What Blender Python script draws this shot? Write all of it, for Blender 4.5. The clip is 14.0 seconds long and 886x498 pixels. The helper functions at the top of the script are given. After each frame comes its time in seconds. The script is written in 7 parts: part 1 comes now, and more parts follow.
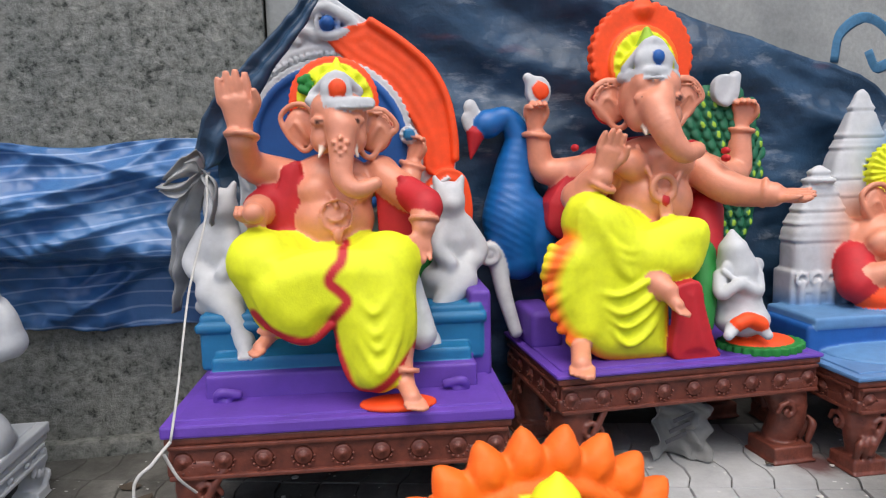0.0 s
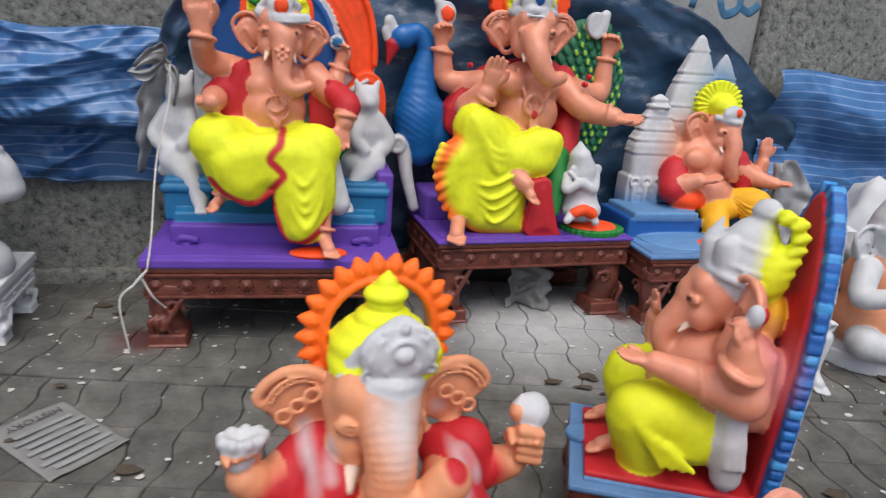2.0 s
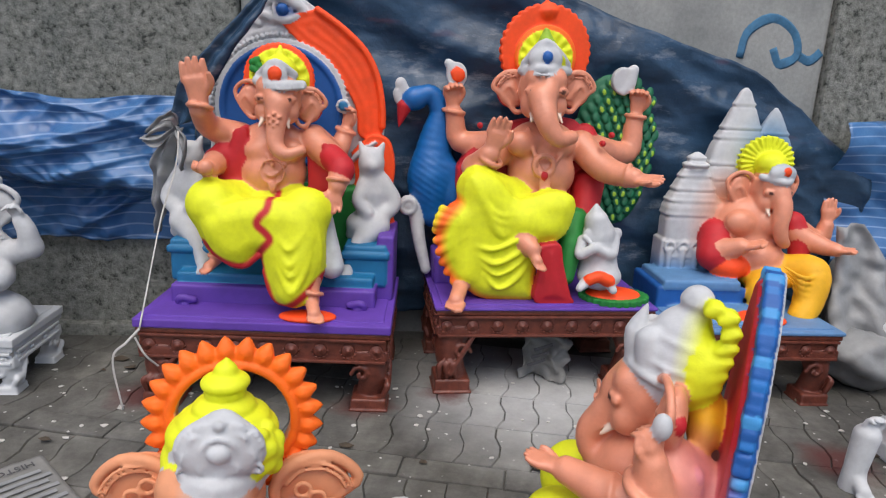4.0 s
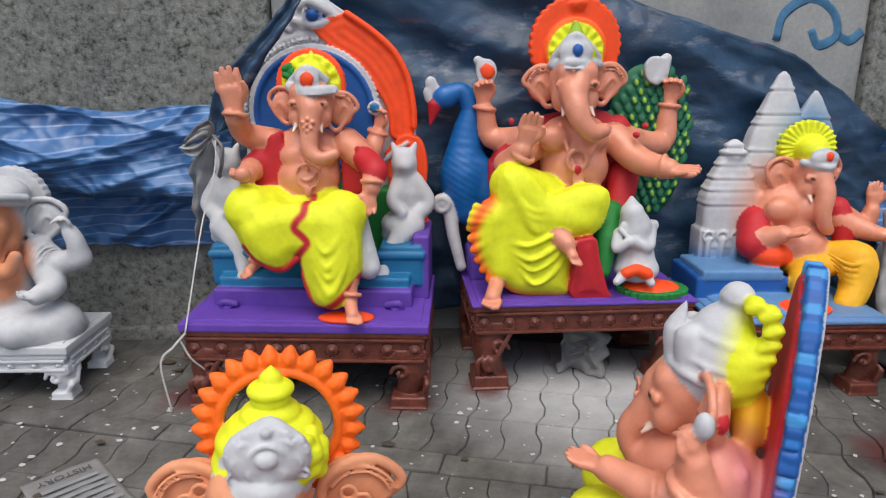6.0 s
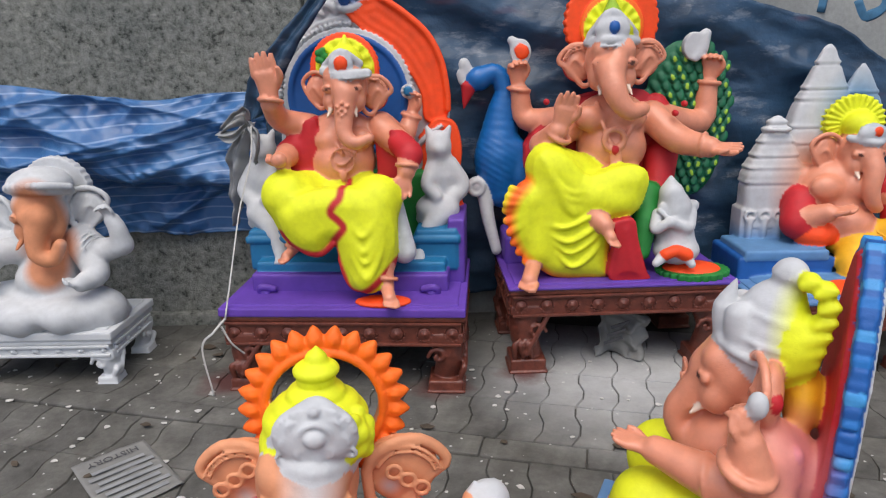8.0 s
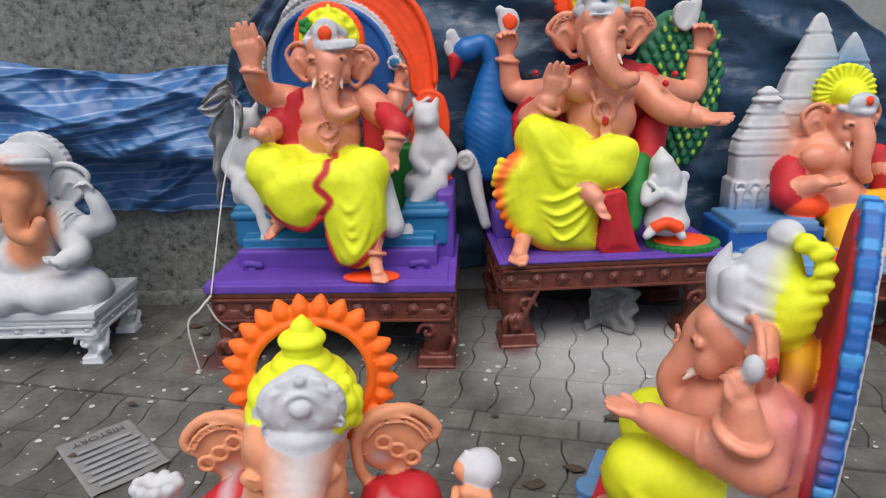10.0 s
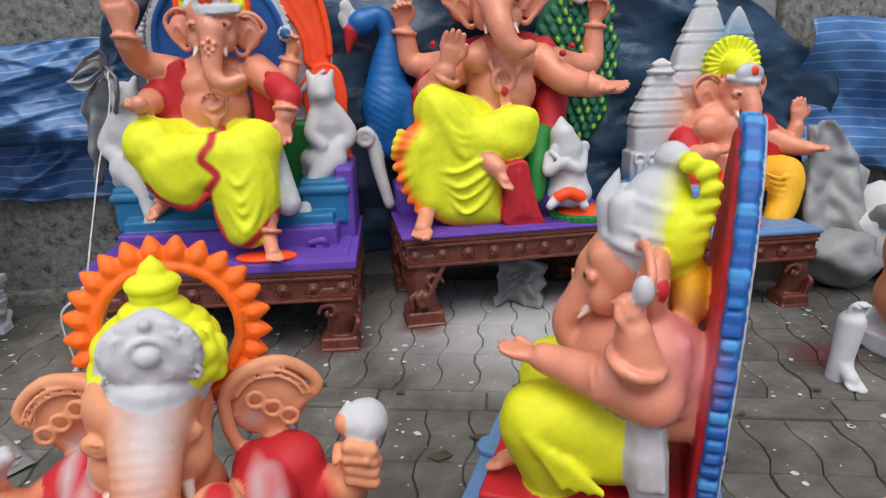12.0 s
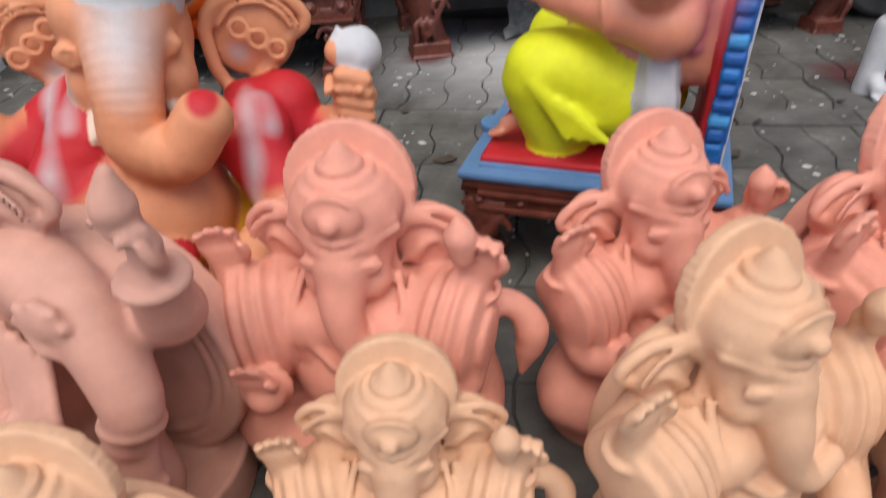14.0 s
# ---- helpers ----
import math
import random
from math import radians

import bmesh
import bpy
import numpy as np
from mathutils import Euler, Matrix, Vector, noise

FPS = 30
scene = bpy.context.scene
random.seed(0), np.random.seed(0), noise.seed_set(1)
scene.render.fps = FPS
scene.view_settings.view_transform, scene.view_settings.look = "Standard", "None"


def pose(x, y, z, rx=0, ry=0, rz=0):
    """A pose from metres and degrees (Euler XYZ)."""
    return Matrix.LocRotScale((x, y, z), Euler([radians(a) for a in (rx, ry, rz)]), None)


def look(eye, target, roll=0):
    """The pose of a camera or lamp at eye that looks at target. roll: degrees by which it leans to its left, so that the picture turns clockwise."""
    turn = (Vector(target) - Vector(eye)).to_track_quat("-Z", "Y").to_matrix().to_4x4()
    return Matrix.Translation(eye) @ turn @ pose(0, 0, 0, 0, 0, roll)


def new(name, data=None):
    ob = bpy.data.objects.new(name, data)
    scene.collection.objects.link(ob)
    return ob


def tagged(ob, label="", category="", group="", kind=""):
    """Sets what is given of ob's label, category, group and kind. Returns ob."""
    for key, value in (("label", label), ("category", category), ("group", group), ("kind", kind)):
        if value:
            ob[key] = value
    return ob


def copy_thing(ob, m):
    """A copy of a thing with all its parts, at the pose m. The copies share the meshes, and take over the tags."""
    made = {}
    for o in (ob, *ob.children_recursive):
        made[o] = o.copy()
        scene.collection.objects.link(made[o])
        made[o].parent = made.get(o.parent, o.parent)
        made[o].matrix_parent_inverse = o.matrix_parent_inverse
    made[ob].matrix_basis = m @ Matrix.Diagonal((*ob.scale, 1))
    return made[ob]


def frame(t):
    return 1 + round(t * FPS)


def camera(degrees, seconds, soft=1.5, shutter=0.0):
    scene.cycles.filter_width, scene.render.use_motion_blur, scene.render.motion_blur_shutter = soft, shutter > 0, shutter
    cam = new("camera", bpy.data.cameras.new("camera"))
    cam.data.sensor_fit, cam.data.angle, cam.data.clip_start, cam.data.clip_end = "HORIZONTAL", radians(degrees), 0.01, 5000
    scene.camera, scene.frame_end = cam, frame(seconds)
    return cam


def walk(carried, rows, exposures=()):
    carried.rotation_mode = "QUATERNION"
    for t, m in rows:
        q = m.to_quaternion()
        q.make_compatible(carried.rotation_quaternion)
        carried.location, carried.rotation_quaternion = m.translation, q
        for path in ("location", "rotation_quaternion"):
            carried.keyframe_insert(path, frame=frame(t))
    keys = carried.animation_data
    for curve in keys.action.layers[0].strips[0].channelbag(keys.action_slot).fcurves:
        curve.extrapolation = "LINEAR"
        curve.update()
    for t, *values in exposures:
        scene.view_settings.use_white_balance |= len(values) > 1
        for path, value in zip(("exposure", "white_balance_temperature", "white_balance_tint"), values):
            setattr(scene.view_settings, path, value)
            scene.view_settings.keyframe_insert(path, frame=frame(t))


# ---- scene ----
cam = camera(67.8, 14.0, soft=1.15, shutter=0.55)
PATH = [
    (0, (-0.015, 0.135, 0.879), (-0.01, 2.118, 0.628), -1.4),
    (0.5, (0.001, 0.073, 0.897), (0.02, 2.049, 0.586), -1.4),
    (1, (-0.039, -0.408, 1.054), (-0.027, 1.528, 0.55), 0.3),
    (1.5, (-0.024, -0.431, 1.047), (0.009, 1.482, 0.463), 1.9),
    (2, (0.019, -0.414, 1.032), (0.258, 1.471, 0.408), 4.4),
    (2.5, (0.197, -0.301, 1.03), (0.255, 1.622, 0.484), 5.3),
    (5, (0.437, -0.328, 1.115), (0.294, 1.603, 0.615), 2.0),
    (5.5, (0.428, -0.324, 1.111), (0.255, 1.603, 0.602), 1.1),
    (6, (0.421, -0.324, 1.106), (0.202, 1.592, 0.579), 0.1),
    (6.5, (0.419, -0.325, 1.104), (0.18, 1.588, 0.57), -0.3),
    (7, (0.413, -0.325, 1.102), (0.159, 1.585, 0.566), -0.6),
    (7.5, (0.404, -0.323, 1.097), (0.12, 1.578, 0.541), -1.1),
    (8, (0.399, -0.32, 1.092), (0.092, 1.574, 0.527), -1.3),
    (10.5, (0.396, -0.296, 1.048), (0.154, 1.589, 0.425), -1.7),
    (11, (0.41, -0.29, 1.032), (0.221, 1.631, 0.51), -1.5),
    (11.5, (0.443, -0.272, 0.99), (0.33, 1.653, 0.46), -1.6),
    (12, (0.454, -0.252, 0.925), (0.415, 1.656, 0.329), -1.6),
    (12.5, (0.438, -0.245, 0.884), (0.327, 1.677, 0.342), -3.1),
    (13, (0.44, -0.258, 0.841), (0.285, 1.626, 0.187), -2.6),
    (13.2, (0.45, -0.262, 0.803), (0.343, 1.584, 0.041), -2.4),
    (13.5, (0.467, -0.283, 0.753), (0.417, 1.482, -0.186), -1.5),
    (14, (0.469, -0.302, 0.683), (0.375, 1.354, -0.433), -3.1),
]
EXPOSURE = 0.64
walk(cam, [(t, look(eye, target, roll)) for t, eye, target, roll in PATH], [(0.0, EXPOSURE + 0.2), (0.55, EXPOSURE + 0.2), (0.9, EXPOSURE), (14.0, EXPOSURE)])

# world, sun and exposure: a bright overcast day
world = bpy.data.worlds.new("sky")
scene.world = world
world.use_nodes = True
wn = world.node_tree.nodes
sky = wn.new("ShaderNodeTexSky")
sky.sky_type, sky.sun_disc, sky.sun_elevation, sky.sun_rotation = "NISHITA", False, radians(62), radians(200)
sky.dust_density, sky.air_density = 3.0, 0.7
world.node_tree.links.new(sky.outputs[0], wn["Background"].inputs[0])
wn["Background"].inputs[1].default_value = 0.13
sun = new("sun", bpy.data.lights.new("sun", "SUN"))
sun.data.energy, sun.data.angle, sun.data.color = 1.15, radians(50), (1.0, 0.94, 0.85)
sun.matrix_world = look((0.8, -1.6, 3.6), (0, 0, 0))

# ---- materials ----
def nodes_of(name, rough=0.6, metal=0.0):
    m = bpy.data.materials.new(name)
    m.use_nodes = True
    b = m.node_tree.nodes["Principled BSDF"]
    b.inputs["Roughness"].default_value, b.inputs["Metallic"].default_value = rough, metal
    return m, m.node_tree.nodes, m.node_tree.links, b


def noise_tex(n, l, scale, detail=6.0, rough=0.6, coord=None):
    t = n.new("ShaderNodeTexNoise")
    t.inputs["Scale"].default_value, t.inputs["Detail"].default_value, t.inputs["Roughness"].default_value = scale, detail, rough
    if coord:
        l.new(coord, t.inputs["Vector"])
    return t.outputs["Fac"]


def ramp(n, l, fac, *stops):
    r = n.new("ShaderNodeValToRGB")
    while len(r.color_ramp.elements) < len(stops):
        r.color_ramp.elements.new(0.5)
    for e, (p, c) in zip(r.color_ramp.elements, stops):
        e.position, e.color = p, (*c, 1) if len(c) == 3 else c
    l.new(fac, r.inputs[0])
    return r.outputs[0]


def mix(n, l, fac, a, b, mode="MIX"):
    x = n.new("ShaderNodeMix")
    x.data_type, x.blend_type = "RGBA", mode
    for s, v in ((x.inputs[0], fac), (x.inputs[6], a), (x.inputs[7], b)):
        if isinstance(v, bpy.types.NodeSocket):
            l.new(v, s)
        else:
            s.default_value = v if not isinstance(v, tuple) or len(v) == 4 else (*v, 1)
    return x.outputs[2]


def bump(n, l, b, height, strength, dist):
    u = n.new("ShaderNodeBump")
    u.inputs["Strength"].default_value, u.inputs["Distance"].default_value = strength, dist
    l.new(height, u.inputs["Height"])
    l.new(u.outputs[0], b.inputs["Normal"])


def objpos(n):
    return n.new("ShaderNodeTexCoord").outputs["Object"]


def worldpos(n):
    return n.new("ShaderNodeNewGeometry").outputs["Position"]


def painted_plaster():
    """Brushed and sprayed plaster of Paris; the coat's colour and sheen lie on the mesh."""
    m, n, l, b = nodes_of("painted_plaster", 0.5)
    a = n.new("ShaderNodeAttribute")
    a.attribute_name = "coat"
    co = objpos(n)
    streak = ramp(n, l, noise_tex(n, l, 26, 5, 0.6, co), (0.3, (0.86, 0.86, 0.86)), (0.7, (1.05, 1.05, 1.05)))
    c = mix(n, l, 1.0, a.outputs["Color"], streak, "MULTIPLY")
    dirt = ramp(n, l, noise_tex(n, l, 7, 8, 0.7, co), (0.62, (0, 0, 0)), (0.85, (0.12, 0.12, 0.12)))
    l.new(mix(n, l, dirt, c, (0.62, 0.55, 0.48)), b.inputs["Base Color"])
    r = n.new("ShaderNodeMapRange")
    r.inputs[3].default_value, r.inputs[4].default_value = 0.8, 0.3
    l.new(a.outputs["Alpha"], r.inputs[0])
    l.new(r.outputs[0], b.inputs["Roughness"])
    bump(n, l, b, noise_tex(n, l, 190, 4, 0.6, co), 0.25, 0.002)
    return m


def plain(name, col, rough=0.6, var=0.2, scale=18, relief=0.3, grain=120, metal=0.0, dist=0.002):
    m, n, l, b = nodes_of(name, rough, metal)
    co = objpos(n)
    lo, hi = [tuple(v * k for v in col) for k in (1 - var, 1 + var)]
    l.new(ramp(n, l, noise_tex(n, l, scale, 8, 0.65, co), (0.25, lo), (0.75, hi)), b.inputs["Base Color"])
    bump(n, l, b, noise_tex(n, l, grain, 5, 0.6, co), relief, dist)
    return m


def carved_brown():
    m, n, l, b = nodes_of("carved_brown_paint", 0.42)
    co = objpos(n)
    c = ramp(n, l, noise_tex(n, l, 30, 8, 0.7, co), (0.3, (0.075, 0.02, 0.014)), (0.62, (0.17, 0.046, 0.028)), (0.85, (0.26, 0.1, 0.07)))
    l.new(c, b.inputs["Base Color"])
    bump(n, l, b, noise_tex(n, l, 60, 6, 0.6, co), 0.5, 0.004)
    return m


def rough_concrete():
    """Pitted, weather-darkened roughcast."""
    m, n, l, b = nodes_of("rough_concrete", 0.92)
    co = worldpos(n)
    fine = noise_tex(n, l, 34, 9, 0.72, co)
    wide = noise_tex(n, l, 3, 6, 0.6, co)
    pits = ramp(n, l, fine, (0.36, (0.05, 0.055, 0.05)), (0.43, (0.19, 0.2, 0.18)), (0.54, (0.3, 0.31, 0.285)), (0.68, (0.4, 0.4, 0.37)))
    big = ramp(n, l, wide, (0.3, (0.7, 0.72, 0.72)), (0.7, (1.1, 1.08, 1.05)))
    l.new(mix(n, l, 1.0, pits, big, "MULTIPLY"), b.inputs["Base Color"])
    bump(n, l, b, fine, 0.9, 0.03)
    return m


def smooth_plaster():
    m, n, l, b = nodes_of("weathered_plaster", 0.85)
    co = worldpos(n)
    wide = noise_tex(n, l, 2.2, 8, 0.65, co)
    c = ramp(n, l, wide, (0.3, (0.2, 0.21, 0.205)), (0.55, (0.32, 0.33, 0.315)), (0.8, (0.4, 0.4, 0.38)))
    s = ramp(n, l, noise_tex(n, l, 60, 6, 0.6, co), (0.3, (0.85, 0.85, 0.85)), (0.7, (1.05, 1.05, 1.05)))
    l.new(mix(n, l, 1.0, c, s, "MULTIPLY"), b.inputs["Base Color"])
    bump(n, l, b, noise_tex(n, l, 45, 8, 0.65, co), 0.4, 0.006)
    return m


def paver_mat():
    """Grey concrete blocks, dusted with plaster and spotted with paint."""
    m, n, l, b = nodes_of("concrete_paver", 0.85)
    co = worldpos(n)
    info = n.new("ShaderNodeObjectInfo")
    base = ramp(n, l, noise_tex(n, l, 9, 9, 0.7, co), (0.25, (0.05, 0.05, 0.045)), (0.5, (0.112, 0.11, 0.102)), (0.8, (0.2, 0.196, 0.184)))
    tint = ramp(n, l, info.outputs["Random"], (0.0, (0.82, 0.82, 0.82)), (1.0, (1.1, 1.1, 1.08)))
    c = mix(n, l, 1.0, base, tint, "MULTIPLY")
    stain = ramp(n, l, noise_tex(n, l, 2.3, 7, 0.7, co), (0.32, (0.58, 0.57, 0.54)), (0.66, (1.15, 1.15, 1.14)))
    c = mix(n, l, 1.0, c, stain, "MULTIPLY")
    # plaster dust swept in patches, densest between the pedestals
    sep = n.new("ShaderNodeVectorMath")
    sep.operation = "DISTANCE"
    l.new(co, sep.inputs[0])
    sep.inputs[1].default_value = (0.68, 1.9, 0)
    near = ramp(n, l, sep.outputs["Value"], (0.2, (0.8, 0.8, 0.8)), (0.62, (0.0, 0.0, 0.0)))
    dust = ramp(n, l, noise_tex(n, l, 4, 8, 0.75, co), (0.35, (0, 0, 0)), (0.7, (1, 1, 1)))
    k = mix(n, l, 1.0, near, mix(n, l, 0.6, dust, (1, 1, 1)), "MULTIPLY")
    c = mix(n, l, k, c, (0.52, 0.53, 0.53))
    v = n.new("ShaderNodeTexVoronoi")
    v.inputs["Scale"].default_value = 21
    l.new(co, v.inputs["Vector"])
    wob = n.new("ShaderNodeMath")
    wob.operation = "MULTIPLY_ADD"
    l.new(noise_tex(n, l, 50, 5, 0.7, co), wob.inputs[0])
    wob.inputs[1].default_value = 0.5
    l.new(v.outputs["Distance"], wob.inputs[2])
    spot = ramp(n, l, wob.outputs[0], (0.3, (1, 1, 1)), (0.345, (0, 0, 0)))
    c = mix(n, l, spot, c, (0.5, 0.5, 0.48))
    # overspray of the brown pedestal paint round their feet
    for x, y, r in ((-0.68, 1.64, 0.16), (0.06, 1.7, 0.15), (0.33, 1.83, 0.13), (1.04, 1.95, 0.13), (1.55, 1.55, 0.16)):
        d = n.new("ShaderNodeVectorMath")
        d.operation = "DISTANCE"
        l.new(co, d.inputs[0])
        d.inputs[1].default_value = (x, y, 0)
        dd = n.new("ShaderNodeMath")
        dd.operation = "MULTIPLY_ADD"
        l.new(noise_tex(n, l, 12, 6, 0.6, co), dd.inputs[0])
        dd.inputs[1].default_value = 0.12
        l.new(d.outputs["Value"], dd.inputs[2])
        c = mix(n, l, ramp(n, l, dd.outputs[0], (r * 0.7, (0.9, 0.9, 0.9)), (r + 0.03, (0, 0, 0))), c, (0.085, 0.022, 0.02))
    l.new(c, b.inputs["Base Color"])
    bump(n, l, b, noise_tex(n, l, 70, 8, 0.7, co), 0.5, 0.004)
    return m


def striped_sheet():
    """Blue woven polythene with thin pale stripes along the u of the sheet."""
    m, n, l, b = nodes_of("blue_striped_polythene", 0.33)
    uv = n.new("ShaderNodeTexCoord").outputs["UV"]
    w = n.new("ShaderNodeTexWave")
    w.bands_direction, w.wave_profile = "Y", "SIN"
    w.inputs["Scale"].default_value, w.inputs["Distortion"].default_value = 5.0, 0.15
    l.new(uv, w.inputs["Vector"])
    line = ramp(n, l, w.outputs["Fac"], (0.92, (0, 0, 0)), (0.985, (0.55, 0.55, 0.55)))
    base = ramp(n, l, noise_tex(n, l, 6, 7, 0.6, objpos(n)), (0.3, (0.028, 0.095, 0.25)), (0.7, (0.06, 0.175, 0.375)))
    l.new(mix(n, l, line, base, (0.3, 0.42, 0.62)), b.inputs["Base Color"])
    bump(n, l, b, noise_tex(n, l, 40, 6, 0.7, objpos(n)), 0.35, 0.006)
    return m


def navy_sheet():
    """Old navy polythene, chalked and oversprayed."""
    m, n, l, b = nodes_of("navy_polythene", 0.36)
    co = worldpos(n)
    st = n.new("ShaderNodeMapping")
    st.inputs["Scale"].default_value = (1.0, 1.0, 3.2)
    l.new(co, st.inputs[0])
    base = ramp(n, l, noise_tex(n, l, 5, 7, 0.6, st.outputs[0]), (0.3, (0.01, 0.028, 0.056)), (0.7, (0.03, 0.075, 0.14)))
    chalk = ramp(n, l, noise_tex(n, l, 3.1, 10, 0.72, st.outputs[0]), (0.57, (0, 0, 0)), (0.72, (0.55, 0.55, 0.55)))
    red = ramp(n, l, noise_tex(n, l, 2.3, 3, 0.5, st.outputs[0]), (0.62, (0, 0, 0)), (0.8, (0.6, 0.6, 0.6)))
    c = mix(n, l, red, base, (0.3, 0.06, 0.04))
    l.new(mix(n, l, chalk, c, (0.38, 0.4, 0.43)), b.inputs["Base Color"])
    bump(n, l, b, noise_tex(n, l, 22, 7, 0.65, co), 0.5, 0.01)
    return m


M_COAT = painted_plaster()
M_BROWN = carved_brown()
M_ROUGH, M_SMOOTH, M_PAVER = rough_concrete(), smooth_plaster(), paver_mat()
M_STRIPE, M_NAVY = striped_sheet(), navy_sheet()
M_PURPLE = plain("purple_paint", (0.12, 0.05, 0.36), 0.5, 0.22, 9)
M_SLATE = plain("slate_blue_paint", (0.1, 0.22, 0.42), 0.5, 0.22, 9)
M_WHITE = plain("bare_white_plaster", (0.55, 0.57, 0.58), 0.75, 0.08, 9)
M_PINKP = plain("bare_pink_plaster", (0.72, 0.3, 0.21), 0.8, 0.1, 9)
M_DUSK = plain("dark_blue_paint", (0.03, 0.04, 0.11), 0.5, 0.2, 9)
M_RED = plain("red_paint", (0.5, 0.012, 0.015), 0.5, 0.15, 9)
M_BLUE = plain("blue_paint", (0.01, 0.13, 0.5), 0.42, 0.35, 14)
M_JOINT = plain("joint_dirt", (0.085, 0.083, 0.077), 0.95, 0.3, 30, 0.6, 90, 0, 0.004)
M_ROPE = plain("dirty_white_twine", (0.5, 0.49, 0.46), 0.8, 0.2, 40)
M_PAPER = plain("newsprint", (0.2, 0.2, 0.19), 0.85, 0.15, 20)
M_INK = plain("printing_ink", (0.06, 0.06, 0.065), 0.8, 0.3, 40)
M_GRAF = plain("blue_spray_paint", (0.05, 0.16, 0.28), 0.8, 0.3, 30)
M_RAG = plain("grey_plastic_rag", (0.24, 0.25, 0.255), 0.5, 0.25, 12)


# ---- building helpers ----
def mesh_of(name, bm, mats, smooth=True):
    me = bpy.data.meshes.new(name)
    bm.to_mesh(me)
    bm.free()
    for m in mats if isinstance(mats, (list, tuple)) else [mats]:
        me.materials.append(m)
    if smooth:
        me.shade_smooth()
    return me


def part(name, bm, material, parent=None, label="", smooth=False):
    ob = new(name, mesh_of(name, bm, material, smooth))
    ob.parent = parent
    return tagged(ob, label)


def thing(name, m, label, category, group="", kind=""):
    ob = new(name)
    ob.matrix_world = m
    ob.empty_display_size = 0.05
    return tagged(ob, label, category, group, kind)


def block(bm, c, s, bev=0.0, seg=2, m=None):
    """A box of full size s round c with rounded edges."""
    r = bmesh.ops.create_cube(bm, size=1.0, matrix=(m or Matrix()) @ Matrix.LocRotScale(c, None, s))
    if bev:
        es = {e for v in r["verts"] for e in v.link_edges}
        bmesh.ops.bevel(bm, geom=list(es), offset=bev, segments=seg, affect="EDGES", profile=0.6)


def tube(bm, pts, radii, seg=8, flat=1.0):
    """A swept tube with closed ends."""
    pts = [Vector(p) for p in pts]
    rings = []
    for i, p in enumerate(pts):
        d = (pts[min(i + 1, len(pts) - 1)] - pts[max(i - 1, 0)]).normalized()
        a = d.cross(Vector((0.31, 0.95, 0.1)) if abs(d.y) < 0.9 else Vector((1, 0, 0))).normalized()
        b = d.cross(a)
        r = radii[i] if isinstance(radii, (list, tuple)) else radii
        rings.append([bm.verts.new(p + a * (r * math.cos(k * math.tau / seg)) + b * (r * flat * math.sin(k * math.tau / seg))) for k in range(seg)])
    for u, v in zip(rings, rings[1:]):
        for k in range(seg):
            bm.faces.new((u[k], u[(k + 1) % seg], v[(k + 1) % seg], v[k]))
    bm.faces.new(rings[0][::-1])
    bm.faces.new(rings[-1])


def spline(pts, n):
    """n points on a smooth curve through pts."""
    P = [np.array(p, float) for p in pts]
    P = [2 * P[0] - P[1]] + P + [2 * P[-1] - P[-2]]
    out = []
    for i in range(n):
        s = i / (n - 1) * (len(P) - 3)
        k = min(int(s), len(P) - 4)
        u = s - k
        a, b, c, d = P[k:k + 4]
        out.append(0.5 * (2 * b + (c - a) * u + (2 * a - 5 * b + 4 * c - d) * u * u + (3 * b - a - 3 * c + d) * u ** 3))
    return out


# colours of the coats: red, green, blue, sheen
COAT = dict(
    skin=(0.7, 0.275, 0.165, 0.92), peach=(0.7, 0.3, 0.15, 0.35), yellow=(0.75, 0.8, 0.012, 0.25), gold=(0.8, 0.42, 0.01, 0.3),
    red=(0.5, 0.012, 0.02, 0.3), orange=(0.93, 0.075, 0.006, 0.35), amber=(0.95, 0.155, 0.007, 0.35), white=(0.53, 0.545, 0.555, 0.15), purple=(0.12, 0.05, 0.36, 0.4),
    cyan=(0.01, 0.16, 0.34, 0.5), blue=(0.01, 0.1, 0.36, 0.5), navy=(0.006, 0.12, 0.38, 0.85), green=(0.01, 0.2, 0.03, 0.3),
    leaf=(0.006, 0.13, 0.055, 0.45), lime=(0.3, 0.5, 0.03, 0.3), pink=(0.72, 0.315, 0.225, 0.1), cream=(0.68, 0.41, 0.25, 0.1), dusk=(0.6, 0.32, 0.24, 0.1),
    slate=(0.1, 0.24, 0.45, 0.4), clay=(0.62, 0.25, 0.12, 0.15), grey=(0.45, 0.46, 0.45, 0.1), eye=(0.09, 0.03, 0.02, 0.6), ivory=(0.74, 0.6, 0.48, 0.5),
    rosy=(0.6, 0.2, 0.22, 0.3), azure=(0.015, 0.16, 0.48, 0.5), sky=(0.05, 0.28, 0.6, 0.5))


def V(*p):
    return np.array(p, float)


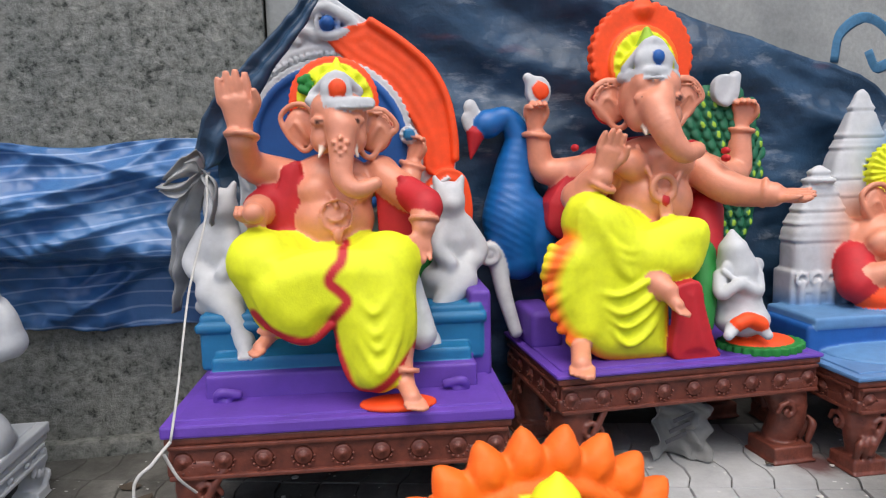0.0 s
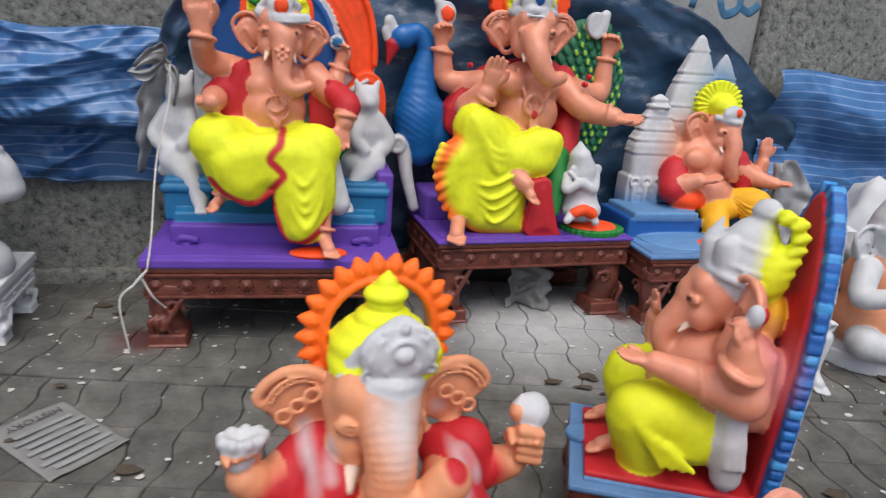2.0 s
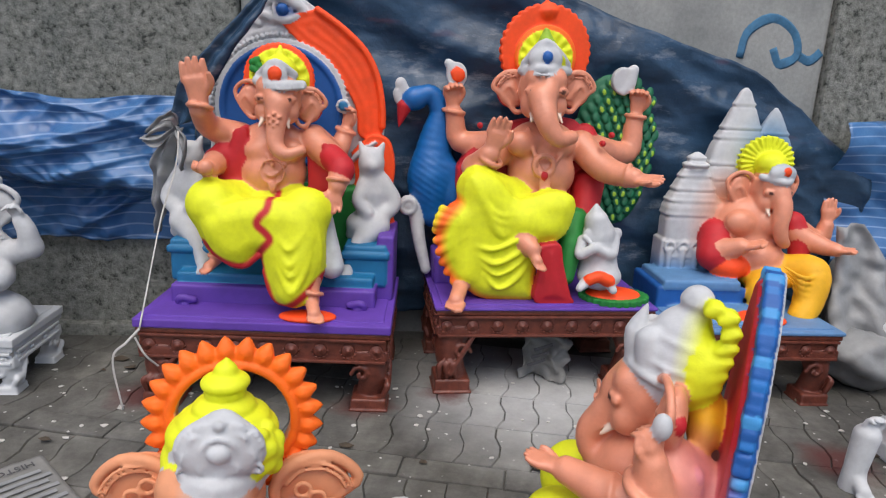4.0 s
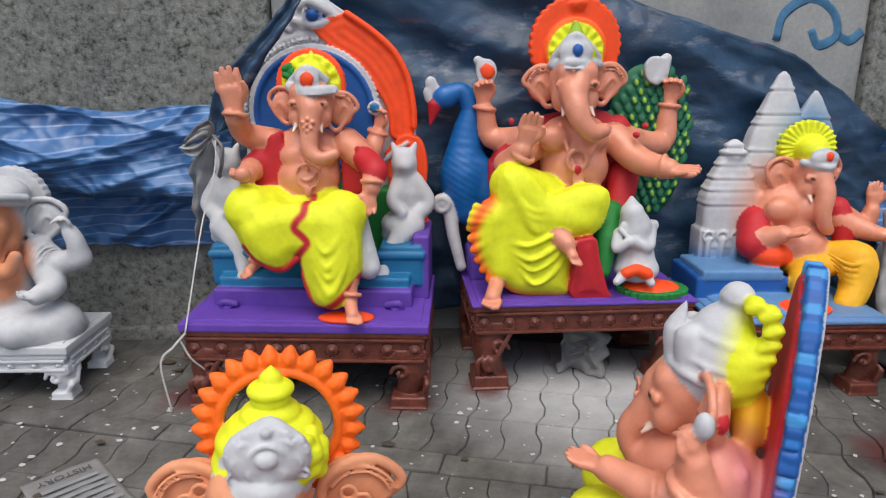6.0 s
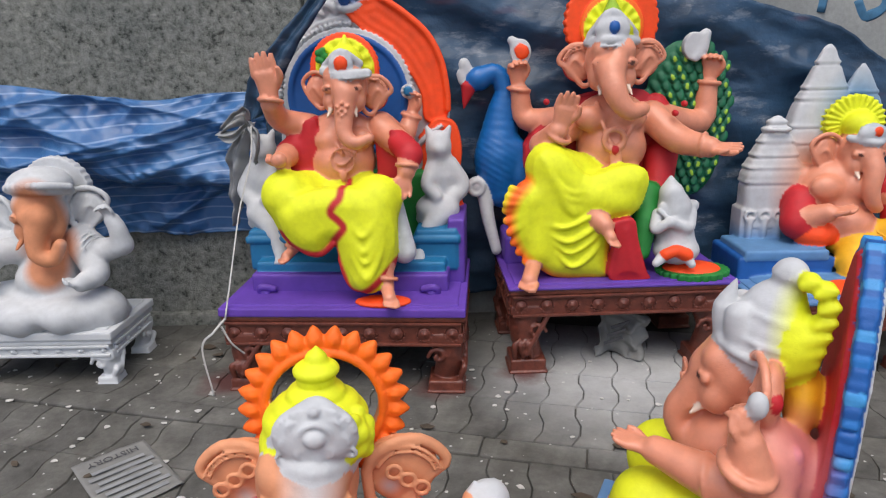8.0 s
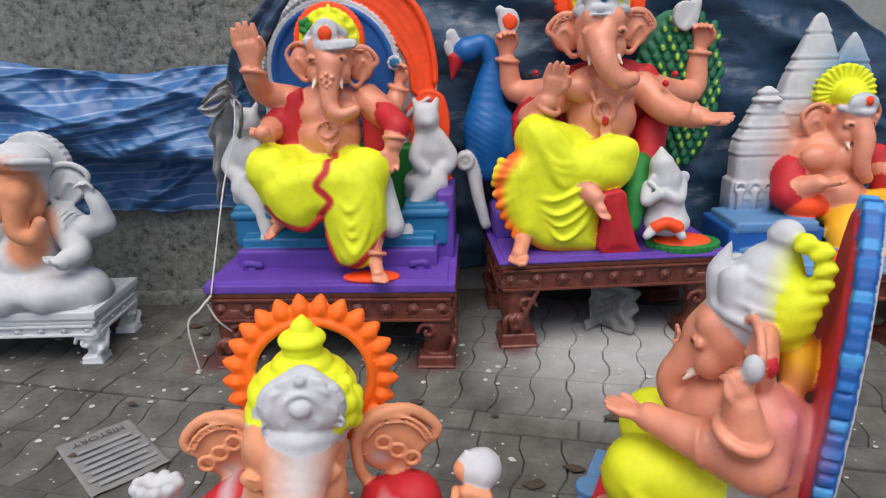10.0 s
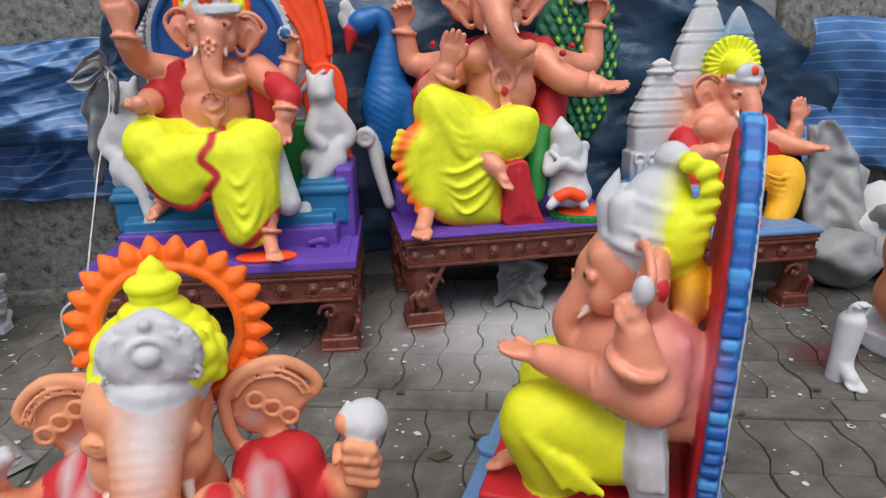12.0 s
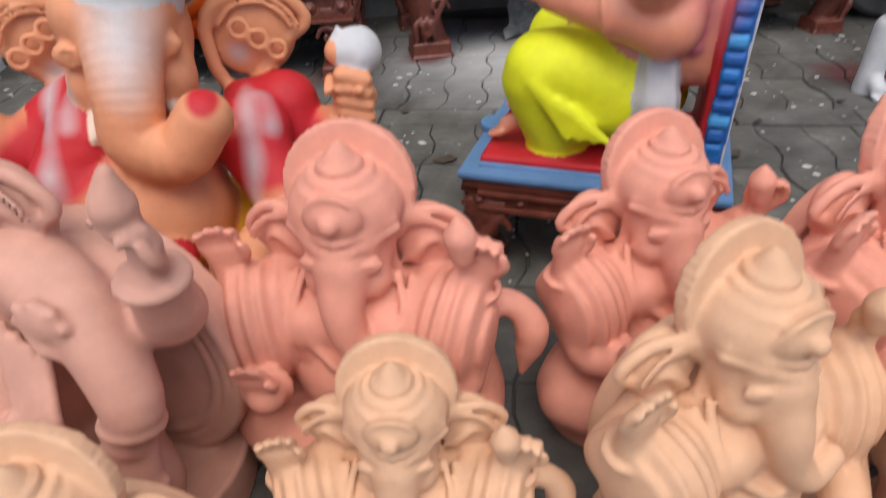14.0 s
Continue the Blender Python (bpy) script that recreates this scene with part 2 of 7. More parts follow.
class Sculpt:
    """A figure modelled as blended round forms and meshed as one closed skin."""

    def __init__(self):
        self.forms, self.coats, self.m = [], [], np.eye(4)

    def at(self, x, y, z, rz=0, rx=0, s=1.0, ry=0):
        self.m = np.array(pose(x, y, z, rx, ry, rz) @ Matrix.Scale(s, 4))
        return self

    def _p(self, p):
        return self.m[:3, :3] @ np.array(p, float) + self.m[:3, 3]

    def _s(self):
        return np.linalg.norm(self.m[:3, 0])

    def _add(self, f, lo, hi, col, k, soft, paint):
        (self.coats if paint else self.forms).append((f, np.array(lo), np.array(hi), COAT[col], k * self._s(), soft))

    def ball(self, c, r, col, k=0.012, rx=0, ry=0, rz=0, fold=None, paint=False, soft=0.004):
        """An ellipsoid; fold = (height, wavelength, direction)."""
        s = self._s()
        R = self.m[:3, :3] / s @ np.array(Euler((radians(rx), radians(ry), radians(rz))).to_matrix())
        c, r = self._p(c), np.array((r, r, r) if isinstance(r, (int, float)) else r, float) * s

        def f(P):
            q = (P - c) @ R
            k0 = np.linalg.norm(q / r, axis=-1)
            k1 = np.linalg.norm(q / (r * r), axis=-1)
            d = k0 * (k0 - 1) / np.maximum(k1, 1e-9)
            if fold:
                d = d + fold[0] * np.sin((q @ np.array(fold[2], float)) * math.tau / fold[1])
            return d
        e = r.max()
        self._add(f, c - e, c + e, col, k, soft, paint)

    def limb(self, pts, radii, col, k=0.012, smooth=True, paint=False, soft=0.004, n=None):
        """A tapering limb along pts."""
        s = self._s()
        if smooth and len(pts) > 2:
            n = n or 4 * len(pts) - 3
            rr = np.interp(np.linspace(0, 1, n), np.linspace(0, 1, len(radii)), radii) if isinstance(radii, (list, tuple)) else [radii] * n
            pts, radii = spline(pts, n), rr
        elif not isinstance(radii, (list, tuple)):
            radii = [radii] * len(pts)
        pts, radii = [self._p(p) for p in pts], [r * s for r in radii]

        def f(P):
            best = None
            for a, b, ra, rb in zip(pts, pts[1:], radii, radii[1:]):
                ab = b - a
                h = np.clip(((P - a) @ ab) / max(ab @ ab, 1e-12), 0, 1)
                d = np.linalg.norm(P - a - h[..., None] * ab, axis=-1) - (ra + (rb - ra) * h)
                best = d if best is None else np.minimum(best, d)
            return best
        A, e = np.array(pts), max(radii)
        self._add(f, A.min(0) - e, A.max(0) + e, col, k, soft, paint)

    def box(self, c, h, col, k=0.004, r=0.006, rz=0, rx=0, ry=0, paint=False, soft=0.003):
        s = self._s()
        R = self.m[:3, :3] / s @ np.array(Euler((radians(rx), radians(ry), radians(rz))).to_matrix())
        c, h, r = self._p(c), np.array(h, float) * s, r * s

        def f(P):
            q = np.abs((P - c) @ R) - (h - r)
            return np.linalg.norm(np.maximum(q, 0), axis=-1) + np.minimum(q.max(-1), 0) - r
        e = np.abs(R) @ h
        self._add(f, c - e, c + e, col, k, soft, paint)

    def disc(self, c, R, t, col, hole=0.0, petals=0, amp=0.0, k=0.004, tall=1.0, rx=0, rz=0, paint=False, ribs=0, rib=0.0, arc=None):
        """An upright round plate that faces -y, with an optional hole, petalled rim and ribs."""
        s = self._s()
        B = self.m[:3, :3] / s @ np.array(Euler((radians(rx), 0, radians(rz))).to_matrix())
        c, R, t, hole, amp, rib = self._p(c), R * s, t * s, hole * s, amp * s, rib * s

        def f(P):
            q = (P - c) @ B
            x, y, z = q[..., 0], q[..., 1], q[..., 2] / tall
            rr, an = np.hypot(x, z), np.arctan2(z, x)
            edge = R + (amp * (np.abs(np.cos(an * petals / 2)) * 2 - 1) if petals else 0)
            th = t + (rib * np.cos(an * ribs) * np.clip(rr / R, 0, 1) if ribs else 0)
            d = np.maximum(rr - edge, np.abs(y) - th)
            if hole:
                d = np.maximum(d, hole - rr)
            if arc:
                d = np.maximum(d, (np.abs(an - radians(arc[0])) - radians(arc[1])) * rr)
            return d
        e = R * max(1, tall) + abs(amp)
        self._add(f, c - e, c + e, col, k, 0.003, paint)

    def upon(self, col):
        """Keep the last paint to the parts that wear the coat col."""
        self.coats[-1] += (COAT[col],)

    def hem(self, pts, r, col, only, y0=-0.2, y1=0.3, soft=0.005, n=40):
        """A painted line through pts (x, z) on the parts that wear the coat called only."""
        Q = np.array(spline(pts, n))

        def f(P):
            best = np.full(P.shape[:-1], 9.0)
            for a, b in zip(Q, Q[1:]):
                e = b - a
                h = np.clip(((P[..., 0] - a[0]) * e[0] + (P[..., 2] - a[1]) * e[1]) / max(e @ e, 1e-12), 0, 1)
                best = np.minimum(best, np.hypot(P[..., 0] - a[0] - h * e[0], P[..., 2] - a[1] - h * e[1]))
            return best - r
        lo, hi = Q.min(0) - r, Q.max(0) + r
        self.coats.append((f, V(lo[0], y0, lo[1]), V(hi[0], y1, hi[1]), COAT[col], 0.01, soft, COAT[only]))

    def plate(self, y, outline, t, col, k=0.004, mould=None, n=40, paint=False, soft=0.004, dome=0.0):
        """An upright plate round y with a smooth outline in x and z; mould = (height, width) of ridges along its edge."""
        s = self._s()
        B = self.m[:3, :3] / s
        o, t = self._p((0, y, 0)), t * s
        Q = np.array(spline(list(outline) + [outline[0]], n))[:-1] * s

        def f(P):
            q = (P - o) @ B
            x, yy, z = q[..., 0], q[..., 1], q[..., 2]
            best, inside = np.full(x.shape, 9.0), np.zeros(x.shape, bool)
            for a, b in zip(Q, np.roll(Q, -1, 0)):
                e = b - a
                h = np.clip(((x - a[0]) * e[0] + (z - a[1]) * e[1]) / max(e @ e, 1e-12), 0, 1)
                best = np.minimum(best, np.hypot(x - a[0] - h * e[0], z - a[1] - h * e[1]))
                if a[1] != b[1]:
                    inside ^= ((a[1] > z) != (b[1] > z)) & (x < a[0] + (z - a[1]) * e[0] / e[1])
            d = np.where(inside, -best, best)
            th = t + dome * np.sin(np.clip(-d / 0.06, 0, 1) * math.pi / 2)
            if mould:
                th = th + mould[0] * np.cos(d * math.tau / mould[1])
            return np.maximum(d, np.abs(yy) - th)
        W = np.array([self._p((a[0] / s, y + sg * (t + dome + 0.01) / s, a[1] / s)) for a in Q for sg in (-1, 1)])
        self._add(f, W.min(0), W.max(0), col, k, soft, paint)

    def tower(self, x, y, prof, dep, col, lines=(), k=0.006):
        """A bulging temple tower: prof lists (height, half width), lines the heights of its grooved bands."""
        zs, ws = [a for a, _ in prof], [b for _, b in prof]
        zz = np.linspace(zs[0], zs[-1], 60)

        def f(P):
            q = P - V(x, y, 0)
            z = q[..., 2]
            w = np.interp(z, zs, ws)
            for g in lines:
                w = w + 0.005 * np.exp(-((z - g - 0.008) / 0.006) ** 2) - 0.006 * np.exp(-((z - g + 0.003) / 0.004) ** 2)
            r = (np.abs(q[..., 0]) ** 5 + np.abs(q[..., 1] / dep) ** 5) ** 0.2
            return np.maximum((r - w) * 0.7, np.maximum(zs[0] - z, z - zs[-1]))
        m = max(ws) + 0.01
        self._add(f, V(x - m, y - m * dep, zz[0]), V(x + m, y + m * dep, zz[-1]), col, k, 0.004, False)

    # ---- pieces of a figure ----
    def hand(self, w, u, n, L, col, curl=0.0):
        """A hand from the wrist w towards u, palm facing n."""
        w, u, n = np.array(w, float), np.array(u, float), np.array(n, float)
        u, n = u / np.linalg.norm(u), n / np.linalg.norm(n)
        sd = np.cross(u, n)
        for i in (-1.3, -0.4, 0.4, 1.3):
            self.limb([w + sd * i * 0.06 * L, w + u * 0.5 * L + sd * i * 0.115 * L], [0.13 * L, 0.115 * L], col, 0.006)
        for i, ln in ((-1.5, 0.36), (-0.5, 0.45), (0.5, 0.46), (1.5, 0.4)):
            b = w + u * 0.5 * L + sd * i * 0.15 * L
            self.limb([b, b + u * ln * L * 0.55 + n * curl * 0.12 * L, b + u * ln * L * (1 - 0.75 * curl) + n * curl * 0.38 * L], [0.085 * L, 0.08 * L, 0.06 * L], col, 0.003)
        b = w + u * 0.22 * L + sd * 0.2 * L
        self.limb([b, b + u * 0.22 * L + sd * 0.14 * L + n * 0.1 * L, b + u * 0.4 * L + sd * 0.12 * L + n * 0.16 * L], [0.1 * L, 0.085 * L, 0.06 * L], col, 0.003)

    def foot(self, a, u, L, col):
        """A bare foot from the ankle a along u."""
        a, u = np.array(a, float), np.array(u, float)
        u = u / np.linalg.norm(u)
        sd = np.cross(u, (0, 0, 1.0))
        self.limb([a, a + u * 0.55 * L + V(0, 0, -0.12) * L], [0.2 * L, 0.2 * L], col, 0.01)
        for i in range(5):
            b = a + u * 0.62 * L + sd * (i - 2) * 0.1 * L + V(0, 0, -0.18) * L
            self.limb([b, b + u * (0.32 - 0.04 * abs(i - 1)) * L], [0.085 * L - 0.006 * i * L, 0.07 * L - 0.006 * i * L], col, 0.003)

    def ring(self, c, axis, R, r, col, n=14):
        axis = np.array(axis, float) / np.linalg.norm(axis)
        a = np.cross(axis, (0.3, 0.1, 0.95))
        a /= np.linalg.norm(a)
        b = np.cross(axis, a)
        self.limb([np.array(c) + R * (a * math.cos(i * math.tau / n) + b * math.sin(i * math.tau / n)) for i in range(n + 1)], r, col, 0.003, smooth=False)

    def ear(self, c, w, h, side, col, rim=None, ridges=True, wide=False):
        """A broad ear on the side (-1, 1), its hollow facing forward."""
        c = np.array(c, float)
        out = [(-0.75, -0.62), (-0.85, 0.25), (-0.45, 0.9), (0.35, 0.98), (0.98, 0.5), (0.75, -0.15), (0.2, -0.75), (-0.3, -1.0), (-0.75, -0.62)]
        if wide:
            out = [(-0.8, -0.5), (-0.82, 0.35), (-0.35, 0.82), (0.3, 0.88), (0.8, 0.55), (1.03, 0.12), (0.62, -0.18), (0.2, -0.62), (-0.2, -1.05), (-0.6, -0.95), (-0.8, -0.5)]
            for q in (0.86, 0.72):
                self.limb([c + V(side * x * w * q, -0.012, z * h * q) for x, z in out[1:6]], 0.05 * w, col, 0.003, n=20)
        P = [c + V(side * x * w, 0.012 * x - 0.004, z * h) for x, z in out]
        self.ball(c + V(-0.05 * side * w, 0.014, 0), (w * 0.88, 0.02, h * 0.9), rim or col, 0.004)
        self.limb(P, 0.11 * min(w, h) + 0.002, col, 0.004, n=26)
        self.ball(c + V(-0.05 * side * w, 0.003, 0), (w * 0.82, 0.012, h * 0.84), col, 0.003)
        if ridges:
            for i in range(4):
                a = 0.15 + 0.25 * i
                self.limb([c + V(side * w * (-0.55 + 0.1 * i), -0.008, -h * 0.45), c + V(side * w * (-0.3 + a * 0.55), -0.012, h * 0.1 * (i - 1)), c + V(side * w * (0.1 + a * 0.4), -0.006, h * (0.6 - 0.22 * i))],
                          0.05 * w, col, 0.006)

    def mesh(self, name, res):
        """The skin of all forms as a quad mesh with its coat colours."""
        lo = np.min([f[1] for f in self.forms], 0) - 3 * res
        hi = np.max([f[2] for f in self.forms], 0) + 3 * res
        n = np.ceil((hi - lo) / res).astype(int) + 1
        ax = [lo[i] + res * np.arange(n[i]) for i in range(3)]
        D = np.full(n, 1.0)
        for f, a, b, _, k, _ in self.forms:
            i0 = np.clip(((a - lo - k - 2 * res) / res).astype(int), 0, n - 1)
            i1 = np.clip(((b - lo + k + 2 * res) / res).astype(int) + 2, 1, n)
            P = np.stack(np.meshgrid(*[ax[i][i0[i]:i1[i]] for i in range(3)], indexing="ij"), -1)
            s = tuple(slice(i0[i], i1[i]) for i in range(3))
            d, o = f(P), D[s]
            h = np.maximum(k - np.abs(d - o), 0) / k
            D[s] = np.minimum(d, o) - h * h * k / 4
        S = D < 0
        cells = np.zeros(n - 1, int)
        for i in (0, 1):
            for j in (0, 1):
                for k in (0, 1):
                    cells += S[i:n[0] - 1 + i, j:n[1] - 1 + j, k:n[2] - 1 + k]
        C = np.argwhere((cells > 0) & (cells < 8))
        acc, cnt = np.zeros((len(C), 3)), np.zeros(len(C))
        corners = [V(i, j, k).astype(int) for i in (0, 1) for j in (0, 1) for k in (0, 1)]
        for a in corners:
            for b in corners:
                if (b - a).sum() == 1 and np.abs(b - a).sum() == 1:
                    da, db = D[tuple((C + a).T)], D[tuple((C + b).T)]
                    x = (da < 0) != (db < 0)
                    t = np.where(x, da / np.where(x, da - db, 1), 0)
                    acc += np.where(x[:, None], a + t[:, None] * (b - a), 0)
                    cnt += x
        verts = lo + res * (C + acc / cnt[:, None])
        idx = np.full(n - 1, -1)
        idx[tuple(C.T)] = np.arange(len(C))
        quads = []
        for d in range(3):
            u, v = (d + 1) % 3, (d + 2) % 3
            A = np.moveaxis(S, (d, u, v), (0, 1, 2))
            I = np.moveaxis(idx, (d, u, v), (0, 1, 2))
            a, b = A[:-1, 1:-1, 1:-1], A[1:, 1:-1, 1:-1]
            e = np.argwhere(a != b)
            flip = a[tuple(e.T)]
            i, j, k = e.T
            q = np.stack([I[i, j, k], I[i, j + 1, k], I[i, j + 1, k + 1], I[i, j, k + 1]], 1)
            q[~flip] = q[~flip][:, ::-1]
            quads.append(q)
        quads = np.concatenate(quads)
        best, col, sec = np.full(len(verts), 9.0), np.zeros((len(verts), 4)), np.zeros((len(verts), 4))
        for f, a, b, c, k, _ in self.forms:
            near = np.flatnonzero(((verts > a - 0.03) & (verts < b + 0.03)).all(1))
            d = f(verts[near])
            w = d < best[near]
            best[near[w]], col[near[w]] = d[w], c
        base = col.copy()
        for f, a, b, c, k, soft, *only in self.coats:
            near = np.flatnonzero(((verts > a - soft) & (verts < b + soft)).all(1))
            if len(near):
                w = np.clip(0.5 - f(verts[near]) / (2 * soft), 0, 1)[:, None]
                if only:
                    w = w * (np.abs(base[near] - np.array(only[0])).sum(1) < 1e-6)[:, None]
                col[near] = col[near] * (1 - w) + np.array(c) * w
        me = bpy.data.meshes.new(name)
        me.vertices.add(len(verts))
        me.vertices.foreach_set("co", verts.ravel())
        me.loops.add(quads.size)
        me.loops.foreach_set("vertex_index", quads.ravel().astype(np.int32))
        me.polygons.add(len(quads))
        me.polygons.foreach_set("loop_start", np.arange(0, quads.size, 4, dtype=np.int32))
        me.update(calc_edges=True)
        me.validate()
        at = me.attributes.new("coat", "FLOAT_COLOR", "POINT")
        at.data.foreach_set("color", col.astype(np.float32).ravel())
        me.materials.append(M_COAT)
        me.shade_smooth()
        return me

    def put(self, name, m, label, category, group="", res=0.006):
        ob = new(name, self.mesh(name, res))
        ob.matrix_world = m
        return tagged(ob, label, category, group)


# ---- the setting ----
WALL = pose(-1.2, 2.14, 0, 0, 0, 9.5)
FLOOR = pose(0.163, 1.405, 0, 0, 0, -4.6)


def grid_sheet(name, fn, nu, nv, mat, thick=0.0, warp=None):
    """A sheet whose point at (u, v) is fn(u, v), both from 0 to 1."""
    bm = bmesh.new()
    lay = bm.loops.layers.uv.new("UVMap")
    vs = [[bm.verts.new(fn(i / nu, j / nv)) for j in range(nv + 1)] for i in range(nu + 1)]
    for i in range(nu):
        for j in range(nv):
            q = bm.faces.new((vs[i][j], vs[i][j + 1], vs[i + 1][j + 1], vs[i + 1][j]))
            for lp, (a, b) in zip(q.loops, ((i, j), (i, j + 1), (i + 1, j + 1), (i + 1, j))):
                lp[lay].uv = (a / nu, b / nv + (warp(a / nu, b / nv) if warp else 0))
    ob = new(name, mesh_of(name, bm, mat))
    if thick:
        s = ob.modifiers.new("thickness", "SOLIDIFY")
        s.thickness = thick
    return ob


def wall_section(name, u0, u1, y0, mat, label):
    bm = bmesh.new()
    block(bm, ((u0 + u1) / 2, y0 + 0.2, 1.75), (u1 - u0, 0.4, 3.9), 0.012, 2)
    ob = part(name, bm, mat)
    ob.matrix_world = WALL
    return tagged(ob, label, "wall", kind="structure")


wall_section("wall_rough_west", -5.0, 0.66, 0.0, M_ROUGH, "pitted grey roughcast concrete wall darkened by weather")
wall_section("wall_plaster", 0.666, 3.06, 0.035, M_SMOOTH, "grey weathered plaster wall bay with faded blue spray marks")
wall_section("wall_rough_east", 3.066, 8.0, 0.0, M_ROUGH, "pitted grey roughcast concrete wall darkened by weather")
bm = bmesh.new()
block(bm, (-2.15, -0.02, 0.015), (5.6, 0.05, 0.07), 0.012)
ob = part("wall_footing", bm, M_ROUGH)
ob.matrix_world = WALL
tagged(ob, "low concrete footing along the base of the wall", "footing", kind="structure")

bm = bmesh.new()
bmesh.ops.create_grid(bm, x_segments=2, y_segments=2, size=60)
ground = part("ground", bm, M_JOINT)
ground.location.z = -0.008
tagged(ground, "dark trodden dirt ground under the paving", "ground", kind="structure")


def graffiti(pts):
    bm = bmesh.new()
    tube(bm, spline(pts, 26), 0.021, 8, 0.12)
    ob = part("spray_mark", bm, M_GRAF, smooth=True)
    ob.matrix_world = WALL @ pose(0, 0.034, 0)
    return tagged(ob, "faded blue curl of spray paint on the plaster wall", "graffiti")


graffiti([(2.68, 0, 1.22), (2.7, 0, 1.32), (2.8, 0, 1.38), (2.9, 0, 1.33), (2.93, 0, 1.24), (2.86, 0, 1.2), (2.82, 0, 1.26)])
graffiti([(2.93, 0, 1.24), (2.99, 0, 1.22), (3.04, 0, 1.26)])

# ---- the pedestals ----
def leg_mesh(h, w):
    """A carved scroll leg, its outer corner at the origin, growing to +x and +y."""
    s = Sculpt()
    s.box((w * 0.5, w * 0.5, h - 0.018), (w * 0.5, w * 0.5, 0.018), "grey")
    s.limb([(w * 0.45, w * 0.45, h - 0.03), (w * 0.36, w * 0.36, h * 0.55), (w * 0.5, w * 0.45, h * 0.22)], [w * 0.42, w * 0.33, w * 0.3], "grey", 0.02)
    s.box((w * 0.44, w * 0.44, h * 0.1), (w * 0.42, w * 0.42, h * 0.1), "grey", 0.01)
    s.limb([(w * 0.9, 0.006, h - 0.03), (w * 0.75, 0.0, h * 0.72), (w * 0.55, -0.002, h * 0.5), (w * 0.38, 0.0, h * 0.3)], 0.009, "grey", 0.006)
    for i in range(9):
        a, r = i * 0.75, 0.032 - 0.003 * i
        b = (i + 1) * 0.75
        r2 = 0.032 - 0.003 * (i + 1)
        cx, cz = w * 0.62, h * 0.62
        s.limb([(cx + r * math.cos(a), 0.006, cz + r * math.sin(a)), (cx + r2 * math.cos(b), 0.004, cz + r2 * math.sin(b))], 0.007, "grey", 0.004)
        s.limb([(0.006, cx + r * math.cos(a), cz + r * math.sin(a)), (0.004, cx + r2 * math.cos(b), cz + r2 * math.sin(b))], 0.007, "grey", 0.004)
    for i in range(3):
        s.limb([(w * (0.12 + 0.2 * i), 0.012, h * 0.24), (w * (0.1 + 0.16 * i), 0.0, h * 0.42), (w * (0.22 + 0.16 * i), 0.004, h * 0.5)], [0.009, 0.011, 0.005], "grey", 0.005)
    s.box((w * 0.44, w * 0.44, h * 0.015), (w * 0.47, w * 0.47, h * 0.02), "grey")
    return s.mesh("leg", 0.0045)


def rosette_mesh(r):
    bm = bmesh.new()
    for rad, dep in ((r, 0.004), (r * 0.66, 0.006), (r * 0.36, 0.008)):
        bmesh.ops.create_cone(bm, cap_ends=True, segments=14, radius1=rad, radius2=rad * 0.82, depth=dep, matrix=pose(0, -dep / 2, 0, 90))
    for i in range(7):
        a = math.pi * (1 + i / 6)
        bmesh.ops.create_icosphere(bm, subdivisions=1, radius=r * 0.17, matrix=pose(1.08 * r * math.cos(a), -0.003, 1.1 * r * math.sin(a)))
    return mesh_of("rosette", bm, M_BROWN)


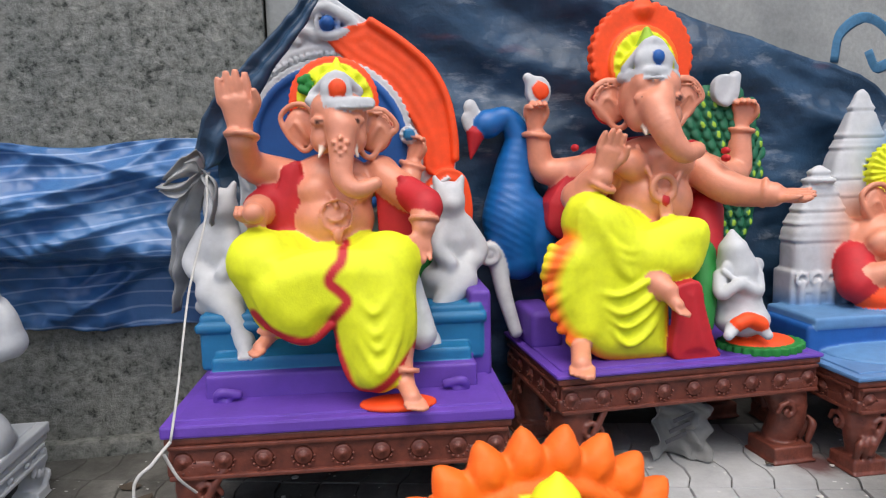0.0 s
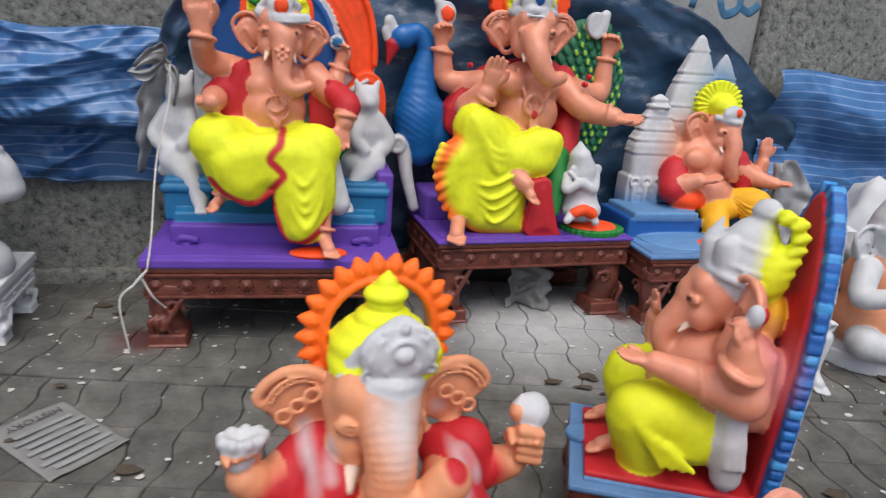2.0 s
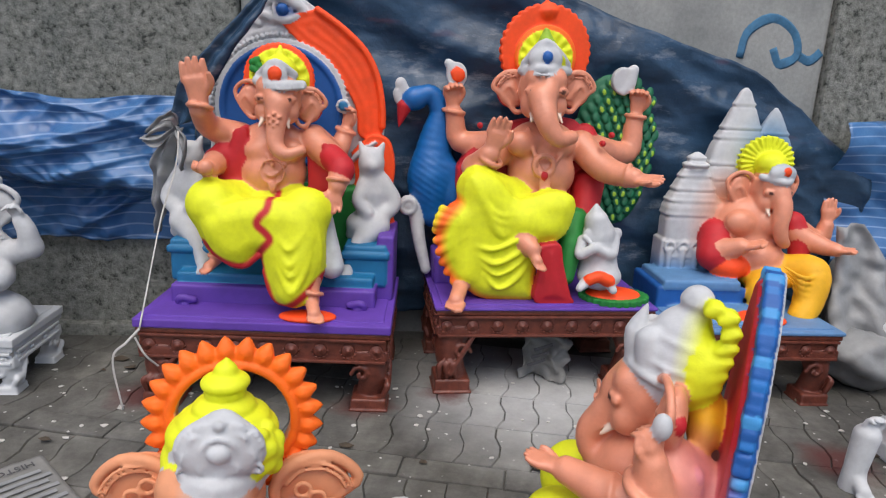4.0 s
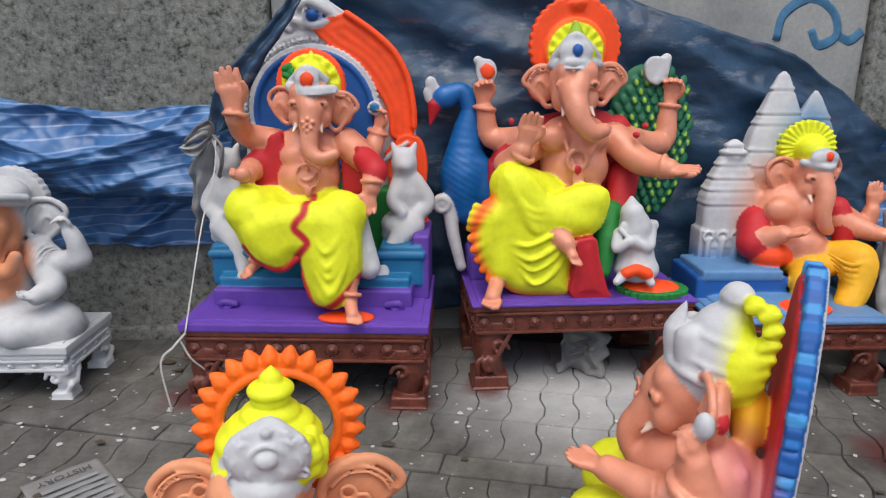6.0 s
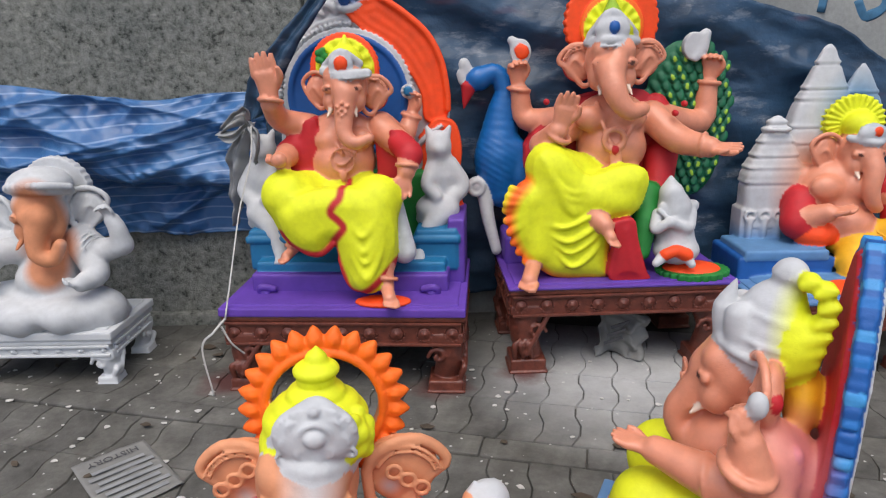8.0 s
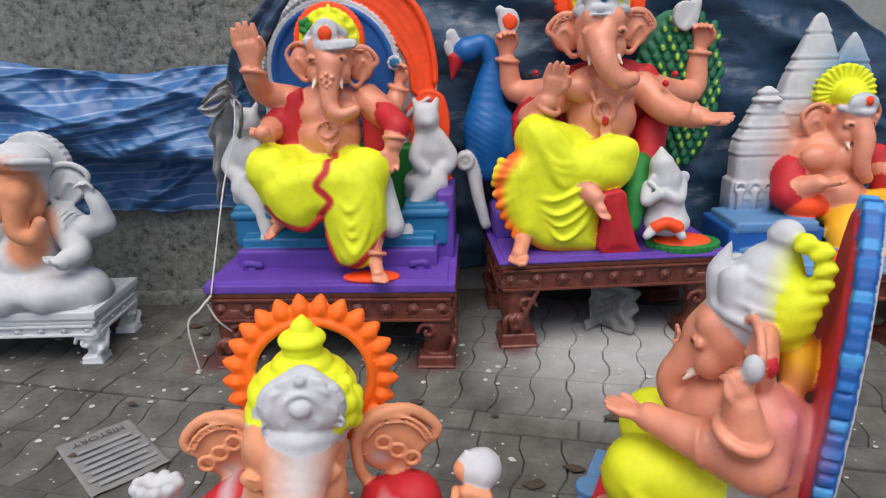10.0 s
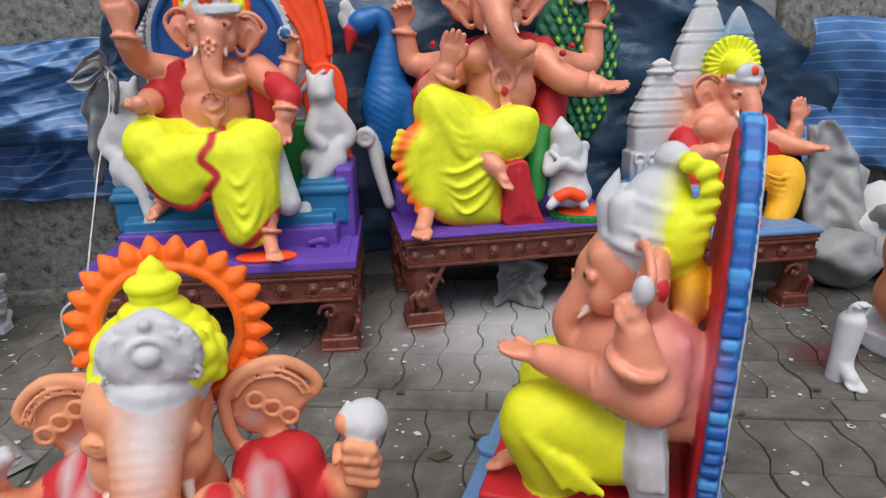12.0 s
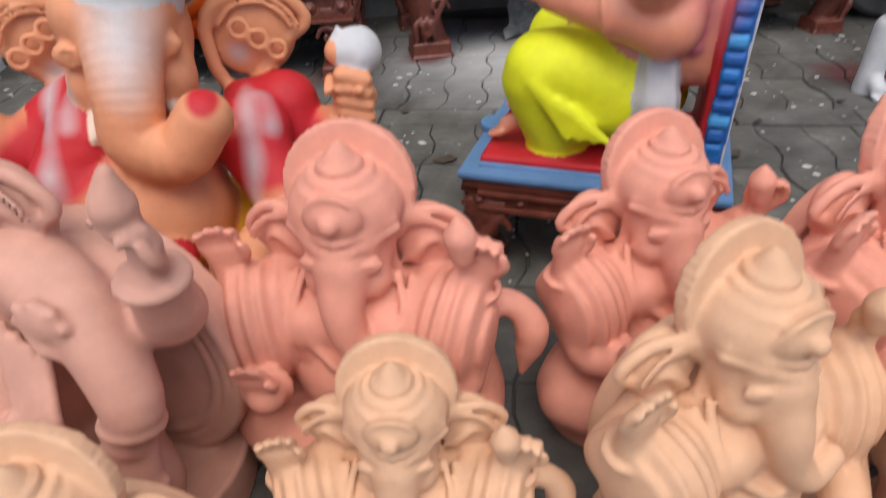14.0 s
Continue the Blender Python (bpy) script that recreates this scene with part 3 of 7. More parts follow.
def pedestal(m, w, d, h, top_mat, label, mat=None, slab=0.03, lip=0.018, leg=0.1, nros=7, rail=0.055, group="statue pedestals"):
    """A low carved table: slab, lip mouldings, railed apron with rosettes, four scroll legs."""
    mat = mat or M_BROWN
    top = thing("carved_pedestal", m, label, "pedestal", group)
    bm = bmesh.new()
    block(bm, (0, d / 2, h - slab / 2), (w, d, slab), 0.006)
    block(bm, (0, d / 2 + 0.004, h - 0.001), (w - 0.05, d - 0.05, 0.012), 0.005)
    part("top_slab", bm, top_mat, top)
    z1 = h - slab
    bm = bmesh.new()
    block(bm, (0, d / 2, z1 - lip / 2), (w - 0.012, d - 0.012, lip), 0.005)
    part("moulding", bm, mat, top)
    zr = z1 - lip - rail / 2
    for c, sz in (((0, 0.022, zr), (w - 0.03, 0.02, rail)), ((0, d - 0.022, zr), (w - 0.03, 0.02, rail)),
                  ((-w / 2 + 0.022, d / 2, zr), (0.02, d - 0.066, rail)), ((w / 2 - 0.022, d / 2, zr), (0.02, d - 0.066, rail))):
        bm = bmesh.new()
        block(bm, c, sz, 0.004)
        sx = sz[0] > sz[1]
        for dz in (-rail / 2 + 0.006, rail / 2 - 0.006):
            block(bm, (c[0], c[1] - (0.009 if sx else 0), c[2] + dz), (sz[0] + (0 if sx else 0.02), sz[1] + (0.004 if sx else 0), 0.01), 0.003)
        part("rail", bm, mat, top)
    ros = rosette_mesh(rail * 0.28)
    ros.materials[0] = mat
    for i in range(nros):
        r = new("rosette", ros)
        r.parent = top
        r.location = (-w / 2 + (i + 0.5) * w / nros, 0.011, zr)
    for sx in (1, -1):
        for i in range(int(nros * d / w)):
            r = new("rosette", ros)
            r.parent = top
            r.matrix_local = pose(sx * (w / 2 - 0.011), (i + 0.5) * d / int(nros * d / w), zr, 0, 0, 90 * sx)
    lh = z1 - lip - rail * 0.5
    lm = leg_mesh(lh, leg)
    lm.materials[0] = mat
    for x, y, a in ((-w / 2 + 0.008, 0.008, 0), (w / 2 - 0.008, 0.008, 90), (w / 2 - 0.008, d - 0.008, 180), (-w / 2 + 0.008, d - 0.008, 270)):
        o = new("leg", lm)
        o.parent = top
        o.matrix_local = pose(x, y, 0, 0, 0, a)
    return top


F1, F2, F4 = pose(-0.258, 1.605, 0, 0, 0, 5.1), pose(0.672, 1.872, 0, 0, 0, 10.8), pose(1.405, 1.885, 0, 0, 0, 8)
F3, F5, FW = pose(0.05, 0.53, 0, 0, 0, 14), pose(0.491, 0.812, 0, 0, 0, -106.9), pose(-1.35, 1.53, 0, 0, 0, 8)
pedestal(F1, 0.82, 0.56, 0.305, M_PURPLE, "low carved brown pedestal with a purple painted top slab", nros=9, rail=0.085, leg=0.14)
pedestal(F2, 0.80, 0.5, 0.325, M_PURPLE, "low carved brown pedestal with a thin purple painted top", slab=0.012, nros=9, leg=0.15, rail=0.08)
pedestal(F4, 0.62, 0.5, 0.285, M_SLATE, "low carved brown pedestal with a slate blue painted top", slab=0.014, nros=7, leg=0.12, rail=0.075)
pedestal(F5, 0.33, 0.42, 0.19, M_SLATE, "small carved brown pedestal with a slate blue top", slab=0.014, nros=5, leg=0.075, rail=0.04)
pedestal(F3 @ pose(0, -0.18, 0), 0.4, 0.36, 0.1, M_DUSK, "small dark blue pedestal under a half painted statue", M_DUSK, slab=0.02, nros=5, leg=0.06, rail=0.03)
pedestal(FW, 0.56, 0.34, 0.2, M_WHITE, "low carved pedestal of bare white plaster", M_WHITE, slab=0.03, nros=7, leg=0.085, rail=0.045)

# ---- tarpaulins ----
def folds(x, z, seed):
    return noise.noise((x, z, seed))


CREASES = ((-1.9, 0.8, -0.4, 1.0, 0.05), (-1.2, 0.62, -0.1, 0.98, 0.07), (-0.7, 0.66, 0.5, 0.93, 0.06), (-1.0, 0.98, 0.2, 0.76, 0.045), (-0.4, 0.7, 0.5, 0.86, 0.05), (-1.7, 1.0, -0.9, 0.7, 0.05),
           (-0.2, 0.99, 0.45, 0.84, 0.035), (-0.6, 0.93, 0.1, 0.99, 0.03), (-1.5, 0.55, -0.3, 0.62, 0.04), (-0.1, 0.6, 0.5, 0.82, 0.04), (0.0, 0.42, 0.5, 0.7, 0.04), (-0.9, 0.42, -0.4, 0.62, 0.04))


def blue_sheet(u, v):
    """From the far end of the wall to the knot: bunched above, hanging below, creases raying from the knot."""
    x = -1.9 + 2.42 * u
    top, low = 0.99 + 0.03 * math.sin(u * 5) + 0.05 * (1 - u), 0.40 + 0.06 * (1 - u) ** 2
    z = top + (low - top) * v + 0.014 * math.sin(u * 14 + v * 3) + 0.02 * folds(x * 4, v * 3, 11)
    out = 0.0
    for i, (xa, za, xb, zb, w) in enumerate(CREASES):
        ex, ez = xb - xa, zb - za
        h = max(0.0, min(1.0, ((x - xa) * ex + (z - za) * ez) / (ex * ex + ez * ez)))
        dx, dz = x - xa - h * ex, z - za - h * ez + 0.03 * folds(x * 3, z * 3, 60 + i)
        side = 0.5 if dz > 0 else 1.5
        out += w * 1.25 * math.exp(-math.hypot(dx, dz) * side / (w * 0.8)) * math.sin(math.pi * (0.12 + 0.8 * h))
    cr = 0.035 * (1 - 2.4 * abs(folds(x * 2.6 + z, z * 4.0 + x * 2.0, 1))) + 0.05 * (0.5 - abs(folds(x * 6 - z * 2, z * 9 - x * 4, 5))) + 0.026 * (0.4 - abs(folds(x * 14 + z * 5, z * 17 + x * 7, 8)))
    lip = 0.58 + 0.05 * math.sin(u * 7 + 1)
    bulge = 0.06 * math.exp(-((v - lip + 0.1) / 0.11) ** 2)
    step = -0.085 / (1 + math.exp(-(v - lip) * 90))
    return WALL @ Vector((x, -max(0.02, 0.085 + cr + out + bulge + step), z))


tagged(grid_sheet("blue_tarpaulin", blue_sheet, 220, 120, M_STRIPE, 0.002, lambda u, v: 0.05 * folds(u * 4.2, v * 2.2, 71) + 0.012 * folds(u * 14, v * 9, 72) + (0.22 * u if v < 0.58 else 0.06 * u)), "crumpled blue striped polythene tarpaulin hung along the wall", "tarpaulin")


def east_sheet(u, v):
    x = 3.12 + 1.9 * u
    z = 0.98 - 0.62 * v - 0.03 * u + 0.012 * math.sin(u * 15)
    cr = 0.06 * (0.6 - 2 * abs(folds(x * 2.4, z * 4 + x * 2.2, 21))) + 0.03 * (0.4 - abs(folds(x * 8, z * 10, 25)))
    return WALL @ Vector((x, -max(0.02, 0.07 + cr + 0.05 * math.sin(v * 9 - u * 4)), z))


tagged(grid_sheet("blue_tarpaulin", east_sheet, 80, 50, M_STRIPE, 0.002), "crumpled blue striped polythene tarpaulin at the wall's far end", "tarpaulin")


def navy(u, v):
    x = 0.5 + 2.8 * u
    top = float(np.interp(x, [0.5, 0.8, 1.0, 1.9, 2.15, 2.72, 3.0, 3.3], [1.0, 1.36, 1.46, 1.43, 1.33, 1.17, 0.98, 0.75]))
    top += 0.012 * folds(x * 9, 0, 2)
    z = top + (0.12 - top) * v
    cr = 0.05 * folds(x * 2.3, z * 2.1, 31) + 0.04 * (0.4 - abs(folds(x * 3 + z * 3, z * 5, 33))) + 0.016 * (0.3 - abs(folds(x * 13, z * 15, 35)))
    hang = 0.018 * math.sin((z + 0.45 * x) * 21 + 2 * folds(x, z, 4)) * (1 - 0.6 * v)
    return WALL @ Vector((x, -max(-0.02, 0.05 + cr + hang), z))


tagged(grid_sheet("navy_tarpaulin", navy, 150, 80, M_NAVY, 0.002), "old navy polythene sheet draped over the wall, chalky and oversprayed", "tarpaulin")


# ---- the large seated statue with the orange arch ----
def elephant_face(s, head, hw, trunk, tr, col, eye="eye", tusk=True, rings=True):
    """Skull, temples, brow, eyes and trunk; the face looks to -y."""
    h = np.array(head, float)
    k = 0.17 * hw
    tr = [0.84 * r for r in tr]
    s.ball(h + V(0, 0.05 * hw, 0.1 * hw), (hw * 0.97, hw * 0.9, hw * 1.12), col, k)
    for sx in (-1, 1):
        s.ball(h + V(sx * 0.42 * hw, -0.42 * hw, 0.5 * hw), (hw * 0.42, hw * 0.42, hw * 0.45), col, k)
        s.ball(h + V(sx * 0.52 * hw, -0.35 * hw, -0.52 * hw), (hw * 0.42, hw * 0.45, hw * 0.5), col, k)
    s.limb([h + V(0, -0.45 * hw, 0.6 * hw), h + V(0, -0.72 * hw, 0.1 * hw), np.array(trunk[0], float)], [0.42 * hw, 0.46 * hw, tr[0]], col, k)
    s.limb(trunk, tr, col, k)
    n, q = len(trunk), spline(trunk, 20)
    for i in range(2, 17 if rings else 2):
        s.ring(q[i], q[i + 1] - q[i - 1], float(np.interp(i / 19, np.linspace(0, 1, n), tr)) * 0.985, 0.012 * hw + 0.0008, col, 12)
    for sx in (-1, 1):
        c = h + V(sx * 0.62 * hw, -0.78 * hw, 0.04 * hw)
        s.ball(c + V(0, 0.1 * hw, 0), (hw * 0.27, hw * 0.16, hw * 0.2), col, 0.4 * k)
        s.ball(c, (hw * 0.2, hw * 0.1, hw * 0.095), eye, 0.001, rz=sx * 28)
        for z, y in ((0.12, -0.02), (-0.13, 0.02)):
            s.limb([c + V(-sx * 0.24 * hw, -0.05 * hw, -0.02 * hw), c + V(0, (y - 0.07) * hw, z * hw), c + V(sx * 0.24 * hw, 0.14 * hw, 0)], 0.045 * hw, col, 0.002)
        if tusk:
            s.limb([h + V(sx * 0.5 * hw, -0.62 * hw, -0.75 * hw), h + V(sx * 0.62 * hw, -1.0 * hw, -1.12 * hw)], [0.13 * hw, 0.06 * hw], "ivory", 0.003)
            s.ring(h + V(sx * 0.52 * hw, -0.68 * hw, -0.8 * hw), (sx * 0.12, -0.38, -0.37), 0.15 * hw, 0.03 * hw, col, 10)


def studs(s, a, b, c, n, r, col):
    for p in spline([a, b, c], n):
        s.ball(p, r, col, 0.002)


s = Sculpt()
# throne
s.box((0.0, 0.33, 0.335), (0.345, 0.17, 0.035), "purple", r=0.008)
s.box((0.0, 0.34, 0.385), (0.335, 0.15, 0.02), "cyan", r=0.008)
for sx in (-1, 1):
    s.box((sx * 0.30, 0.38, 0.43), (0.075, 0.13, 0.075), "cyan", r=0.01)
    s.box((sx * 0.30, 0.31, 0.47), (0.085, 0.07, 0.012), "cyan", r=0.006)
s.box((0.37, 0.40, 0.42), (0.03, 0.14, 0.12), "purple", r=0.01)
s.box((0.0, 0.47, 0.52), (0.26, 0.04, 0.16), "green", r=0.02)
for sx in (-1, 1):
    s.limb([(sx * 0.26, 0.14, 0.325), (sx * 0.30, 0.13, 0.335), (sx * 0.31, 0.14, 0.315), (sx * 0.285, 0.135, 0.31)], 0.012, "purple", 0.004)
# round back and arch
s.plate(0.535, [(-0.028, 1.385), (0.04, 1.335), (0.11, 1.29), (0.191, 1.236), (0.27, 1.164), (0.317, 1.076), (0.336, 0.97), (0.34, 0.9), (0.33, 0.8), (0.3, 0.6), (-0.28, 0.6), (-0.3, 0.8), (-0.3, 0.95), (-0.27, 1.07), (-0.2, 1.18), (-0.12, 1.275), (-0.07, 1.34)],
        0.028, "white", mould=(0.002, 0.03), n=70)
s.plate(0.515, [(-0.03, 1.25), (0.01, 1.272), (0.06, 1.285), (0.1, 1.293), (0.185, 1.232), (0.262, 1.162), (0.31, 1.074), (0.33, 0.97), (0.334, 0.9), (0.32, 0.855), (0.25, 0.862), (0.238, 0.957), (0.191, 1.047), (0.138, 1.117), (0.06, 1.165), (0.0, 1.215)],
        0.026, "orange", mould=(0.0009, 0.032), n=64)
s.limb([(0.1, 0.485, 1.296), (0.189, 0.485, 1.237), (0.268, 0.485, 1.164), (0.314, 0.485, 1.075), (0.334, 0.485, 0.97), (0.336, 0.485, 0.9)], 0.012, "orange", 0.008, n=26)
s.disc((-0.03, 0.500, 0.95), 0.218, 0.02, "blue", k=0.004)
s.disc((-0.03, 0.490, 0.95), 0.224, 0.018, "blue", hole=0.204)
s.disc((-0.03, 0.500, 0.95), 0.242, 0.022, "white", hole=0.226, petals=70, amp=0.003)
s.limb([(-0.03 + 0.275 * math.cos(a), 0.51, 0.95 + 0.275 * math.sin(a)) for a in np.linspace(1.45, 3.6, 12)], 0.011, "white", 0.006, n=30)
for i in range(30):
    a = 1.5 + i * 0.07
    s.ball((-0.03 + 0.258 * math.cos(a), 0.5, 0.95 + 0.258 * math.sin(a)), 0.0085, "white", 0.003)
for i in range(4):
    a = 1.5 + 0.17 * i
    s.limb([(-0.03 + 0.3 * math.cos(a), 0.505, 0.95 + 0.3 * math.sin(a)), (-0.03 + 0.33 * math.cos(a + 0.1), 0.5, 0.95 + 0.33 * math.sin(a + 0.1)), (-0.03 + 0.315 * math.cos(a + 0.16), 0.505, 0.95 + 0.315 * math.sin(a + 0.16))], [0.01, 0.012, 0.006], "white", 0.006)
s.limb([(-0.075, 0.505, 1.315), (-0.03, 0.49, 1.335), (0.03, 0.5, 1.305), (0.055, 0.5, 1.29)], [0.01, 0.018, 0.02, 0.012], "white", 0.01)
s.limb([(-0.07, 0.505, 1.27), (-0.02, 0.49, 1.255), (0.04, 0.5, 1.275)], [0.01, 0.014, 0.01], "white", 0.01)
s.ball((-0.025, 0.487, 1.291), 0.021, "blue", 0.002)
s.ring((-0.025, 0.492, 1.291), (0, 1, 0), 0.032, 0.007, "white")
s.ball((-0.012, 0.495, 1.286), (0.034, 0.02, 0.014), "blue", paint=True, soft=0.012)
s.plate(0.5, [(0.225, 0.8), (0.262, 0.842), (0.3, 0.868), (0.345, 0.862), (0.372, 0.827), (0.385, 0.745), (0.372, 0.653), (0.34, 0.56), (0.25, 0.58), (0.24, 0.7)], 0.026, "orange", mould=(0.0012, 0.03), n=44)
s.limb([(0.226, 0.47, 0.775), (0.265, 0.468, 0.81), (0.312, 0.468, 0.842)], [0.008, 0.01, 0.005], "white", 0.005)
s.limb([(0.304, 0.500, 0.668), (0.326, 0.500, 0.547)], [0.07, 0.06], "orange")
# body
s.ball((-0.020, 0.290, 0.745), (0.112, 0.105, 0.09), "skin", 0.03)
s.ball((-0.019, 0.300, 0.836), (0.115, 0.075, 0.085), "skin", 0.03)
for px in ((-0.054, 0.235, 0.824), (0.051, 0.235, 0.826)):
    s.ball(px, (0.045, 0.03, 0.035), "skin", 0.02)
s.disc((0.000, 0.187, 0.761), 0.042, 0.006, "skin", hole=0.036, k=0.006, petals=20, amp=0.003)
s.ball((-0.000, 0.180, 0.713), (0.014, 0.008, 0.02), "skin", 0.004)
studs(s, (-0.076, 0.230, 0.814), (-0.003, 0.182, 0.747), (0.065, 0.230, 0.817), 15, 0.006, "skin")
s.limb([(-0.098, 0.270, 0.885), (-0.031, 0.220, 0.826), (0.000, 0.190, 0.783)], 0.007, "skin", 0.004)
elephant_face(s, (0.010, 0.250, 0.992), 0.076, [(0.021, 0.190, 0.977), (0.018, 0.165, 0.907), (0.020, 0.150, 0.854), (0.052, 0.140, 0.825), (0.099, 0.150, 0.839)], [0.045, 0.036, 0.031, 0.026, 0.021], "skin")
for j, (x, z) in enumerate(((0.018, 0.95), (0.018, 0.932), (0.018, 0.912), (0.006, 0.922), (0.03, 0.922), (0.0, 0.94), (0.036, 0.94), (0.012, 0.894), (0.024, 0.894), (0.018, 0.876))):
    s.ball((x, 0.14 + 0.04 * abs(x - 0.018) * 10 - 0.1 * (0.95 - z) * 0.3, z), (0.0065, 0.012, 0.0075), "skin", 0.003)
s.ear((-0.092, 0.280, 0.985), 0.05, 0.06, -1, "skin", "red")
s.ear((0.103, 0.280, 0.972), 0.055, 0.064, 1, "skin", "red", wide=True)
# crown
s.disc((-0.004, 0.330, 1.054), 0.118, 0.014, "orange", petals=40, amp=0.002)
s.disc((-0.001, 0.320, 1.054), 0.098, 0.014, "yellow", ribs=14, rib=0.004)
s.ball((0.008, 0.280, 1.073), (0.06, 0.055, 0.06), "yellow", 0.006)
s.limb([(0.007, 0.290, 1.110), (0.009, 0.290, 1.159)], [0.03, 0.006], "yellow", 0.006)
s.limb([(-0.056, 0.240, 1.049), (0.020, 0.180, 1.036), (0.090, 0.230, 1.040)], 0.016, "white", 0.006)
s.limb([(-0.051, 0.250, 1.065), (0.011, 0.200, 1.106), (0.063, 0.240, 1.071)], 0.014, "white", 0.006)
s.ball((0.010, 0.200, 1.071), (0.04, 0.02, 0.032), "white", 0.01)
s.ball((0.015, 0.178, 1.073), (0.022, 0.012, 0.024), "orange", 0.002)
for i in range(5):
    s.ball(np.array((-0.075, 0.300, 1.096)) + V(0.012 * math.cos(i * 1.26), -0.004, 0.018 * math.sin(i * 1.26)), 0.012, "green", 0.002)
studs(s, (-0.056, 0.225, 1.041), (0.023, 0.165, 1.026), (0.097, 0.215, 1.031), 17, 0.006, "white")
# arms
s.limb([(-0.134, 0.310, 0.858), (-0.216, 0.250, 0.893), (-0.221, 0.170, 0.950)], [0.05, 0.04, 0.033], "skin")
s.ring((-0.217, 0.160, 0.962), (0.1, 0.2, 1), 0.036, 0.008, "skin")
s.hand((-0.217, 0.155, 0.975), (-0.1, -0.12, 1), (0.2, -1, -0.1), 0.14, "skin")
s.limb([(-0.148, 0.300, 0.833), (-0.195, 0.240, 0.780)], [0.042, 0.045], "red")
s.plate(0.262, [(-0.135, 0.885), (-0.092, 0.89), (-0.088, 0.74), (-0.1, 0.68), (-0.16, 0.69), (-0.215, 0.73), (-0.225, 0.77), (-0.16, 0.82)], 0.03, "red", 0.01, n=30, dome=0.01)
s.limb([(-0.195, 0.240, 0.782), (-0.199, 0.170, 0.768)], [0.04, 0.034], "skin")
s.hand((-0.190, 0.170, 0.760), (-0.4, -0.9, 0.1), (0, 0.2, 1), 0.09, "skin", 0.8)
s.ball((-0.188, 0.100, 0.779), 0.026, "skin", 0.004)
s.limb([(0.113, 0.320, 0.861), (0.174, 0.400, 0.812), (0.205, 0.450, 0.874)], [0.05, 0.04, 0.03], "skin")
s.ring((0.205, 0.450, 0.882), (0.3, 0, 1), 0.034, 0.008, "skin")
s.hand((0.207, 0.450, 0.889), (0.25, 0, 1), (-0.5, -0.8, 0), 0.1, "skin", 0.6)
s.disc((0.196, 0.450, 0.969), 0.026, 0.012, "white", ribs=8, rib=0.003)
s.disc((0.198, 0.437, 0.970), 0.016, 0.008, "cyan", ribs=6, rib=0.003)
s.limb([(0.116, 0.300, 0.852), (0.202, 0.240, 0.795)], [0.05, 0.042], "skin")
s.limb([(0.159, 0.270, 0.829), (0.222, 0.200, 0.783), (0.222, 0.185, 0.760)], [0.036, 0.044, 0.036], "red")
s.plate(0.29, [(0.1, 0.88), (0.14, 0.87), (0.2, 0.8), (0.23, 0.74), (0.21, 0.66), (0.16, 0.66), (0.11, 0.66), (0.1, 0.76)], 0.025, "red", 0.01, n=30, dome=0.01)
s.limb([(0.221, 0.190, 0.769), (0.215, 0.160, 0.727)], [0.036, 0.03], "skin")
s.ring((0.217, 0.165, 0.745), (0.1, 0.3, 1), 0.034, 0.007, "skin")
s.hand((0.214, 0.155, 0.727), (-0.15, -0.25, -1), (0.2, -1, 0), 0.1, "skin", 0.4)
s.ball((0.165, 0.225, 0.848), (0.01, 0.006, 0.012), "red", 0.002)
# lower cloth
s.ball((-0.023, 0.270, 0.649), (0.15, 0.11, 0.055), "yellow", 0.02, fold=(0.002, 0.03, (0.3, 0, 1)))
s.limb([(-0.088, 0.260, 0.637), (-0.187, 0.140, 0.660)], [0.07, 0.078], "yellow", 0.02)
s.limb([(-0.180, 0.130, 0.649), (-0.149, 0.130, 0.544)], [0.078, 0.06], "yellow", 0.02)
s.ball((-0.113, 0.140, 0.572), (0.105, 0.08, 0.12), "yellow", 0.02, ry=-25)
s.limb([(0.051, 0.250, 0.642), (0.122, 0.130, 0.646)], [0.07, 0.075], "yellow", 0.02)
s.limb([(0.118, 0.120, 0.638), (0.094, 0.050, 0.399)], [0.08, 0.055], "yellow", 0.02)
s.ball((0.088, 0.090, 0.502), (0.1, 0.075, 0.17), "yellow", 0.02)
s.limb([(0.145, 0.100, 0.634), (0.149, 0.060, 0.512), (0.124, 0.030, 0.406)], [0.03, 0.03, 0.02], "yellow", 0.01)
for i, (z, w) in enumerate(((0.0, 0.004), (-0.05, 0.006), (-0.085, 0.004), (-0.135, 0.0065))):
    s.limb([(0.035 + 0.004 * i, 0.045 - 0.006 * i, 0.605 + z * 0.9), (0.082 + 0.004 * i, 0.012 - 0.005 * i, 0.545 + z), (0.125 + 0.003 * i, 0.028 - 0.006 * i, 0.585 + z * 0.86), (0.15, 0.055 - 0.008 * i, 0.64 + z * 0.8)], [0.002, w, w * 0.8, 0.002], "yellow", 0.02)
for i, (z, w) in enumerate(((0.0, 0.004), (-0.028, 0.006), (-0.062, 0.0045), (-0.085, 0.006), (-0.12, 0.004))):
    s.limb([(-0.185 + 0.012 * i, 0.06, 0.64 + z), (-0.12 + 0.006 * i, 0.048, 0.575 + z * 0.8), (-0.06, 0.06, 0.575 + z * 0.5), (-0.02, 0.09, 0.625 + z * 0.35)], [0.002, w, w * 0.8, 0.002], "yellow", 0.02)
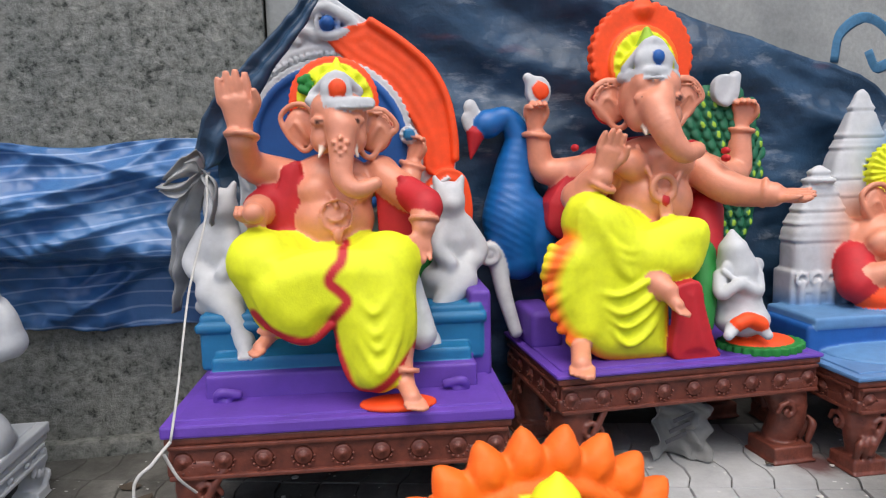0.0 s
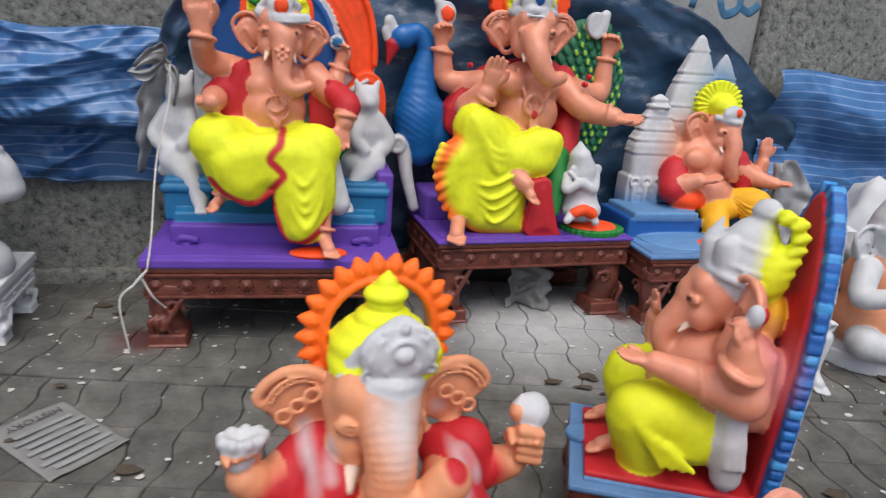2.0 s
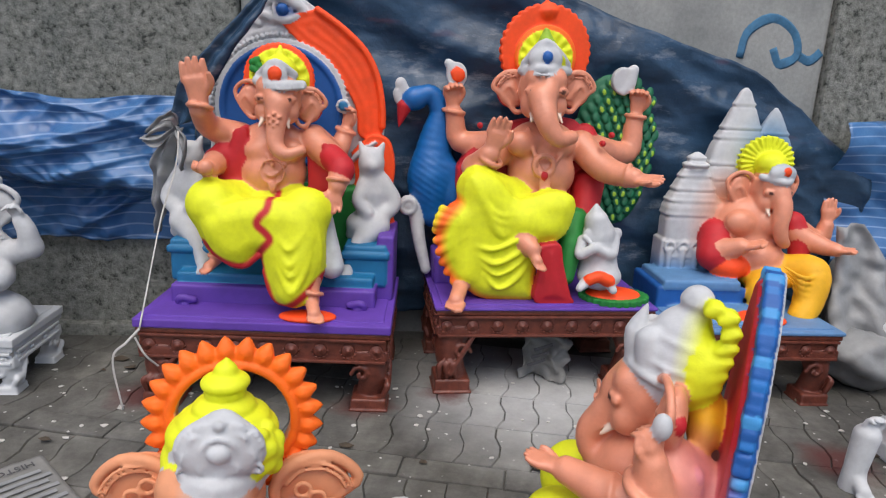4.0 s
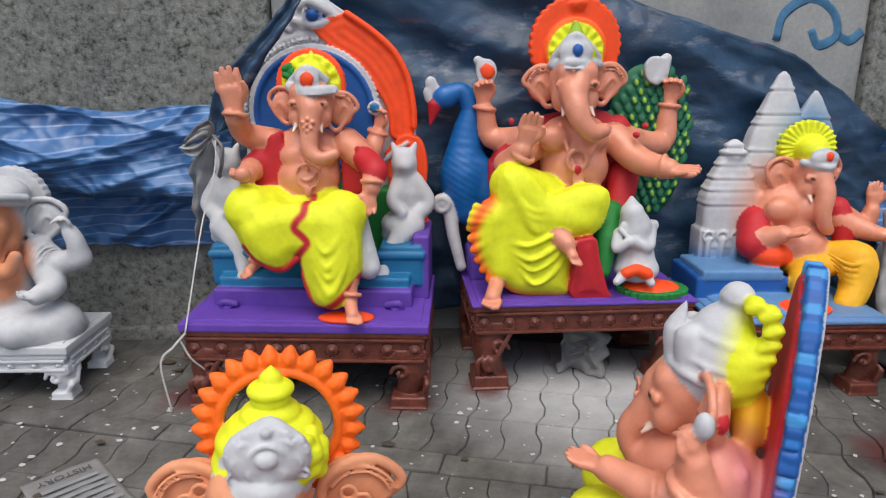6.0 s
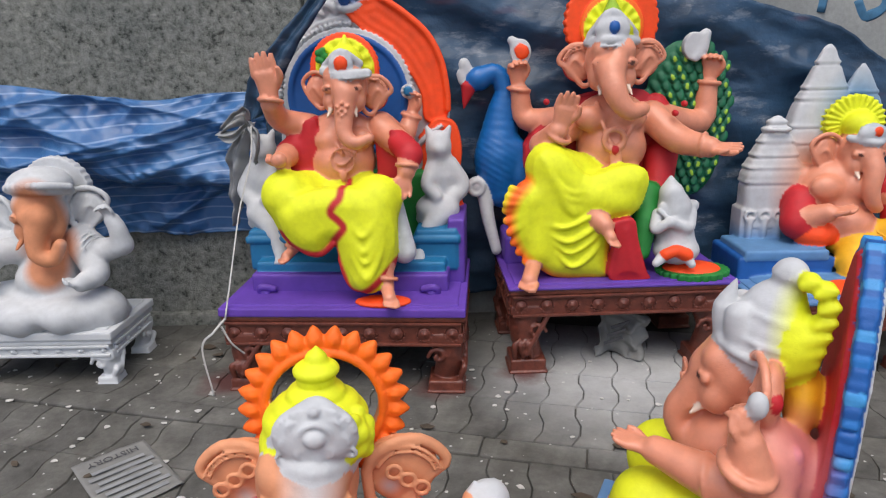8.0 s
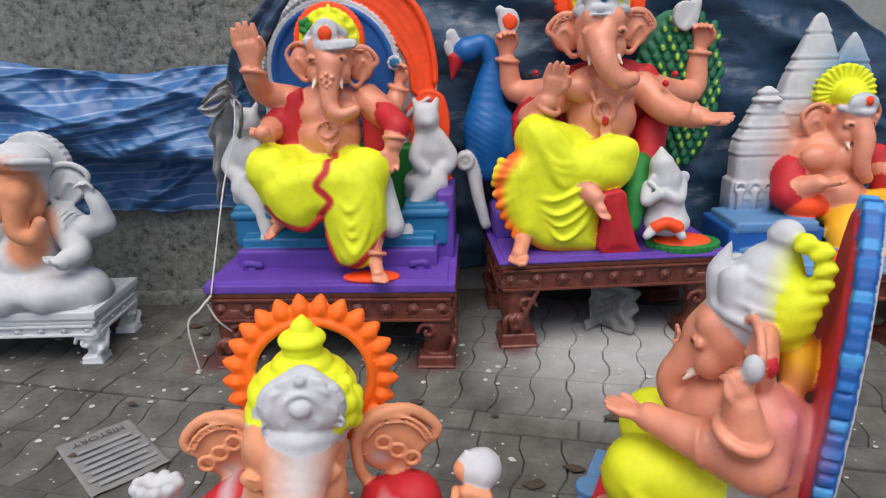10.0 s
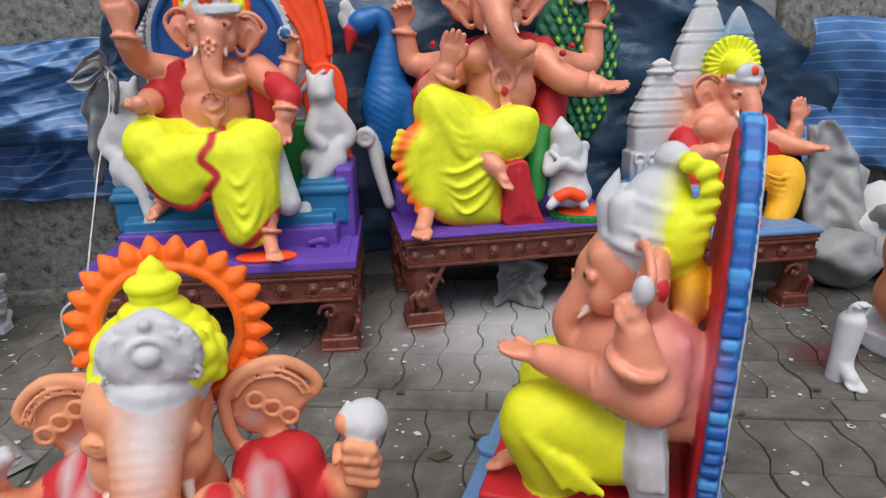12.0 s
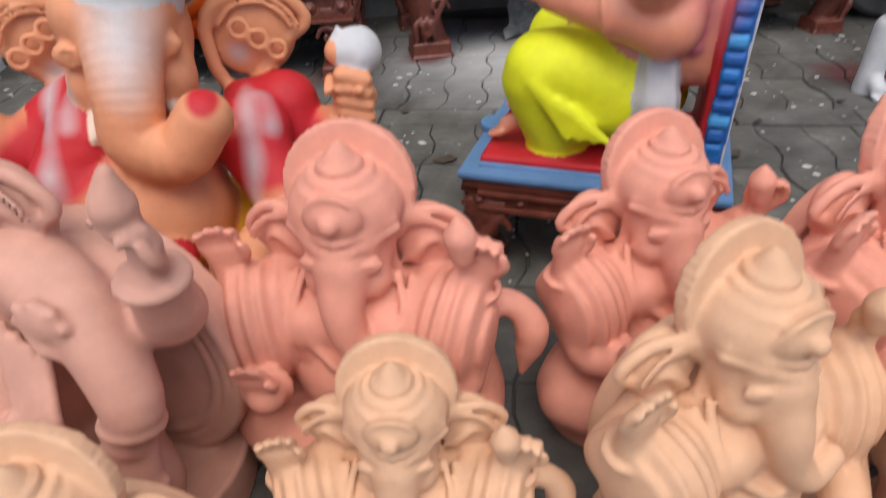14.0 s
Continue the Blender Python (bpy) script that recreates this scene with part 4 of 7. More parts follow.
s.plate(0.085, [(-0.15, 0.665), (-0.05, 0.69), (0.06, 0.69), (0.14, 0.665), (0.172, 0.6), (0.175, 0.5), (0.155, 0.435), (0.11, 0.385), (0.062, 0.35), (0.03, 0.358), (0.012, 0.41), (0.0, 0.47), (-0.02, 0.512), (-0.06, 0.482), (-0.11, 0.484), (-0.16, 0.515), (-0.195, 0.6)], 0.03, "yellow", 0.02, n=60, dome=0.03)
for q in (0, 1):
    s.limb([(-0.17 + 0.015 * q, 0.08, 0.51), (-0.11, 0.055 + 0.01 * q, 0.482 - 0.006 * q), (-0.06, 0.055, 0.481 - 0.006 * q), (-0.015, 0.045, 0.515)], 0.008, "yellow", 0.006)
s.limb([(0.0, 0.055, 0.46), (0.014, 0.052, 0.405), (0.035, 0.052, 0.366), (0.065, 0.052, 0.36), (0.11, 0.052, 0.392), (0.155, 0.055, 0.44)], 0.009, "yellow", 0.006)
s.hem([(-0.2, 0.54), (-0.16, 0.505), (-0.11, 0.482), (-0.06, 0.478), (-0.015, 0.515)], 0.013, "red", "yellow")
s.hem([(0.018, 0.69), (0.014, 0.665), (-0.006, 0.642), (-0.014, 0.618), (0.012, 0.592), (0.024, 0.57), (0.0, 0.54), (-0.016, 0.512), (-0.006, 0.455), (0.008, 0.41), (0.026, 0.362), (0.06, 0.347), (0.11, 0.378), (0.165, 0.43), (0.185, 0.45)], 0.0125, "red", "yellow", n=70)
# scarf end, feet
s.limb([(0.169, 0.200, 0.670), (0.187, 0.170, 0.560), (0.199, 0.150, 0.457)], [0.014, 0.026, 0.042], "white", 0.008)
s.limb([(0.155, 0.190, 0.653), (0.161, 0.160, 0.543), (0.173, 0.150, 0.477)], [0.01, 0.02, 0.025], "yellow", 0.008)
s.foot((-0.167, 0.130, 0.478), (-0.55, -0.85, -0.25), 0.085, "skin")
s.ring((-0.168, 0.130, 0.485), (0.1, 0.1, 1), 0.03, 0.007, "skin")
s.foot((0.15, 0.045, 0.372), (0.3, -0.93, -0.25), 0.105, "skin")
s.limb([(0.15, 0.07, 0.45), (0.15, 0.045, 0.375)], 0.024, "skin")
s.ring((0.15, 0.050, 0.395), (0.1, 0.3, 1), 0.034, 0.007, "skin")
s.ball((0.135, 0.055, 0.312), (0.095, 0.05, 0.016), "orange", 0.006)
s.put("seated_statue", F1, "painted elephant-headed statue in yellow cloth before an orange arch", "statue", "elephant-headed statues", 0.0055)


def throne_cat(m, flip, label, shawl=None):
    """A slim seated lion figure with small round ears and one paw stretched down."""
    s = Sculpt()
    f = flip
    s.ball((0, 0, 0.21), (0.036, 0.034, 0.04), "white")
    s.ball((0, -0.025, 0.2), (0.02, 0.02, 0.018), "white")
    for sx in (-1, 1):
        s.limb([(sx * 0.022, 0, 0.235), (sx * 0.032, 0, 0.258)], [0.014, 0.006], "white", 0.004)
    s.limb([(0, 0.005, 0.185), (0.005 * f, 0.01, 0.12), (0.012 * f, 0.015, 0.05)], [0.03, 0.046, 0.042], "white", 0.02)
    s.limb([(0.03 * f, 0.0, 0.15), (0.062 * f, -0.005, 0.09), (0.02 * f, -0.03, 0.05)], [0.026, 0.026, 0.02], "white")
    s.limb([(-0.02 * f, -0.01, 0.14), (-0.035 * f, -0.03, 0.1), (-0.01 * f, -0.045, 0.07)], [0.022, 0.02, 0.016], "white")
    s.ball((-0.015 * f, -0.005, 0.03), (0.055, 0.055, 0.04), "white", 0.02)
    s.limb([(0.02 * f, -0.03, 0.03), (-0.03 * f, -0.06, -0.01), (-0.06 * f, -0.085, -0.065)], [0.034, 0.026, 0.017], "white")
    s.limb([(-0.06 * f, -0.085, -0.065), (-0.07 * f, -0.11, -0.082)], [0.02, 0.014], "white")
    for i in range(3):
        s.limb([(-0.055 * f - 0.009 * i * f, -0.1, -0.078), (-0.06 * f - 0.011 * i * f, -0.125, -0.088)], 0.006, "white", 0.003)
    s.ball((0, 0.01, -0.005), (0.07, 0.06, 0.03), "white", 0.02)
    return s.put("lion_figure", m, label, "figurine", "white lion figures on the throne", 0.005)


throne_cat(F1 @ pose(0.305, 0.4, 0.515, 0, 0, 8) @ Matrix.Scale(1.28, 4), 1, "bare white plaster lion figure seated on the throne's arm")
throne_cat(F1 @ pose(-0.325, 0.36, 0.515, 0, 0, -5) @ Matrix.Scale(1.28, 4), -1, "bare white plaster lion figure seated behind torn plastic wrapping")

# ---- the large statue with the peacock ----
s = Sculpt()
s.ball((0.003, 0.270, 0.759), (0.125, 0.11, 0.105), "skin", 0.03)
s.ball((-0.000, 0.280, 0.862), (0.13, 0.08, 0.09), "skin", 0.03)
for px in ((-0.092, 0.210, 0.869), (0.053, 0.210, 0.870)):
    s.ball(px, (0.055, 0.034, 0.045), "skin", 0.02)
s.ball((-0.015, 0.200, 0.691), (0.1, 0.05, 0.014), "skin", 0.01)
s.disc((-0.019, 0.158, 0.800), 0.044, 0.01, "skin", hole=0.026, k=0.006)
s.limb([(-0.068, 0.220, 0.922), (-0.048, 0.170, 0.828), (-0.017, 0.155, 0.764)], 0.008, "skin", 0.004)
s.limb([(0.071, 0.200, 0.871), (0.025, 0.170, 0.808), (-0.013, 0.155, 0.764)], 0.008, "skin", 0.004)
s.ball((-0.012, 0.155, 0.740), (0.022, 0.008, 0.028), "skin", 0.004)
s.ball((-0.016, 0.146, 0.765), (0.013, 0.007, 0.015), "red", 0.002)
elephant_face(s, (-0.023, 0.240, 1.050), 0.088, [(-0.041, 0.170, 1.032), (-0.036, 0.130, 0.975), (-0.018, 0.115, 0.93), (0.015, 0.110, 0.898), (0.06, 0.120, 0.905)], [0.056, 0.049, 0.042, 0.036, 0.029], "skin")
s.ear((-0.12, 0.290, 1.052), 0.068, 0.072, -1, "skin", "red", wide=True)
s.ear((0.115, 0.290, 1.06), 0.068, 0.072, 1, "skin", "red", wide=True)
s.disc((0.002, 0.345, 1.192), 0.165, 0.02, "orange", petals=34, amp=0.004)
s.limb([(0.0, 0.345, 1.335), (-0.004, 0.345, 1.37)], [0.04, 0.004], "orange", 0.01)
s.disc((-0.001, 0.330, 1.171), 0.112, 0.02, "amber", ribs=0)
s.disc((-0.002, 0.325, 1.167), 0.098, 0.02, "yellow", ribs=16, rib=0.004)
s.ball((-0.012, 0.270, 1.162), (0.075, 0.07, 0.055), "yellow", 0.008)
s.limb([(-0.014, 0.270, 1.195), (-0.018, 0.270, 1.258)], [0.045, 0.012], "lime", 0.01)
s.limb([(-0.098, 0.260, 1.122), (-0.041, 0.170, 1.127), (0.070, 0.260, 1.125)], 0.016, "white", 0.006)
s.limb([(-0.093, 0.250, 1.145), (-0.034, 0.200, 1.217), (0.061, 0.250, 1.148)], 0.014, "white", 0.008)
s.ball((-0.031, 0.200, 1.161), (0.06, 0.025, 0.045), "white", 0.012)
s.ball((-0.031, 0.172, 1.168), (0.018, 0.012, 0.02), "blue", 0.002)
studs(s, (-0.102, 0.240, 1.114), (-0.045, 0.150, 1.108), (0.064, 0.240, 1.117), 21, 0.006, "white")
s.plate(0.37, [(-0.3, 0.76), (-0.25, 0.83), (-0.12, 0.93), (0.1, 0.96), (0.17, 0.92), (0.225, 0.83), (0.225, 0.68), (0.15, 0.6), (-0.1, 0.6), (-0.285, 0.66)], 0.04, "red", n=40, dome=0.02)
s.ball((0.182, 0.350, 0.882), (0.05, 0.05, 0.06), "red")
s.limb([(-0.157, 0.340, 0.854), (-0.284, 0.400, 0.855), (-0.312, 0.400, 0.953)], [0.05, 0.043, 0.034], "skin")
s.ring((-0.315, 0.400, 0.963), (0.15, 0, 1), 0.038, 0.009, "skin")
s.hand((-0.317, 0.400, 0.971), (-0.15, -0.1, 1), (0.3, -1, 0), 0.12, "skin", 0.75)
s.disc((-0.312, 0.390, 1.096), 0.038, 0.016, "white", tall=1.2)
s.ball((-0.308, 0.370, 1.096), (0.026, 0.008, 0.026), "orange", 0.002)
s.limb([(-0.344, 0.390, 1.137), (-0.323, 0.390, 1.112)], [0.016, 0.02], "white")
s.limb([(-0.122, 0.300, 0.846), (-0.254, 0.220, 0.779)], [0.055, 0.045], "skin")
s.limb([(-0.254, 0.220, 0.779), (-0.218, 0.150, 0.835)], [0.045, 0.036], "skin")
s.ring((-0.212, 0.155, 0.819), (0.4, -0.4, 0.9), 0.04, 0.009, "skin")
s.hand((-0.213, 0.145, 0.843), (0.25, -0.15, 1), (0.1, -1, 0.1), 0.135, "skin", 0.15)
s.limb([(0.165, 0.330, 0.867), (0.373, 0.400, 0.830), (0.403, 0.420, 0.954)], [0.05, 0.046, 0.036], "skin")
s.ring((0.406, 0.420, 0.971), (0.1, 0, 1), 0.038, 0.009, "skin")
s.hand((0.406, 0.420, 0.978), (0.05, -0.1, 1), (-0.5, -1, 0), 0.12, "skin", 0.75)
s.disc((0.339, 0.420, 1.103), 0.044, 0.016, "white", tall=1.15)
s.limb([(0.379, 0.420, 1.145), (0.367, 0.420, 1.093), (0.343, 0.410, 1.061)], [0.02, 0.024, 0.012], "white")
s.limb([(0.152, 0.290, 0.862), (0.219, 0.200, 0.791), (0.290, 0.100, 0.774)], [0.055, 0.05, 0.036], "skin")
s.ring((0.278, 0.120, 0.779), (1, -0.7, -0.1), 0.038, 0.008, "skin")
s.hand((0.286, 0.100, 0.774), (0.75, -0.6, -0.05), (-0.2, -0.4, 1), 0.12, "skin", 0.2)
for p in ((-0.229, 0.300, 0.922), (0.272, 0.300, 0.904), (0.199, 0.190, 0.881)):
    s.ball(p, (0.011, 0.02, 0.012), "red", 0.002)
# lower cloth: one knee raised, a pleated fan below it, the other leg crossed
s.ball((0.0, 0.240, 0.63), (0.13, 0.12, 0.075), "yellow", 0.02)
s.limb([(-0.03, 0.250, 0.63), (-0.245, 0.150, 0.715)], [0.08, 0.078], "yellow", 0.02)
s.limb([(-0.25, 0.140, 0.71), (-0.245, 0.130, 0.59), (-0.29, 0.100, 0.43)], [0.072, 0.07, 0.05], "yellow", 0.02)
s.limb([(0.04, 0.20, 0.64), (0.0, 0.120, 0.6), (-0.1, 0.095, 0.61)], [0.07, 0.07, 0.05], "yellow", 0.02)
s.plate(0.115, [(-0.27, 0.785), (-0.19, 0.755), (-0.12, 0.69), (0.0, 0.72), (0.075, 0.705), (0.085, 0.64), (0.045, 0.575), (-0.03, 0.525), (-0.035, 0.42), (-0.035, 0.328), (-0.12, 0.322), (-0.207, 0.328), (-0.267, 0.352), (-0.355, 0.44), (-0.388, 0.518), (-0.385, 0.59), (-0.35, 0.66), (-0.31, 0.68), (-0.305, 0.75)], 0.03, "yellow", 0.02, n=64, dome=0.03)
for i in range(10):
    a = radians(148 + 11.5 * i)
    tip = V(-0.262 + 0.138 * math.cos(a), 0.085 + 0.006 * math.cos(i * 1.9), 0.585 + (0.225 if math.sin(a) < 0 else 0.14) * math.sin(a) * (0.75 + 0.25 * abs(math.sin(a))))
    s.limb([V(-0.24, 0.06, 0.6) * 0.85 + tip * 0.15, (V(-0.24, 0.055, 0.6) + tip) / 2, tip], [0.004, 0.009, 0.015], "yellow", 0.01)
for i, (z, w) in enumerate(((0.0, 0.005), (-0.045, 0.0075), (-0.085, 0.005), (-0.115, 0.007))):
    s.limb([(-0.285 + 0.014 * i, 0.075, 0.76 + z), (-0.225 + 0.012 * i, 0.052, 0.665 + z * 0.75), (-0.16, 0.06, 0.635 + z * 0.55), (-0.1, 0.09, 0.66 + z * 0.4)], [0.002, w, w * 0.8, 0.002], "yellow", 0.018)
for i, (z, w) in enumerate(((0.0, 0.006), (-0.05, 0.0085), (-0.09, 0.006), (-0.14, 0.007))):
    s.limb([(-0.26 + 0.012 * i, 0.06, 0.53 + z * 0.75), (-0.2 + 0.008 * i, 0.045, 0.52 + z), (-0.12 + 0.002 * i, 0.05, 0.555 + z), (-0.06, 0.07, 0.6 + z * 0.8)], [0.003, w, w, 0.002], "yellow", 0.016)
for i in range(3):
    s.limb([(0.06, 0.11, 0.68 - 0.03 * i), (-0.01, 0.07, 0.63 - 0.025 * i), (-0.09, 0.07, 0.625 - 0.015 * i)], [0.002, 0.006, 0.003], "yellow", 0.016)
s.hem([(-0.33, 0.675), (-0.372, 0.625), (-0.392, 0.56), (-0.385, 0.49), (-0.35, 0.42), (-0.29, 0.365), (-0.23, 0.328), (-0.12, 0.317), (-0.035, 0.322), (-0.03, 0.42), (-0.03, 0.5)], 0.02, "amber", "yellow", soft=0.014, n=60)
s.limb([(-0.107, 0.130, 0.627), (-0.050, 0.120, 0.661)], [0.02, 0.014], "amber")
s.limb([(-0.129, 0.080, 0.557), (-0.104, 0.090, 0.595), (-0.078, 0.100, 0.605)], 0.017, "amber")
s.limb([(-0.101, 0.080, 0.557), (-0.069, 0.040, 0.526)], [0.036, 0.03], "skin")
s.foot((-0.074, 0.050, 0.532), (0.35, -0.75, -0.55), 0.095, "skin")
s.foot((-0.302, 0.080, 0.385), (-0.35, -0.9, -0.25), 0.135, "skin")
s.plate(0.055, [(-0.035, 0.54), (0.03, 0.545), (0.05, 0.47), (0.085, 0.36), (0.1, 0.33), (0.03, 0.318), (-0.045, 0.335), (-0.04, 0.43)], 0.014, "red", 0.01, mould=(0.002, 0.05), n=36, dome=0.012)
s.limb([(0.123, 0.200, 0.596), (0.100, 0.140, 0.515), (0.080, 0.100, 0.410)], [0.05, 0.045, 0.03], "green", 0.01)
s.limb([(0.200, 0.300, 0.717), (0.173, 0.240, 0.598)], [0.06, 0.05], "red", 0.01)
s.ball((0.069, 0.140, 0.645), (0.024, 0.014, 0.03), "white", 0.01, ry=20)
s.put("seated_statue", F2, "painted elephant-headed statue with orange halo and pleated yellow cloth", "statue", "elephant-headed statues", 0.0055)

# the mouse on its green mat
s = Sculpt()
s.limb([(0.171, 0.110, 0.671), (0.177, 0.110, 0.616), (0.191, 0.115, 0.580)], [0.008, 0.042, 0.05], "white")
for px in ((0.257, 0.110, 0.570), (0.146, 0.090, 0.569)):
    s.ball(px, (0.02, 0.012, 0.022), "white", 0.004)
s.limb([(0.195, 0.120, 0.551), (0.203, 0.120, 0.456)], [0.058, 0.068], "white", 0.02)
s.limb([(0.130, 0.100, 0.546), (0.116, 0.070, 0.502), (0.152, 0.050, 0.528)], [0.02, 0.02, 0.016], "white")
s.limb([(0.247, 0.100, 0.541), (0.227, 0.070, 0.502), (0.162, 0.050, 0.528)], [0.02, 0.02, 0.016], "white")
s.limb([(0.128, 0.080, 0.562), (0.165, 0.060, 0.536), (0.226, 0.080, 0.551)], 0.008, "white", 0.004)
s.ball((0.204, 0.100, 0.415), (0.08, 0.07, 0.05), "white", 0.02)
s.limb([(0.134, 0.040, 0.407), (0.108, 0.020, 0.393)], [0.02, 0.014], "white")
s.limb([(0.220, 0.040, 0.406), (0.231, 0.020, 0.385)], [0.02, 0.014], "white")
s.disc((0.268, 0.1, 0.335), 0.125, 0.012, "green", petals=26, amp=0.006, rx=90, tall=0.75)
s.ball((0.262, 0.095, 0.348), (0.1, 0.07, 0.02), "orange", 0.004)
s.limb([(0.144, 0.030, 0.421), (0.177, 0.030, 0.431), (0.216, 0.030, 0.416)], 0.02, "orange", 0.01)
s.put("mouse_figure", F2, "small white plaster mouse figure on an orange and green mat", "figurine", "", 0.004)

# the peacock behind it, with its bird neck and its feather fan
s = Sculpt()
s.ball((-0.462, 0.440, 1.0), (0.048, 0.04, 0.042), "navy")
s.limb([(-0.455, 0.445, 1.01), (-0.395, 0.45, 1.02), (-0.358, 0.45, 0.955), (-0.375, 0.45, 0.85), (-0.385, 0.440, 0.71), (-0.37, 0.430, 0.58)], [0.036, 0.035, 0.042, 0.062, 0.088, 0.07], "navy", 0.02)
s.limb([(-0.33, 0.42, 0.74), (-0.3, 0.4, 0.64), (-0.28, 0.4, 0.54)], [0.05, 0.05, 0.03], "navy", 0.02)
s.limb([(-0.498, 0.440, 0.973), (-0.518, 0.430, 0.897)], [0.03, 0.004], "red", 0.006)
for i in range(4):
    s.ball(np.array((-0.514, 0.440, 1.036)) + V(0.01 * math.sin(i * 2), 0, -0.018 * i + 0.02), (0.022, 0.014, 0.024), "white", 0.006)
s.ball((-0.386, 0.44, 0.69), (0.09, 0.086, 0.14), "navy", 0.02, fold=(0.0014, 0.026, (0.6, 0, 1)))
s.limb([(-0.475, 0.400, 0.605), (-0.446, 0.400, 0.576), (-0.431, 0.380, 0.478), (-0.403, 0.350, 0.360)], [0.036, 0.03, 0.025, 0.02], "white", 0.01)
s.ring((-0.477, 0.375, 0.603), (0, 1, 0), 0.025, 0.012, "white")
s.box((-0.33, 0.36, 0.38), (0.05, 0.1, 0.06), "purple", r=0.02)
s.put("peacock_figure", F2, "glossy deep blue plaster peacock with a red beak and white crest", "figurine", "", 0.005)

s = Sculpt()
rf = random.Random(4)
ct = np.array((0.339, 0.460, 0.828))
s.ball(ct, (0.155, 0.035, 0.3), "leaf", 0.02, ry=-8)
for j in range(19):
    for i in range(9):
        x, z = -0.16 + 0.038 * i + 0.019 * (j % 2), 0.3 - 0.033 * j
        e = (x / 0.17) ** 2 + (z / 0.31) ** 2
        if e < 1.0:
            c = ct + V(x + 0.1 * z * 0.9, -0.034 * math.sqrt(max(0.05, 1 - e)) - 0.004, z)
            s.ball(c, (0.017, 0.009, 0.026), "leaf", 0.002, rx=-22, ry=x * 160)
            if rf.random() < 0.55:
                s.ball(c + V(0, -0.009, -0.006), (0.0065, 0.005, 0.013), "lime", 0.002, ry=x * 160 + rf.uniform(-12, 12))
s.put("feather_fan", F2, "dark green plaster peacock fan dotted with yellow-green eyes", "figurine", "", 0.005)


# ---- the half painted statue near the walk, with a petalled ring halo ----
s = Sculpt()
HC = np.array((0.0155, 0.07, 0.55))
s.disc(HC, 0.116, 0.013, "amber", hole=0.089)
for i in range(25):
    a = (i + 0.5) * math.tau / 25
    d, e = V(math.cos(a), 0, math.sin(a)), V(-math.sin(a), 0, math.cos(a))
    c = HC + V(0, -0.004, 0)
    s.limb([c + d * 0.104, c + d * 0.117, c + d * 0.129, c + d * 0.1405], [0.01, 0.0145, 0.0085, 0.0005], "amber", 0.003)
    s.ball(c + d * 0.115 + V(0, -0.011, 0), (0.009, 0.005, 0.0055), "amber", 0.002, ry=-math.degrees(a))
    for q in (-1, 1):
        s.limb([c + d * 0.104 + e * q * 0.008 + V(0, -0.008, 0), c + d * 0.12 + e * q * 0.0085 + V(0, -0.01, 0), c + d * 0.131 + V(0, -0.007, 0)], 0.0026, "amber", 0.002)
s.disc(HC + V(0, -0.008, 0), 0.1, 0.012, "amber", hole=0.09, petals=90, amp=0.001)
s.disc(HC + V(0, 0.002, 0), 0.0925, 0.016, "peach", hole=0.087)
s.limb([(0.015, 0.020, 0.674), (0.014, 0.020, 0.660), (0.013, 0.020, 0.648)], [0.002, 0.011, 0.02], "yellow", 0.002)
s.ball((0.012, 0.02, 0.635), (0.036, 0.034, 0.016), "yellow", 0.003)
s.ball((0.011, 0.02, 0.62), (0.031, 0.03, 0.014), "yellow", 0.003)
s.ball((0.009, 0.020, 0.597), (0.046, 0.044, 0.02), "yellow", 0.003)
s.ball((0.009, 0.020, 0.58), (0.066, 0.06, 0.018), "yellow", 0.003)
s.ball((0.006, 0.020, 0.556), (0.082, 0.078, 0.036), "yellow", 0.008)
s.ball((0.005, 0.010, 0.530), (0.086, 0.08, 0.036), "yellow", 0.01)
for i in range(9):
    a = radians(-70 + 17 * i)
    for z, r in ((0.55, 0.017), (0.528, 0.015), (0.572, 0.011)):
        s.ball(np.array((0.005, 0.020, z)) + V((0.077 - 0.35 * max(0, z - 0.55)) * math.sin(a + z), -0.068 * math.cos(a), 0.006 * math.cos(i * 2.2)), r, "yellow", 0.006)
s.ball((0.013, -0.062, 0.573), (0.062, 0.022, 0.05), "white", 0.01)
for sx in (-1, 1):
    for j, (x, z, r) in enumerate(((0.036, 0.566, 0.013), (0.028, 0.594, 0.009), (0.048, 0.545, 0.009), (0.018, 0.553, 0.008))):
        s.ring((0.014 + sx * x, -0.078 + 0.35 * max(0, x - 0.02), z), (sx * 0.3, 1, 0.2), r, 0.0035, "white", 10)
    for j in range(9):
        a = 0.2 + j * 0.17
        s.ball((0.014 + sx * 0.058 * math.cos(a), -0.07, 0.57 + 0.048 * math.sin(a)), 0.0045, "white", 0.002)
s.limb([(-0.049, -0.030, 0.544), (-0.017, -0.055, 0.594), (0.018, -0.055, 0.618), (0.046, -0.055, 0.591), (0.060, -0.030, 0.538)], 0.012, "white", 0.006)
s.ball((0.015, -0.083, 0.578), (0.016, 0.012, 0.014), "white", 0.004)
s.ring((0.015, -0.080, 0.578), (0, 1, 0.2), 0.023, 0.004, "white")
for i in range(12):
    a = i * math.tau / 12
    s.ball(np.array((0.016, -0.078, 0.580)) + V(0.05 * math.cos(a), 0.012 * abs(math.cos(a)), 0.036 * math.sin(a)), (0.0085, 0.005, 0.0075), "white", 0.004)
s.limb([(-0.057, -0.030, 0.525), (0.009, -0.085, 0.525), (0.063, -0.030, 0.511)], 0.013, "white", 0.006)
